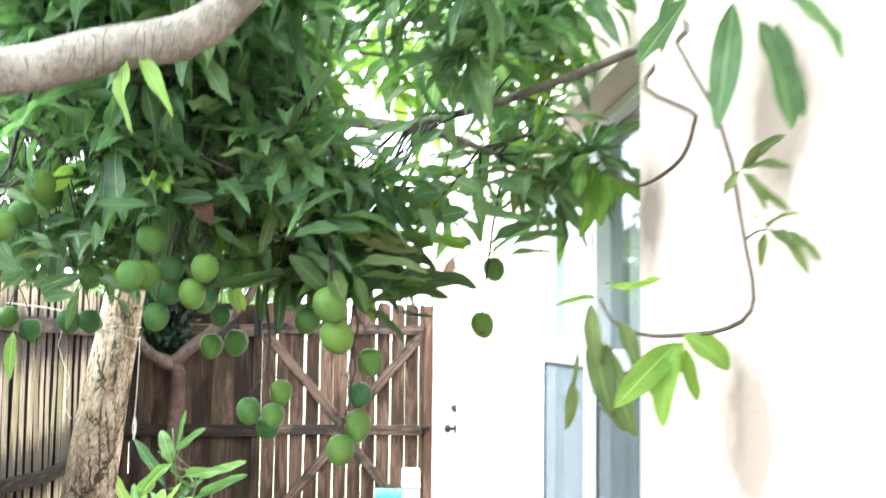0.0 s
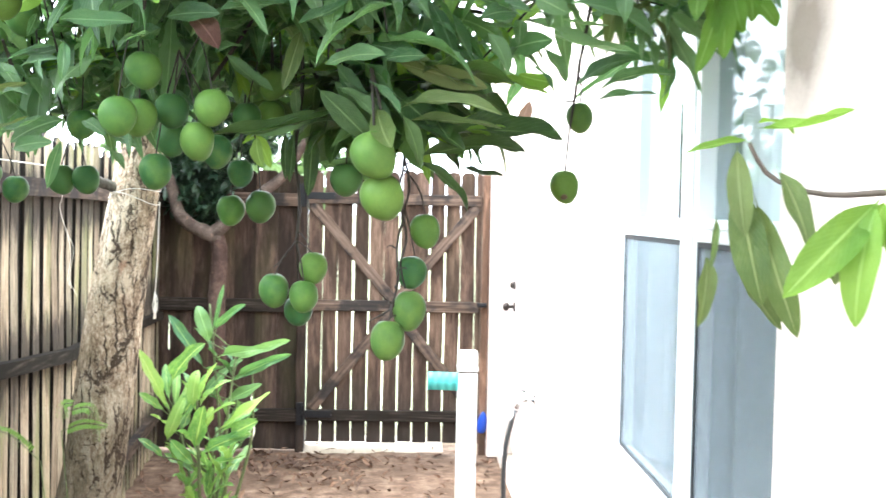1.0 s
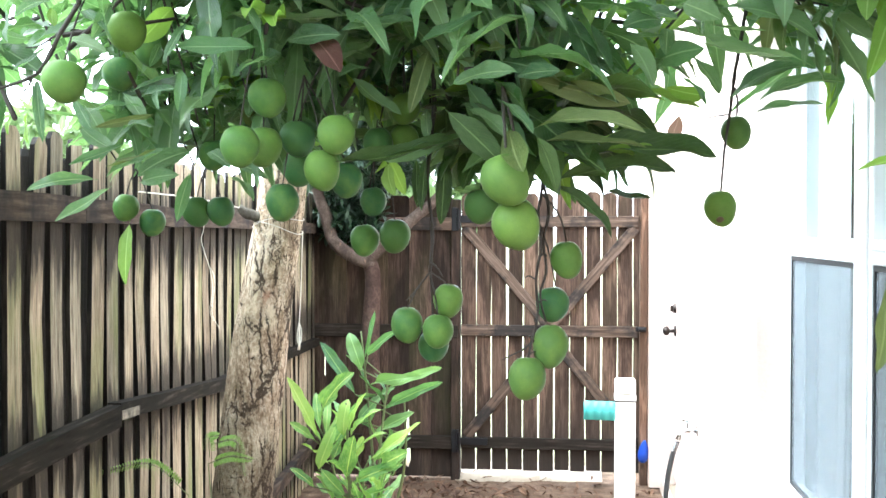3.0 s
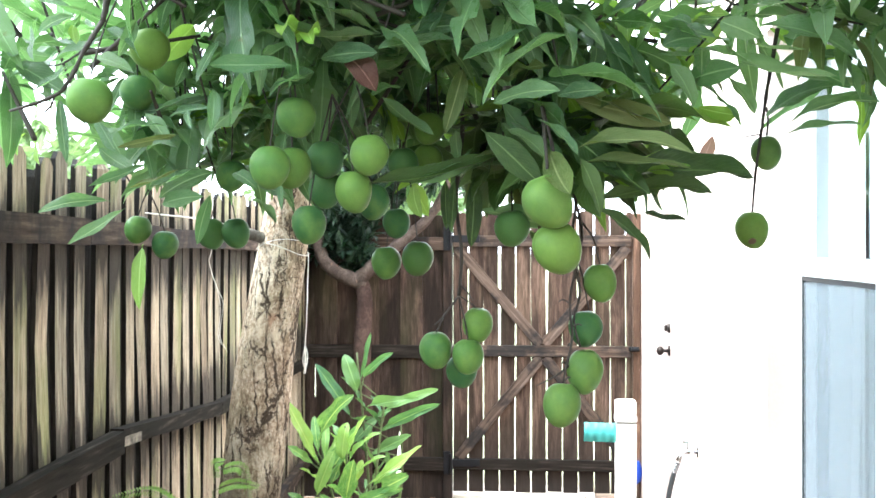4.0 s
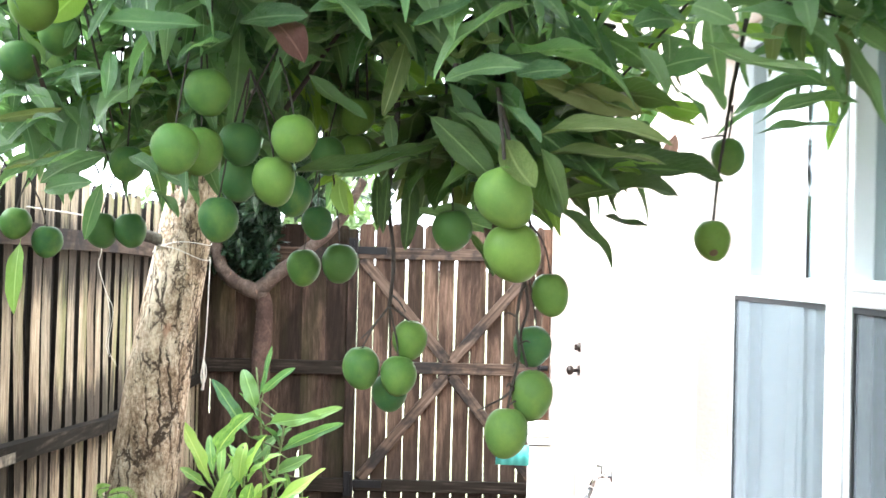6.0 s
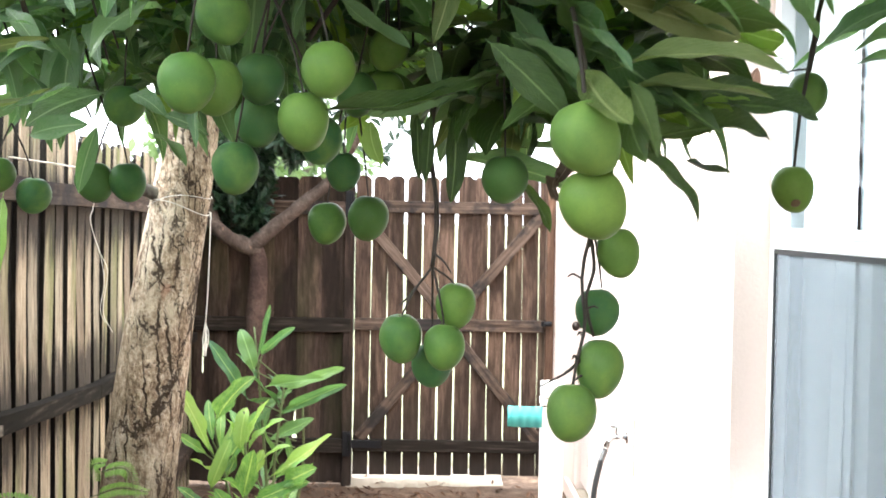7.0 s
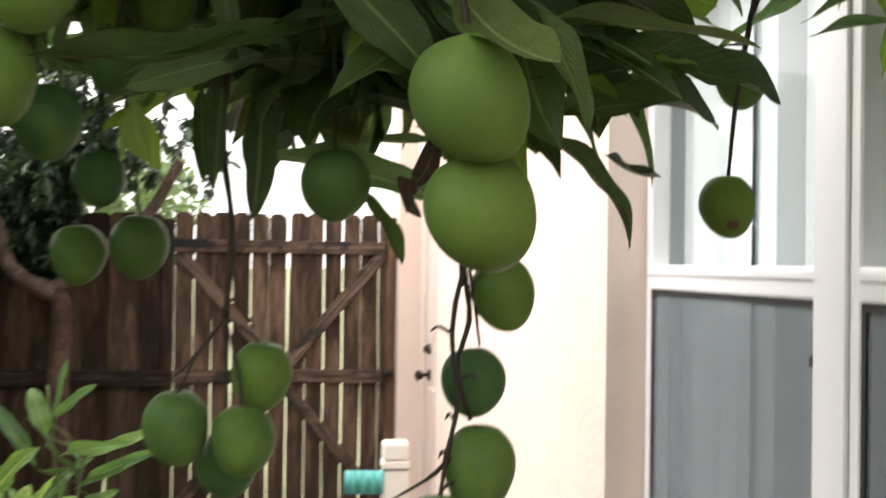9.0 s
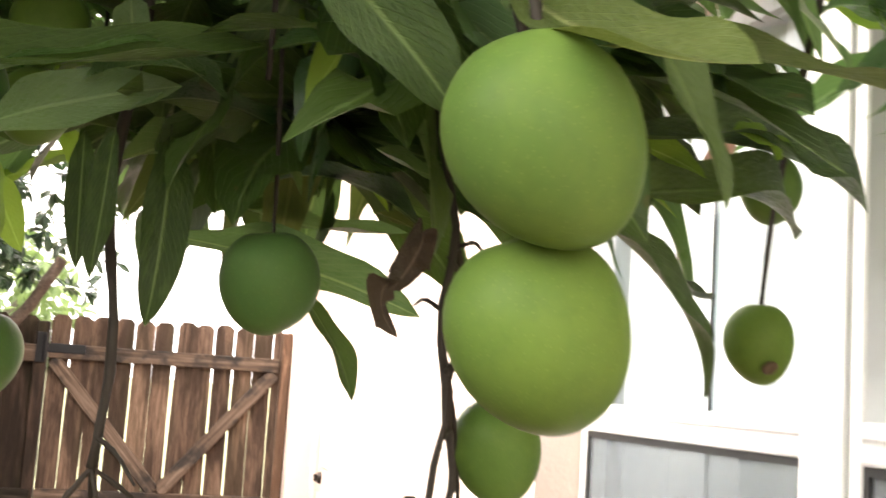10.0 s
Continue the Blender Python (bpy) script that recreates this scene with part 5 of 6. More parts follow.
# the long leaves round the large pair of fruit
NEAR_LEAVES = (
    (M_SHADED_LEAF, (0.092, 2.648, 1.822, 0.184, 2.64, 1.732, 0.037)), (M_SHADED_LEAF, (0.115, 2.69, 1.84, 0.205, 2.67, 1.745, 0.04)),
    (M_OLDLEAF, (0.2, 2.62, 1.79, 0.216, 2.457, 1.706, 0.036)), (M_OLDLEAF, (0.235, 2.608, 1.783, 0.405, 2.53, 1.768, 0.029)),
    (M_OLDLEAF, (0.245, 2.62, 1.764, 0.415, 2.608, 1.759, 0.019)), (M_SHADED_LEAF, (0.265, 2.66, 1.732, 0.55, 2.851, 1.751, 0.034)),
    (M_SHADED_LEAF, (0.265, 2.68, 1.7, 0.483, 2.828, 1.716, 0.031)), (M_SHADED_LEAF, (0.36, 2.78, 1.692, 0.45, 2.869, 1.677, 0.019)),
    (M_SHADED_LEAF, (0.262, 2.68, 1.702, 0.365, 2.735, 1.61, 0.023)), (M_SHADED_LEAF, (0.245, 2.58, 1.775, 0.288, 2.56, 1.688, 0.027)),
    (M_MIDLEAF, (0.06, 3.0, 1.704, 0.232, 2.912, 1.654, 0.028)), (M_SHADED_LEAF, (0.158, 2.93, 1.668, 0.201, 2.942, 1.593, 0.016)),
    (M_SHADED_LEAF, (-0.11, 2.66, 1.735, 0.104, 2.763, 1.779, 0.03)), (M_SHADED_LEAF, (0.064, 2.9, 1.765, 0.057, 2.876, 1.638, 0.026)),
    (M_SHADED_LEAF, (0.03, 2.88, 1.76, 0.032, 2.863, 1.662, 0.016)), (M_SHADED_LEAF, (0.01, 2.9, 1.76, 0.014, 2.88, 1.668, 0.016)),
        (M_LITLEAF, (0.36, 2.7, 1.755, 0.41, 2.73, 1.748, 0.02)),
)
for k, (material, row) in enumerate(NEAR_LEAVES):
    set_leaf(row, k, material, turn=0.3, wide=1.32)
withered = mesh_of("withered_leaf", *chord_leaf(905, 2.2, 0.32, 0.7)[:2], M_CURL, CHORD[0][2])
for (b, t, wide, turn) in (((0.205, 2.76, 1.69), (0.199, 2.785, 1.656), 0.024, 0.7), ((0.2, 2.78, 1.664), (0.208, 2.805, 1.634), 0.02, -0.9)):
    b, t = Vector(b), Vector(t)
    n = (t - b).length
    put("withered_leaf", withered, mango_tree, leaf_pose(b, t - b, turn) @ Matrix.Diagonal((wide, n, 0.8 * n, 1)), "curled dry brown leaf")
set_leaf((-0.06, 3.0, 1.756, -0.05, 2.98, 1.69, 0.032), 1, M_YOUNG)
set_leaf(FENCE_YOUNG[0], 0, M_YOUNG)


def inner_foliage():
    """Leaves close above the large pair of fruit, their shade put into the colour."""
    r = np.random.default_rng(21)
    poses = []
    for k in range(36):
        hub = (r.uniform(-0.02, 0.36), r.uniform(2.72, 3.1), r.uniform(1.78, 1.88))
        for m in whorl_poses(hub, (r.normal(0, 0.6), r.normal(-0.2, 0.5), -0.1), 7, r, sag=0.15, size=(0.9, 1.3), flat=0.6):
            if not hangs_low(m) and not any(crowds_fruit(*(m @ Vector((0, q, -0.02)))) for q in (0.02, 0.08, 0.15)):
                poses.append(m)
    joined_leaves("inner_foliage", poses, BROAD_KINDS, M_SHADED_LEAF, mango_tree, "mango leaves above the fruit, coloured dark for shade")
    poses = []
    for k in range(34):
        y = r.uniform(2.95, 3.5)
        hub = (r.uniform(-0.72, -0.12), y, r.uniform(1.84, 2.3) + 0.1 * (y - 3.0))
        for m in whorl_poses(hub, (r.normal(0, 0.6), r.normal(-0.3, 0.5), -0.1), 8, r, sag=0.2, size=(0.75, 1.15), flat=0.7):
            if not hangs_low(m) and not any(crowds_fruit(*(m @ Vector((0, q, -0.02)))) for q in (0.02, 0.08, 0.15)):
                poses.append(m)
    joined_leaves("inner_foliage", poses, LEAF_KINDS, M_LEAF, mango_tree, "dark green mango leaves in the shade of the crown")


def canopy():
    """The rest of the crown: rosettes at the ends of short twigs, no lower than the fruit."""
    r = np.random.default_rng(11)
    poses, young, grown, tw_v, tw_f, k0, made = [], [], [], [], [], 0, 0
    while made < 330:
        x, y, z = r.uniform(-1.15, 0.95), r.uniform(1.9, 4.6), r.uniform(1.8, 3.0)
        low = 1.88 + 0.12 * (y - 2.6) + 0.05 * noise.noise((x * 3, y * 3, 0.0)) + (0.12 if y < 2.75 else 0.0)
        edge = min(0.85, 0.28 + (2.2 if 2.75 < y < 3.45 else 0.95) * (z - 1.95)) + 0.12 * noise.noise((y * 2, z * 3, 2.0))
        # nearer than y 2.5 the crown is out of view, added for shade
        if (y < 2.5 and (z < 2.42 or z > 2.9 or x > 0.6)) or (x < -0.7 and r.random() < 0.6) or z < low or z > 2.55 + 0.2 * (y - 3) or x > edge or (x > 0.15 and y > 3.5) or (x > 0.05 and r.random() < 0.45) or (z > 2.5 and r.random() < 0.5) or noise.noise((x * 2.1, y * 2.1, z * 2.6)) < (-0.22 if z < 2.05 or y < 2.5 else -0.06):
            continue
        if made >= 250 and z < 2.24:
            continue
        if y > 3.9 or (y > 3.3 and r.random() < 0.45) or (abs(x + 0.27 + 0.3 * (y - 2.9)) < 0.12 and y > 2.9 and z < 2.15):
            continue
        if x < -0.46 - 0.3 * (y - 2.5) and z < 2.2 + 0.3 * (y - 2.6) and r.random() < (0.85 if y < 3.0 else 0.65):
            continue
        made += 1
        d = Vector((x + 0.45, y - 4.0, 0.0)) * 0.5 + Vector((r.normal(0, 0.6), r.normal(0, 0.5), r.uniform(-0.3, 0.4)))
        ws = whorl_poses((x, y, z), d, int(r.integers(7, 11)), r, sag=0.18, size=(0.8, 1.3), flat=0.6)
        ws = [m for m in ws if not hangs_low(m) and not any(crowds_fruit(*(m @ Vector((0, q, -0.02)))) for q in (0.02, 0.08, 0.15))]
        # young and grown: leaves whose colour is brightened as if lit
        fresh = r.random()
        (poses if x < -0.2 else young if fresh < 0.4 and y > 2.95 else grown if fresh > 0.55 else poses).extend(ws)
        back = np.array((x, y, z)) - np.array(d.normalized()) * 0.22 + np.array([0, 0, 0.04])
        v, f = tube_data(spline([back, (x, y, z)], 4), (0.005, 0.003), 5, 0.1, made)
        tw_v.append(v)
        tw_f += [tuple(i + k0 for i in q) for q in f]
        k0 += len(v)
    # boughs over the path, mostly out of view, added for their shade
    for k in range(46):
        p = (r.uniform(-0.7, 0.6), r.uniform(1.75, 2.75), r.uniform(2.42, 2.8))
        poses += whorl_poses(p, (r.normal(0, 0.5), r.normal(-0.2, 0.5), 0.2), 9, r, sag=0.2, size=(0.8, 1.3), flat=0.6)
    # unseen boughs towards the house wall, added to shade its near stretch
    for k in range(66):
        p = (r.uniform(0.3, 0.86), r.uniform(0.8, 2.05), r.uniform(2.48, 2.9))
        poses += whorl_poses(p, (r.normal(0, 0.5), r.normal(-0.2, 0.5), 0.3), 9, r, sag=0.22, size=(0.8, 1.3))
    joined_leaves("foliage", poses, LEAF_KINDS, M_LEAF, mango_tree, "dense dark green mango leaves")
    joined_leaves("foliage", grown, LEAF_KINDS, M_MIDLEAF, mango_tree, "mango leaves in a paler green, as if better lit")
    joined_leaves("young_foliage", young, LEAF_KINDS, M_LITLEAF, mango_tree, "mango leaves coloured yellow-green as if lit from behind")
    ob = put("twig_tangle", mesh_of("twig_tangle", np.vstack(tw_v), tw_f, M_TWIG), mango_tree)
    tagged(ob, "thin brown twigs among the leaves", kind="stuff")


canopy()
inner_foliage()
put("dead_leaf", mesh_of("dead_leaf", *CHORD[1][:2], M_DEAD, CHORD[1][2]), mango_tree,
    leaf_pose((-0.125, 2.6, 1.94), (0.5, -0.15, -0.75), 1.0, 1.0) @ Matrix.Diagonal((0.046, 0.082, 0.1, 1)), "withered red-brown leaf")

set_leaf((0.488, 2.99, 1.785, 0.507, 2.96, 1.835, 0.03), 0, M_FADED)

# ---- mangoes ----
def fruit_mesh(seed, lean, material=M_MANGO):
    """A young mango, broad at the shoulder, its lower end slightly to one side."""
    r = np.random.default_rng(seed)
    bm = bmesh.new()
    bmesh.ops.create_uvsphere(bm, u_segments=28, v_segments=20, radius=1.0)
    for v in bm.verts:
        x, y, z = v.co
        k = 1 + 0.09 * z + 0.05 * noise.noise((x * 0.9 + seed, y * 0.9, z * 0.9))
        beak = lean * max(0.0, -z) ** 2
        dim = 0.16 * math.exp(-((x * x + y * y) / 0.05)) if z > 0 else 0
        v.co = Vector((0.5 * x * k + beak * 0.5, 0.475 * y * k, 0.5 * z - dim * 0.5))
    me = bpy.data.meshes.new("mango")
    bm.to_mesh(me)
    bm.free()
    me.materials.append(material)
    me.polygons.foreach_set("use_smooth", [True] * len(me.polygons))
    return me


def cap_mesh():
    bm = bmesh.new()
    bmesh.ops.create_cone(bm, cap_ends=True, segments=10, radius1=0.075, radius2=0.04, depth=0.07, matrix=Matrix.Translation((0, 0, 0.435)))
    me = bpy.data.meshes.new("stem_cap")
    bm.to_mesh(me)
    bm.free()
    me.materials.append(M_STALK)
    return me


CAP = cap_mesh()
SHAPES = ((1, 0.1), (2, -0.14), (3, 0.2), (4, 0.02), (5, -0.08), (6, 0.15))
FRUIT = [fruit_mesh(k, lean) for k, lean in SHAPES]
PALE_FRUIT = [fruit_mesh(k, lean, M_PALE_MANGO) for k, lean in SHAPES]
DARK_FRUIT = [fruit_mesh(k, lean, M_DARK_MANGO) for k, lean in SHAPES]
count = 0


# the fruit under the leaves, with its shade put into the skin colour
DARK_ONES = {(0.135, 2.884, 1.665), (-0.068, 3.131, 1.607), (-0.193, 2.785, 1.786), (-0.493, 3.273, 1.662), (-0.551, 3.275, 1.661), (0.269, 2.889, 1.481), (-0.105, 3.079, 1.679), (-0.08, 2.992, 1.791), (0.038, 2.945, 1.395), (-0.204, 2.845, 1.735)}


def mango(place, width, height, lean=None, label="green unripe mango with a smooth waxy skin", pale=False):
    """One fruit; lean: degrees by which its top tips towards +x."""
    global count
    turn = rng.uniform(0, 360)
    tip = (rng.uniform(-8, 8), rng.uniform(-8, 8)) if lean is None else (0, lean)
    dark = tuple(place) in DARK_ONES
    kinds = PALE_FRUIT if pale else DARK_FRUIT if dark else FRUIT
    label = "unripe mango coloured darker for the shade of the leaves" if dark else label
    ob = put("mango", kinds[count % 6], None, pose(*place, *tip, 0) @ pose(0, 0, 0, 0, 0, turn if lean is None else 0) @ Matrix.Diagonal((width, width, height, 1)))
    tagged(ob, label, "mango", "mangoes hanging on the tree")
    put("stem_cap", CAP, ob)
    count += 1
    return ob


def stalk(points, r0=0.0028, r1=0.002, material=M_TWIG, name="fruit_stalk"):
    return tube(name, points, (r0, r1), material, mango_tree, 22, 7, 0.55)


def hang(fruits, joint, width=0.066, height=0.076):
    """Fruits that hang from one joint of a stalk."""
    for x, y, z in fruits:
        w = width * rng.uniform(0.95, 1.05)
        h = height * rng.uniform(0.9, 0.99)
        mango((x, y, z), w, h)
        top = (x, y, z + h * 0.42)
        jx, jy, jz = joint
        if jz > top[2] + 0.01:
            stalk([(jx, jy, jz), (x * 0.6 + jx * 0.4, y * 0.6 + jy * 0.4, top[2] + 0.5 * (jz - top[2])), top], 0.0017, 0.0014, M_TWIG)
        else:
            stalk([(jx, jy, jz), (x * 0.5 + jx * 0.5, y * 0.5 + jy * 0.5, top[2] + 0.015), top], 0.0017, 0.0014, M_TWIG)


# the cluster of four on a long stalk
hang([(-0.007, 2.894, 1.439), (0.054, 2.879, 1.429), (0.07, 2.911, 1.485), (0.038, 2.945, 1.395)], (0.036, 2.9, 1.54), 0.063, 0.073)
stalk([(0.03, 2.93, 2.0), (0.042, 2.915, 1.86), (0.03, 2.905, 1.72), (0.041, 2.9, 1.62), (0.036, 2.9, 1.54)], 0.0042, 0.003)
stalk([(0.036, 2.9, 1.54), (0.005, 2.9, 1.5), (-0.01, 2.9, 1.485)], 0.002, 0.001)
stalk([(0.036, 2.9, 1.56), (0.05, 2.89, 1.55), (0.063, 2.88, 1.532)], 0.002, 0.001)
# the string of fruits below one another
for p, w, h in (((0.225, 2.809, 1.352), 0.068, 0.08), ((0.266, 2.838, 1.408), 0.068, 0.082), ((0.269, 2.889, 1.481), 0.064, 0.068), ((0.295, 2.88, 1.565), 0.063, 0.072)):
    mango(p, w, h, pale=p[2] < 1.45)
RACHIS = [(0.2, 2.9, 2.0), (0.228, 2.88, 1.87), (0.232, 2.87, 1.8), (0.25, 2.855, 1.71), (0.242, 2.85, 1.65), (0.249, 2.845, 1.59), (0.239, 2.84, 1.53), (0.244, 2.83, 1.47), (0.234, 2.825, 1.425), (0.226, 2.812, 1.385)]
stalk(RACHIS, 0.003, 0.0023)
for k in range(9):
    p = spline(RACHIS, 40)[14 + 3 * k]
    a = k * 2.4
    stalk([tuple(p), (p[0] + 0.012 * math.cos(a), p[1] + 0.012 * math.sin(a), p[2] + 0.006), (p[0] + 0.02 * math.cos(a), p[1] + 0.02 * math.sin(a), p[2] + 0.002 * (k % 3))], 0.0018, 0.001)
stalk([(0.249, 2.86, 1.72), (0.262, 2.862, 1.655), (0.252, 2.858, 1.6), (0.258, 2.852, 1.545), (0.247, 2.85, 1.5), (0.258, 2.845, 1.45)], 0.0026, 0.002)
stalk([(0.238, 2.825, 1.42), (0.215, 2.82, 1.402), (0.18, 2.81, 1.385)], 0.0025, 0.001)
stalk([(0.246, 2.85, 1.63), (0.262, 2.87, 1.58), (0.275, 2.89, 1.515)], 0.002, 0.0015)
stalk([(0.247, 2.855, 1.69), (0.28, 2.87, 1.65), (0.295, 2.88, 1.597)], 0.002, 0.0015)
# the large pair beside the camera's way and the darker one behind it
mango((0.199, 2.546, 1.698), 0.075, 0.087, -20, "large pale green mango half under a leaf", True)
mango((0.215, 2.584, 1.628), 0.076, 0.085, -22, "large pale green mango below another", True)
stalk([(0.19, 2.62, 1.86), (0.195, 2.58, 1.8), (0.2, 2.555, 1.73)], 0.003, 0.0025)
stalk([(0.19, 2.62, 1.86), (0.215, 2.62, 1.75), (0.218, 2.592, 1.655)], 0.003, 0.0025)
hang([(0.135, 2.884, 1.665)], (0.13, 2.88, 1.82), 0.066, 0.075)
# two on a thin stalk in front of the house wall
spotted = mango((0.599, 3.065, 1.664), 0.064, 0.075, 0, "yellow-green mango with a brown spot near its tip", True)
mango((0.636, 3.114, 1.819), 0.064, 0.07, pale=True)
bm = bmesh.new()
bmesh.ops.create_icosphere(bm, subdivisions=2, radius=1.0)
spot = part("brown_spot", bm, M_SPOT, None, "brown rot spot", True)
spot.matrix_world = pose(0.5955, 3.039, 1.6415, 30, -6, 0) @ Matrix.Diagonal((0.008, 0.0025, 0.007, 1))
bpy.context.view_layer.update()
spot.parent, spot.matrix_parent_inverse = spotted, spotted.matrix_world.inverted()
stalk([(0.64, 3.02, 2.05), (0.622, 3.035, 1.93), (0.615, 3.05, 1.86), (0.606, 3.06, 1.78), (0.6, 3.065, 1.697)], 0.004, 0.0022)
stalk([(0.622, 3.035, 1.9), (0.635, 3.09, 1.88), (0.636, 3.112, 1.848)], 0.0022, 0.002)
stalk([(0.614, 3.055, 1.85), (0.59, 3.03, 1.845), (0.56, 3.02, 1.838)], 0.0018, 0.001)
# the pair before the gate
hang([(-0.136, 3.149, 1.598), (-0.068, 3.131, 1.607)], (-0.1, 3.15, 1.85), 0.067, 0.078)
# the dense cluster before the trunk
hang([(-0.255, 2.63, 1.761), (-0.237, 2.715, 1.766), (-0.227, 2.7, 1.851)], (-0.24, 2.7, 1.97), 0.069, 0.077)
hang([(-0.229, 2.814, 1.671), (-0.124, 2.681, 1.723), (-0.124, 2.886, 1.715), (-0.204, 2.845, 1.735)], (-0.18, 2.78, 1.9), 0.067, 0.076)
hang([(-0.092, 2.644, 1.781), (-0.193, 2.785, 1.786)], (-0.13, 2.72, 1.92), 0.067, 0.074)
hang([(-0.105, 3.079, 1.679)], (-0.1, 3.1, 1.85), 0.058, 0.066)
hang([(-0.037, 3.072, 1.87), (-0.08, 2.992, 1.791), (-0.043, 3.092, 1.808)], (-0.04, 3.06, 2.0), 0.064, 0.072)
# those by the fence
hang([(-0.523, 2.538, 1.862), (-0.488, 2.714, 1.974), (-0.591, 2.932, 1.93)], (-0.52, 2.7, 2.1), 0.073, 0.076)
hang([(-0.532, 2.95, 1.982)], (-0.53, 2.94, 2.12), 0.074, 0.08)
stalk([(-0.526, 2.6, 2.0), (-0.556, 2.6, 1.955), (-0.574, 2.58, 1.902), (-0.599, 2.58, 1.876), (-0.66, 2.55, 1.848)], 0.005, 0.0025)
stalk([(-0.5, 2.75, 2.3), (-0.52, 2.64, 2.1), (-0.526, 2.6, 2.0)], 0.006, 0.005)
stalk([(-0.556, 2.6, 1.955), (-0.59, 2.59, 1.93), (-0.61, 2.58, 1.925)], 0.002, 0.001)
stalk([(-0.599, 2.58, 1.876), (-0.605, 2.58, 1.86), (-0.615, 2.57, 1.845)], 0.002, 0.001)
hang([(-0.712, 3.257, 1.67), (-0.658, 3.28, 1.636)], (-0.69, 3.26, 1.76), 0.064, 0.07)
hang([(-0.493, 3.273, 1.662), (-0.551, 3.275, 1.661)], (-0.52, 3.27, 1.78), 0.066, 0.074)
hang([(-0.459, 3.119, 1.78)], (-0.45, 3.1, 1.9), 0.064, 0.072)


# ---- string round the trunk ----
def cord():
    s = empty("string", (-0.615, 4.24, 1.62))
    tagged(s, "pale cotton string tied round the trunk with a loop hanging", "string")
    ring = [(0.078 * math.cos(a), 0.078 * math.sin(a), 0.012 - 0.024 * math.cos(a) + 0.004 * math.sin(3 * a)) for a in np.linspace(0, 2 * math.pi, 26)]
    tube("loop", ring, (0.0014, 0.0014), M_STRING, s, 60, 6, 0.2)
    tube("cord", [(0.084, -0.02, -0.005), (0.086, -0.04, -0.1), (0.082, -0.04, -0.22), (0.077, -0.04, -0.3)], (0.0017, 0.0017), M_STRING, s, 14, 6, 0.3)
    tube("end_loop", [(0.077, -0.04, -0.29), (0.085, -0.04, -0.315), (0.084, -0.04, -0.345), (0.077, -0.04, -0.358), (0.071, -0.04, -0.335), (0.077, -0.04, -0.29)], (0.0018, 0.0018), M_STRING, s, 24, 6, 0.3)
    ring = [(0.081 * math.cos(a), 0.081 * math.sin(a), 0.03 + 0.014 * math.sin(a + 1) - 0.012 * math.cos(2 * a)) for a in np.linspace(0.3, 2 * math.pi + 0.3, 26)]
    tube("loop", ring, (0.0012, 0.0012), M_STRING, s, 60, 6, 0.2)
    tube("tassel", [(0.0775, -0.041, -0.295), (0.079, -0.043, -0.33), (0.0775, -0.043, -0.375)], (0.0028, 0.004), M_STRING, s, 8, 7, 0.5)
    tube("cord", [(-0.08, -0.02, 0.06), (-0.16, -0.3, 0.09), (-0.22, -0.6, 0.1)], (0.002, 0.002), M_STRING, s, 8, 5, 0.2)


cord()
strand = empty("string", (-0.69, 3.75, 1.64))
tagged(strand, "thin frayed pale string hanging beside the fence", "string")
tube("cord", [(0.0, 0, 0.12), (-0.003, 0, -0.01), (-0.01, 0, -0.05), (0.01, 0, -0.115), (0.028, 0, -0.16), (0.019, 0, -0.245), (0.04, 0, -0.29)], (0.0011, 0.0008), M_STRING, strand, 30, 6, 0.3)
tube("cord", [(0.012, 0, -0.12), (0.02, 0.004, -0.18), (0.012, 0.004, -0.24), (0.022, 0.004, -0.27)], (0.0008, 0.0006), M_STRING, strand, 20, 5, 0.3)


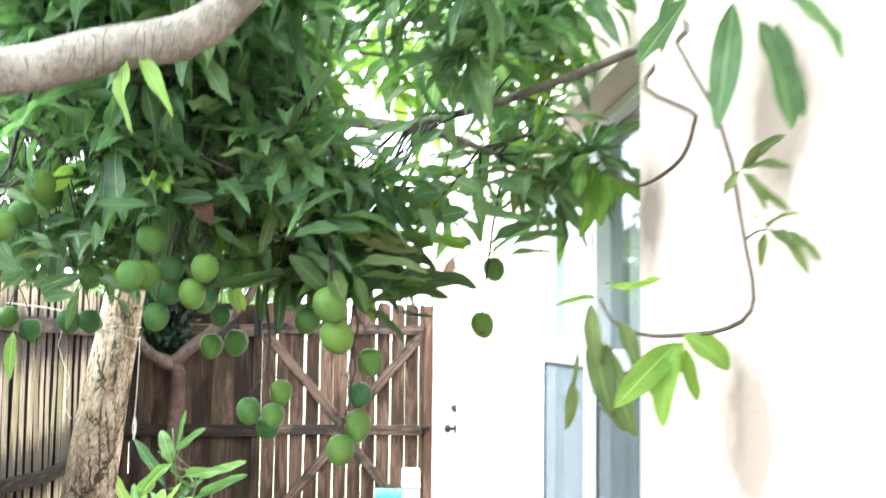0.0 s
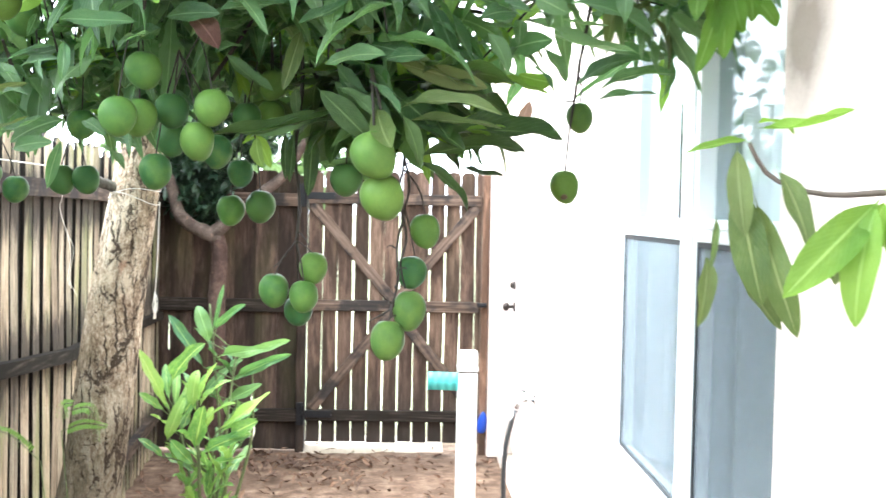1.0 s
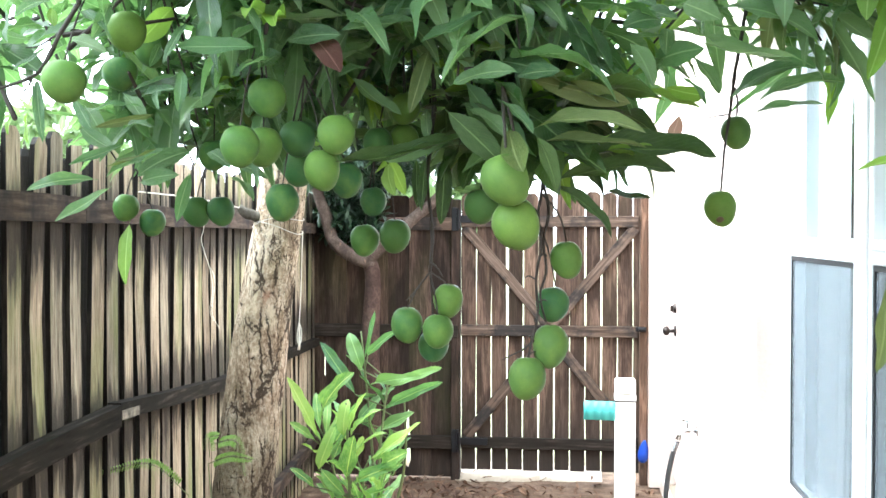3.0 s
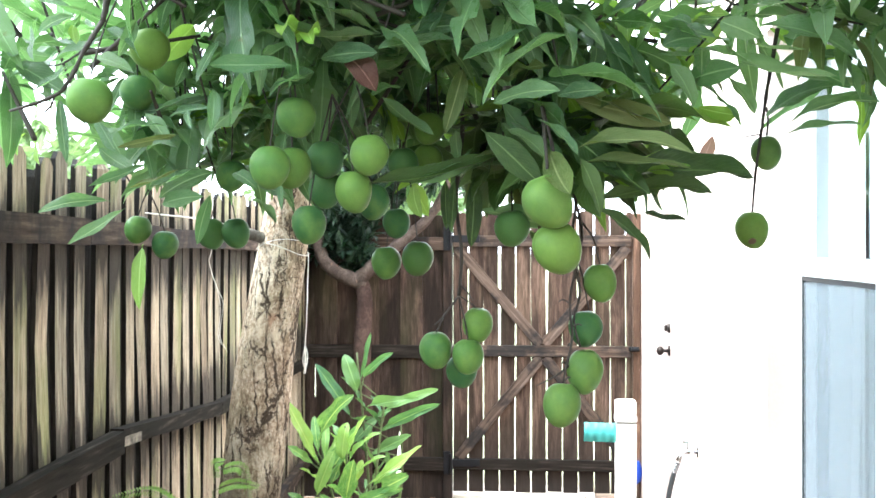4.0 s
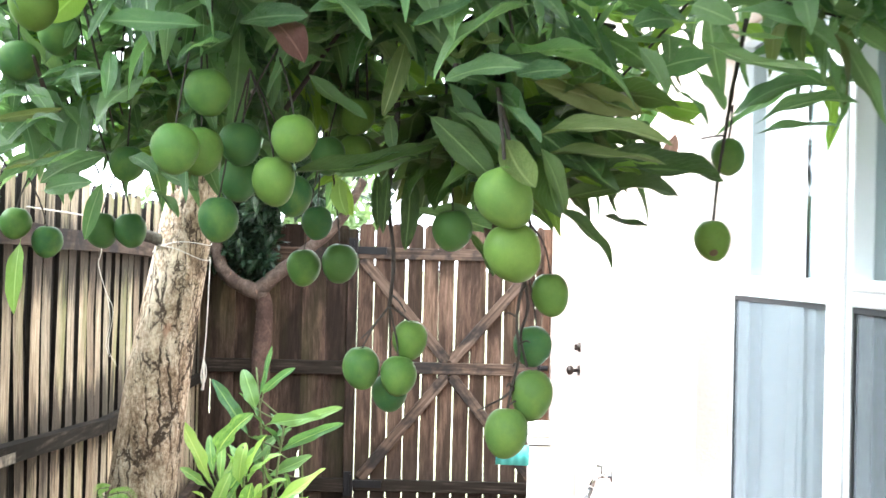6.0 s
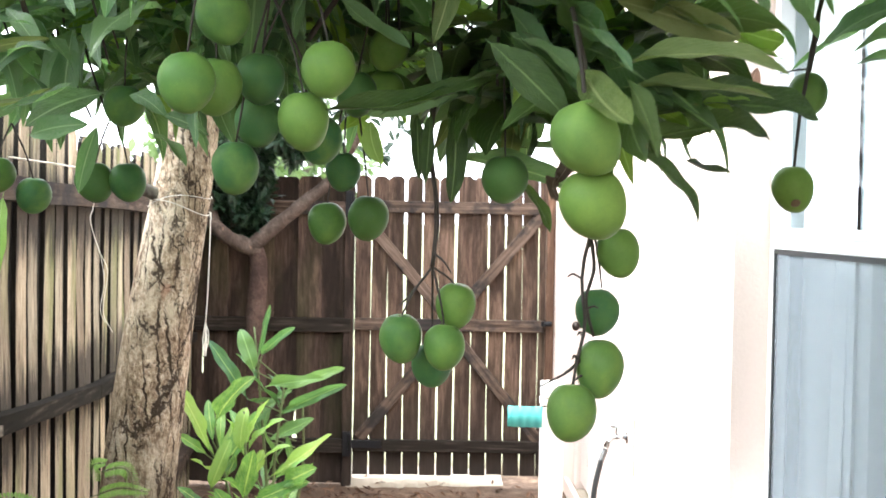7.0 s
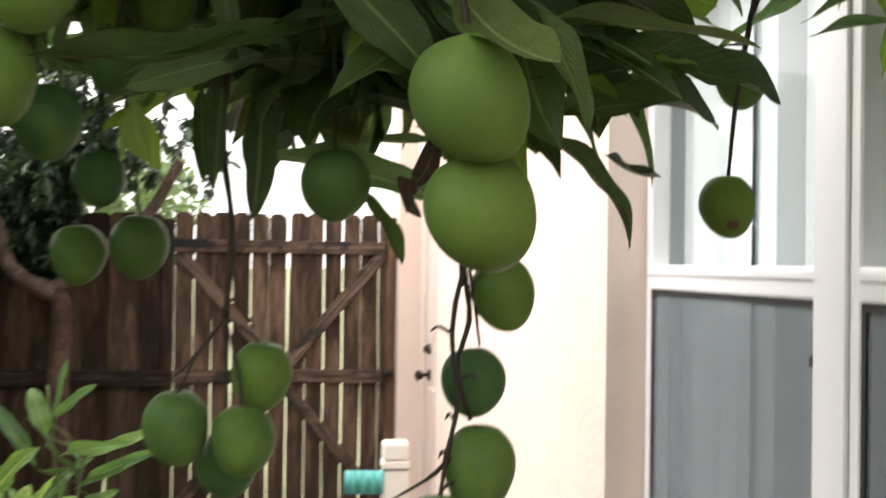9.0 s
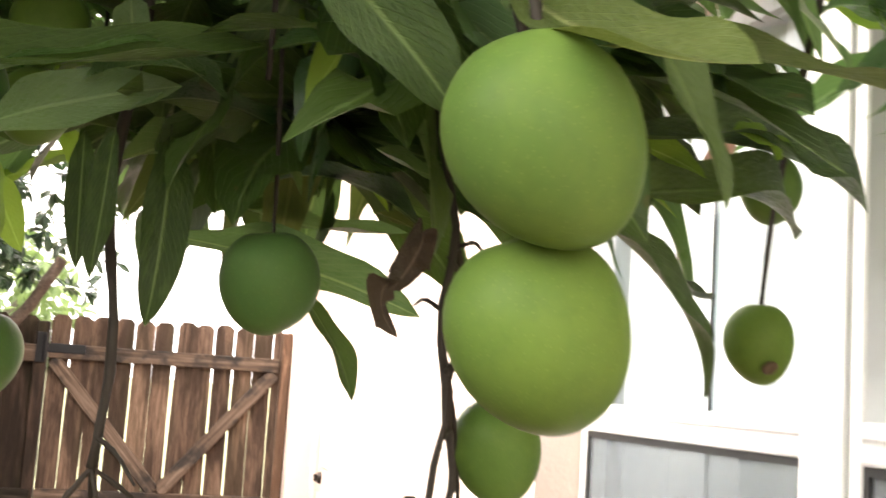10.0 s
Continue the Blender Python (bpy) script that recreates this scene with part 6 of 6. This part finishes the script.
# ---- leafy shoots before the house wall ----
def shoot():
    s = empty("shoot", (0.88, 2.1, 2.31))
    base = s.matrix_world.inverted()
    tagged(s, "thin hanging mango shoots with fresh leaves before the wall", "branch")

    def stem(points, r0, r1):
        ob = tube("stem", points, (r0, r1), M_VINE, s, 26, 7, 0.15)
        ob.matrix_parent_inverse = base

    def leaves(hub, axis, n, kind, size, spread=(0.7, 1.4), sag=0.5):
        for k, m in enumerate(whorl_poses(hub, axis, n, rng, spread, sag, size)):
            put("leaf", kind[k % len(kind)], s, base @ m)
    stem([(0.93, 2.3, 2.32), (0.86, 2.05, 2.2), (0.83, 1.997, 2.162), (0.83, 1.754, 1.969), (0.83, 1.668, 1.8), (0.842, 1.655, 1.71), (0.86, 1.73, 1.668), (0.85, 1.84, 1.645), (0.815, 1.945, 1.638), (0.79, 2.02, 1.636), (0.765, 2.08, 1.645), (0.735, 2.11, 1.665), (0.715, 2.125, 1.705)], 0.0055, 0.003)
    stem([(0.96, 2.4, 2.29), (0.868, 2.38, 2.18), (0.862, 2.03, 2.05), (0.86, 2.0, 2.02), (0.858, 2.08, 1.966), (0.861, 2.35, 1.957), (0.885, 2.62, 2.0), (0.88, 2.8, 2.06)], 0.006, 0.003)
    for k, row in enumerate((
            (0.798, 1.600, 2.133, 0.760, 1.570, 1.936, 0.046), (0.806, 1.540, 2.086, 0.833, 1.510, 1.924, 0.047),
            (0.836, 1.540, 2.087, 0.851, 1.510, 1.941, 0.035), (0.815, 1.500, 2.107, 0.893, 1.470, 2.005, 0.046),
            (0.779, 1.750, 2.179, 0.700, 1.720, 2.055, 0.038), (0.758, 1.780, 2.197, 0.731, 1.750, 2.086, 0.030),
    )):
        set_leaf(row, k, M_MIDLEAF if k in (3, 4) else M_LEAF, s, base, 0.3, 1.05)
    # two small rosettes on the long shoot
    for hub, tips in (
            ((0.835, 1.69, 1.888), ((0.880, 1.63, 1.930), (0.885, 1.63, 1.881), (0.882, 1.63, 1.819), (0.850, 1.63, 1.821), (0.798, 1.63, 1.842), (0.841, 1.63, 1.913))),
            ((0.85, 1.62, 1.791), ((0.887, 1.53, 1.742), (0.875, 1.54, 1.718), (0.808, 1.55, 1.734), (0.872, 1.55, 1.802), (0.814, 1.55, 1.796), (0.858, 1.55, 1.766)))):
        for k, tip in enumerate(tips):
            set_leaf((*hub, *tip, 0.017), k, M_OLDLEAF, s, base, 0.5, 1.1)
    stem([(0.831, 1.7, 1.87), (0.833, 1.695, 1.88), (0.835, 1.69, 1.888)], 0.002, 0.0015)
    stem([(0.833, 1.66, 1.78), (0.842, 1.64, 1.79), (0.85, 1.62, 1.791)], 0.002, 0.0015)
    for k, (material, row) in enumerate((
            (M_OLDLEAF, (0.698, 2.119, 1.659, 0.726, 2.095, 1.499, 0.057)), (M_OLDLEAF, (0.697, 2.119, 1.701, 0.696, 2.095, 1.587, 0.039)),
            (M_OLDLEAF, (0.705, 2.119, 1.551, 0.747, 2.095, 1.459, 0.038)), (M_OLDLEAF, (0.672, 2.119, 1.609, 0.659, 2.095, 1.541, 0.011)),
            (M_OLDLEAF, (0.660, 2.119, 1.560, 0.655, 2.095, 1.464, 0.033)), (M_LITLEAF, (0.715, 2.119, 1.710, 0.626, 2.095, 1.689, 0.018)),
            (M_OLDLEAF, (0.724, 2.119, 1.632, 0.760, 2.078, 1.458, 0.048)), (M_LITLEAF, (0.719, 2.103, 1.724, 0.772, 1.939, 1.732, 0.021)),
            (M_LITLEAF, (0.721, 2.119, 1.731, 0.747, 2.054, 1.713, 0.020)), (M_OLDLEAF, (0.731, 2.062, 1.673, 0.768, 2.004, 1.571, 0.041)),
            (M_OLDLEAF, (0.764, 1.996, 1.596, 0.774, 1.963, 1.530, 0.026)),
    )):
        set_leaf(row, k, material, s, base, 0.5, 0.95)
    for k, (material, row) in enumerate((
            (M_LITLEAF, (0.814, 1.930, 1.632, 0.696, 1.900, 1.522, 0.048)), (M_LITLEAF, (0.806, 1.920, 1.627, 0.763, 1.890, 1.492, 0.042)),
            (M_LITLEAF, (0.820, 1.920, 1.622, 0.818, 1.890, 1.533, 0.032)), (M_LITLEAF, (0.805, 1.900, 1.641, 0.866, 1.860, 1.581, 0.054)),
            (M_LITLEAF, (0.819, 1.930, 1.632, 0.788, 1.900, 1.546, 0.034)),
    )):
        set_leaf(row, k, material, s, base, 0.5, 1.15)
    for k, (material, row) in enumerate((
            (M_LITLEAF, (0.866, 2.80, 2.065, 0.807, 2.77, 1.888, 0.037)), (M_LITLEAF, (0.871, 2.80, 2.048, 0.849, 2.77, 1.915, 0.041)),
            (M_YOUNG, (0.823, 2.80, 2.081, 0.790, 2.77, 1.986, 0.037)), (M_LITLEAF, (0.884, 2.80, 2.048, 0.890, 2.77, 1.962, 0.041)),
            (M_LITLEAF, (0.910, 2.80, 2.048, 0.924, 2.77, 1.985, 0.036)), (M_LITLEAF, (0.915, 2.80, 2.041, 0.955, 2.77, 1.975, 0.042)),
            (M_YOUNG, (0.840, 2.80, 2.098, 0.789, 2.77, 2.046, 0.037)), (M_LITLEAF, (0.849, 2.80, 2.073, 0.825, 2.77, 1.970, 0.039)),
    )):
        set_leaf(row, k, material, s, base, 0.5, 1.15)
    leaves((-0.06, 1.6, 2.03), (0.2, -0.2, -0.8), 2, LEAF_YOUNG, (0.6, 0.8), (0.2, 0.6), 0.3)

shoot()
for pts, rad in BOUGHS[7:]:
    tube("limb", pts, rad, M_LIMB, mango_tree, 30, 14, 0.1)

# ---- small forked tree in the fence corner ----
def corner_tree():
    t = empty("small_tree", (-1.05, 7.75, 0))
    tagged(t, "small forked tree with reddish bark and dark leaves", "tree")
    tube("trunk", [(0.1, 0.02, -0.05), (0.115, 0, 0.5), (0.105, 0, 1.0), (0.12, 0, 1.32), (0.085, 0, 1.44)], (0.062, 0.046), M_REDBARK, t, 20, 12, 0.12)
    tube("limb", [(0.12, 0, 1.41), (0.06, -0.02, 1.43), (-0.06, -0.03, 1.485), (-0.14, -0.03, 1.57), (-0.178, -0.03, 1.707), (-0.23, -0.03, 1.86), (-0.3, -0.1, 2.2)], (0.05, 0.03), M_FORK, t, 26, 12, 0.22)
    tube("limb", [(0.06, 0.01, 1.41), (0.11, -0.02, 1.46), (0.222, -0.03, 1.555), (0.376, -0.03, 1.689), (0.545, -0.04, 1.84), (0.7, -0.1, 2.1)], (0.05, 0.026), M_FORK, t, 26, 12, 0.22)
    kinds = [leaf_data(0.09, 0.034, d, 0.3, 0.05, 300 + i, 6) for i, d in enumerate((0.2, 0.5, 0.0, 0.8))]
    r = np.random.default_rng(5)
    poses = []
    for k in range(420):
        if k < 330:
            p = (r.normal(0.06, 0.17), r.normal(0.1, 0.07), r.normal(1.85, 0.2))
        else:
            p = (r.uniform(-0.3, 0.95), r.normal(-0.1, 0.2), r.uniform(1.95, 2.7))
        if p[2] < 1.5 + 0.2 * abs(p[0]) or (p[0] > 0.15 and p[2] < 1.95):
            continue
        poses += whorl_poses(p, (r.normal(), r.normal(), r.normal()), 12, r, (0.3, 1.5), 0.2, (0.7, 1.2))
    for k in range(150):
        x = r.uniform(-0.3, 0.5)
        p = (x, r.normal(-0.12, 0.15), r.uniform(1.85 + 0.3 * abs(x), 2.65))
        poses += whorl_poses(p, (r.normal(), r.normal(), r.normal()), 12, r, (0.3, 1.5), 0.2, (0.7, 1.2))
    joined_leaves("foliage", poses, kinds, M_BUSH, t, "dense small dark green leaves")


corner_tree()


# ---- broad-leaved shrubs: leaves as base, tip and width ----
LOW_SHRUB = [
    (-0.74, 5.35, 0.75, -0.85, 5.25, 1.00, 0.052), (-0.73, 5.35, 0.83, -0.58, 5.28, 1.03, 0.061),
    (-0.74, 5.35, 0.62, -0.60, 5.39, 0.90, 0.078), (-0.63, 5.35, 0.75, -0.59, 5.35, 0.90, 0.057),
    (-0.62, 5.35, 0.58, -0.56, 5.25, 0.77, 0.068), (-0.62, 5.35, 0.51, -0.72, 5.32, 0.61, 0.052),
    (-0.61, 5.35, 0.55, -0.39, 5.33, 0.65, 0.048), (-0.53, 5.35, 0.66, -0.31, 5.26, 0.85, 0.052),
    (-0.51, 5.35, 0.65, -0.39, 5.38, 0.72, 0.039), (-0.49, 5.35, 0.63, -0.35, 5.25, 0.71, 0.061),
    (-0.75, 5.35, 0.74, -0.85, 5.31, 0.81, 0.039), (-0.75, 5.35, 0.54, -0.85, 5.33, 0.62, 0.035),
    (-0.61, 5.35, 0.51, -0.41, 5.32, 0.57, 0.035), (-0.74, 5.35, 0.61, -0.65, 5.35, 0.78, 0.052),
]
LOW_SHRUB_INNER = [
    (-0.58, 5.35, 0.66, -0.55, 5.38, 0.75, 0.035), (-0.73, 5.35, 0.78, -0.77, 5.42, 0.92, 0.035),
]
TALL_SHRUB = [
    (-0.74, 6.20, 0.80, -0.91, 6.14, 1.05, 0.062), (-0.71, 6.20, 0.92, -0.78, 6.21, 1.10, 0.070),
    (-0.70, 6.20, 0.97, -0.66, 6.22, 1.21, 0.019), (-0.69, 6.20, 0.99, -0.53, 6.14, 1.11, 0.036),
    (-0.70, 6.20, 0.85, -0.41, 6.08, 0.91, 0.041), (-0.59, 6.20, 0.84, -0.34, 6.28, 0.94, 0.041),
    (-0.62, 6.20, 0.73, -0.32, 6.14, 0.88, 0.046), (-0.66, 6.20, 0.62, -0.46, 6.14, 0.75, 0.062),
    (-0.74, 6.20, 0.67, -0.62, 6.26, 0.77, 0.043), (-0.63, 6.20, 0.80, -0.55, 6.20, 0.84, 0.033),
    (-0.74, 6.20, 0.80, -0.64, 6.17, 0.82, 0.023), (-0.67, 6.20, 0.64, -0.71, 6.24, 0.72, 0.041),
]
STRAP = [chord_leaf(840 + i, b, w, 0.72) for i, (b, w) in enumerate(((0.45, 0.07), (0.9, 0.1), (-0.4, 0.08), (1.1, 0.08), (0.3, 0.12)))]
SHRUB_CHORD = [mesh_of("leaf", v, f, M_SHRUB, u) for v, f, u in STRAP]
TALL_CHORD = [mesh_of("leaf", v, f, M_SHRUB_DARK, u) for v, f, u in STRAP]


def shrub(foot, rows, stems, fill, seed, label, kinds):
    """Stems with the leaves named in rows, and smaller ones low down between them."""
    r = np.random.default_rng(seed)
    s = empty("shrub", foot)
    base = s.matrix_world.inverted()
    tagged(s, label, "shrub", "shrubs by the fence")
    for top in stems:
        mid = tuple((p + q) / 2 + o for p, q, o in zip(foot, top, (r.normal(0, 0.03), r.normal(0, 0.03), 0.03)))
        tube("stem", [(foot[0], foot[1], -0.03), mid, top], (0.01, 0.004), M_STALK, s, 14, 7, 0.15).matrix_parent_inverse = base
    for k, row in enumerate(rows):
        b, t = Vector(row[:3]), Vector(row[3:6])
        y = (t - b).normalized()
        n = Vector((r.normal(0, 0.35), -0.7, 0.5 + r.normal(0, 0.3)))
        x = y.cross(n).normalized()
        m = Matrix.Translation(b) @ Matrix((x, y, x.cross(y))).transposed().to_4x4() @ Matrix.Diagonal((row[6] * 1.15, (t - b).length * 1.05, 0.55 * (t - b).length, 1))
        put("leaf", kinds[k % 5], s, base @ m)
        stem_at = min(stems, key=lambda q: (Vector(q) - b).length)
        near = Vector(foot).lerp(Vector(stem_at), min(0.98, max(0.15, b.z / stem_at[2] - 0.06)))
        tube("leaf_stalk", [tuple(near), tuple(b + y * 0.01)], (0.004, 0.003), M_STALK, s, 5, 6).matrix_parent_inverse = base
    for k in range(fill):
        q = stems[k % len(stems)]
        f = r.uniform(0.25, 0.95)
        b = Vector(foot).lerp(Vector(q), f)
        a = k * 2.4
        way = Vector((math.cos(a), math.sin(a), r.uniform(0.5, 1.8))).normalized()
        x = way.cross(Vector((0, 0, 1))).normalized()
        m = Matrix.Translation(b) @ Matrix((x, way, x.cross(way))).transposed().to_4x4() @ Matrix.Diagonal((0.038, r.uniform(0.14, 0.24), 0.09, 1))
        put("leaf", kinds[k % 5], s, base @ m)


shrub((-0.6, 5.4, 0), LOW_SHRUB + LOW_SHRUB_INNER, ((-0.72, 5.38, 0.78), (-0.62, 5.35, 0.9), (-0.55, 5.35, 0.62), (-0.45, 5.36, 0.62)), 44, 1, "lush shrub with long light green leaves on the dirt", SHRUB_CHORD)
shrub((-0.63, 6.25, 0), TALL_SHRUB, ((-0.72, 6.22, 1.12), (-0.58, 6.2, 0.9), (-0.5, 6.2, 0.8)), 12, 2, "tall shrub with arching narrow green leaves", TALL_CHORD)


# ---- post, tag, hose and small things ----
def marker_post():
    p = empty("marker_post", (0.553, 5.86, 0))
    tagged(p, "cream square vinyl post standing in the dirt", "post")
    part("shaft", box((-0.045, -0.045, -0.05), (0.045, 0.045, 0.855), 0.006, 2), M_POST, p)
    part("collar", box((-0.048, -0.048, 0.858), (0.048, 0.048, 0.885), 0.005, 2), M_POST, p)
    bm = box((-0.046, -0.046, 0.888), (0.046, 0.046, 0.952), 0.012, 3)
    part("cap", bm, M_POST, p)
    part("tie", box((-0.0475, -0.0475, 0.8555), (0.0475, 0.0475, 0.8575)), M_IRON, p)


marker_post()


def tag_sign():
    verts, faces = [], []
    n = 14
    for i in range(n + 1):
        x = -0.14 + 0.14 * i / n
        d = 0.004 * math.sin(i * 1.8)
        for y in (-0.0015, 0.0015):
            for z in (-0.042, 0.042):
                verts.append((x, d + y, z))
    for i in range(n):
        a, b = 4 * i, 4 * i + 4
        faces += [(a, b, b + 1, a + 1), (a + 2, a + 3, b + 3, b + 2), (a + 1, b + 1, b + 3, a + 3), (a, a + 2, b + 2, b)]
    faces += [(0, 1, 3, 2), (4 * n, 4 * n + 2, 4 * n + 3, 4 * n + 1)]
    ob = put("tag", mesh_of("tag", verts, faces, M_TEAL), None, pose(0.508, 5.812, 0.813, 0, 1, 0))
    tagged(ob, "teal ribbed plastic tag tied to the post", "tag")


tag_sign()


def hose_tap():
    t = empty("garden_tap", (0.9, 6.0, 0.7))
    tagged(t, "old chrome garden tap on the house wall with grey hose", "tap")
    bm = bmesh.new()
    cyl_into(bm, (-0.004, 0, 0), (-0.014, 0, 0), 0.03, 0.026, 18)
    cyl_into(bm, (-0.01, 0, 0), (-0.075, 0, 0.0), 0.011)
    cyl_into(bm, (-0.07, 0, 0.004), (-0.098, 0, -0.045), 0.012, 0.015)
    part("spout", bm, M_CHROME, t, "dull chrome spout", True)
    bm = bmesh.new()
    cyl_into(bm, (-0.055, 0, 0.0), (-0.055, 0, 0.045), 0.006)
    cyl_into(bm, (-0.055, 0, 0.042), (-0.055, 0, 0.05), 0.026, 0.024, 10)
    part("tap_handle", bm, M_CHROME, t)
    pts = [(-0.1, 0, -0.05), (-0.125, -0.01, -0.12), (-0.15, -0.02, -0.25), (-0.155, -0.03, -0.45), (-0.14, -0.05, -0.62), (-0.06, -0.2, -0.682), (-0.03, -0.7, -0.686), (-0.03, -1.4, -0.685)]
    hose = tube("hose", pts, (0.012, 0.012), M_HOSE, t, 60, 10)
    line = spline(pts, 200)
    for k in range(4, 22, 3):
        v, f = tube_data(line[k:k + 2], (0.0155, 0.0155), 10)
        put("hose_ring", mesh_of("hose_ring", v, f, M_CHROME), hose)


hose_tap()


def wall_plate():
    w = part("wall_plate", box((0.889, 5.88, 0.56), (0.899, 6.07, 0.8), 0.003), M_WALL)
    tagged(w, "peach painted access plate on the house wall", "plate")


wall_plate()


def blue_scoop():
    bm = bmesh.new()
    bmesh.ops.create_uvsphere(bm, u_segments=14, v_segments=10, radius=1.0)
    for v in bm.verts:
        v.co = Vector((v.co.x * 0.028 * (1.2 - 0.4 * v.co.z), v.co.y * 0.02, v.co.z * 0.075))
    b = part("blue_bag", bm, M_BLUE, None, smooth=True, m=pose(0.775, 7.955, 0.215, 4, 5, 0))
    tagged(b, "small blue plastic bag hung on the gate post", "bag")


blue_scoop()


def fern(foot, fronds, wide):
    """A seedling: a thin stem with feathery fronds; each frond by its start, middle and end."""
    f = empty("fern", foot)
    base = f.matrix_world.inverted()
    tagged(f, "small light green seedling with feathery fronds", "fern", "seedlings by the trunk")
    leaflet = leaf_data(0.024, wide, 0.3, 0.1, 0.02, 900, 6)
    first = Vector(fronds[0][0])
    foot_v = Vector((foot[0], foot[1], -0.02))
    tube("stem", [tuple(foot_v), tuple(foot_v.lerp(first, 0.6) + Vector((0.02, 0, 0))), tuple(first)], (0.0035, 0.0016), M_STALK, f, 12, 6).matrix_parent_inverse = base
    for a, c, b in fronds:
        line = spline([a, c, b], 36)
        tube("rib", [a, c, b], (0.0014, 0.0008), M_STALK, f, 16, 5).matrix_parent_inverse = base
        poses = []
        for i in range(5, 36):
            d = Vector(line[i] - line[i - 1]).normalized()
            sd = d.cross(Vector((0.0, -0.75, 0.66))).normalized()
            for s in (-1, 1):
                poses.append(leaf_pose(line[i], sd * s + d * 0.45, 0, 1.0 - 0.65 * (i / 36) ** 3))
        joined_leaves("frond", poses, [leaflet], M_YOUNG, f).matrix_parent_inverse = base


fern((-0.8, 4.0, 0), (((-0.827, 4.0, 0.829), (-0.94, 3.99, 0.92), (-1.09, 3.98, 0.893)),), 0.01)
fern((-0.76, 4.06, 0), (((-0.785, 4.06, 0.91), (-0.71, 4.03, 0.94), (-0.635, 4.01, 0.937)), ((-0.775, 4.06, 0.97), (-0.69, 4.03, 0.985), (-0.66, 4.01, 0.89)), ((-0.78, 4.06, 0.93), (-0.775, 4.04, 0.99), (-0.74, 4.02, 1.005))), 0.0055)

# ---- litter on the dirt ----
def litter():
    r = np.random.default_rng(21)
    kinds = [leaf_data(0.12, 0.035, d, 0.5, 0.1, 500 + i, 6) for i, d in enumerate((0.9, -0.8, 0.4, 1.4))]
    poses = []
    for k in range(560):
        x, y = r.uniform(-1.15, 0.82), r.uniform(5.2, 8.0)
        if r.random() < 0.5:
            x, y = r.normal(-0.5, 0.4), r.normal(7.55, 0.3)
        a = r.uniform(0, 6.28)
        poses.append(leaf_pose((x, y, 0.012 + r.uniform(0, 0.012)), (math.cos(a), math.sin(a), r.uniform(-0.1, 0.15)), r.uniform(-0.5, 0.5), r.uniform(0.3, 0.9)))
    ob = joined_leaves("leaf_litter", poses, kinds, M_LITTER, None, "scattered dry brown leaves on the dirt")
    tagged(ob, category="leaf litter")


litter()


# ---- beyond the fence ----
def far_tree(place, height, spread, seed):
    t = empty("far_tree", place)
    tagged(t, "pale hazy broadleaf tree beyond the fence", "tree", "trees beyond the fence")
    r = np.random.default_rng(seed)
    tube("trunk", [(0, 0, -0.1), (0.1, 0, height * 0.3), (0, 0.1, height * 0.6)], (0.22, 0.1), M_LIMB, t, 12, 10, 0.1)
    for k in range(5):
        a = k * 1.3
        tube("limb", [(0.05, 0, height * 0.35), (math.cos(a) * spread * 0.4, math.sin(a) * spread * 0.4, height * 0.6), (math.cos(a) * spread * 0.7, math.sin(a) * spread * 0.7, height * 0.8)], (0.09, 0.03), M_LIMB, t, 10, 8, 0.1)
    kinds = [leaf_data(0.3, 0.13, 0.4, 0.2, 0.05, 700 + i, 6) for i in range(3)]
    poses = []
    for k in range(420):
        a, b, q = r.uniform(0, 6.28), r.uniform(-1, 1), r.random() ** 0.4
        p = Vector((math.cos(a) * math.sqrt(1 - b * b) * spread, math.sin(a) * math.sqrt(1 - b * b) * spread, b * height * 0.36)) * q
        p *= 1 + 0.35 * noise.noise((a * 1.5, b * 2.5, seed * 1.0))
        poses += whorl_poses(p + Vector((0, 0, height * 0.66)), (r.normal(), r.normal(), r.normal()), 8, r, (0.3, 1.5), 0.3, (0.7, 1.3))
    joined_leaves("crown", poses, kinds, M_FAR, t, "pale green leaves")


far_tree((-3.4, 24, 0), 4.2, 2.4, 1)
far_tree((-9.5, 20, 0), 4.0, 2.6, 2)
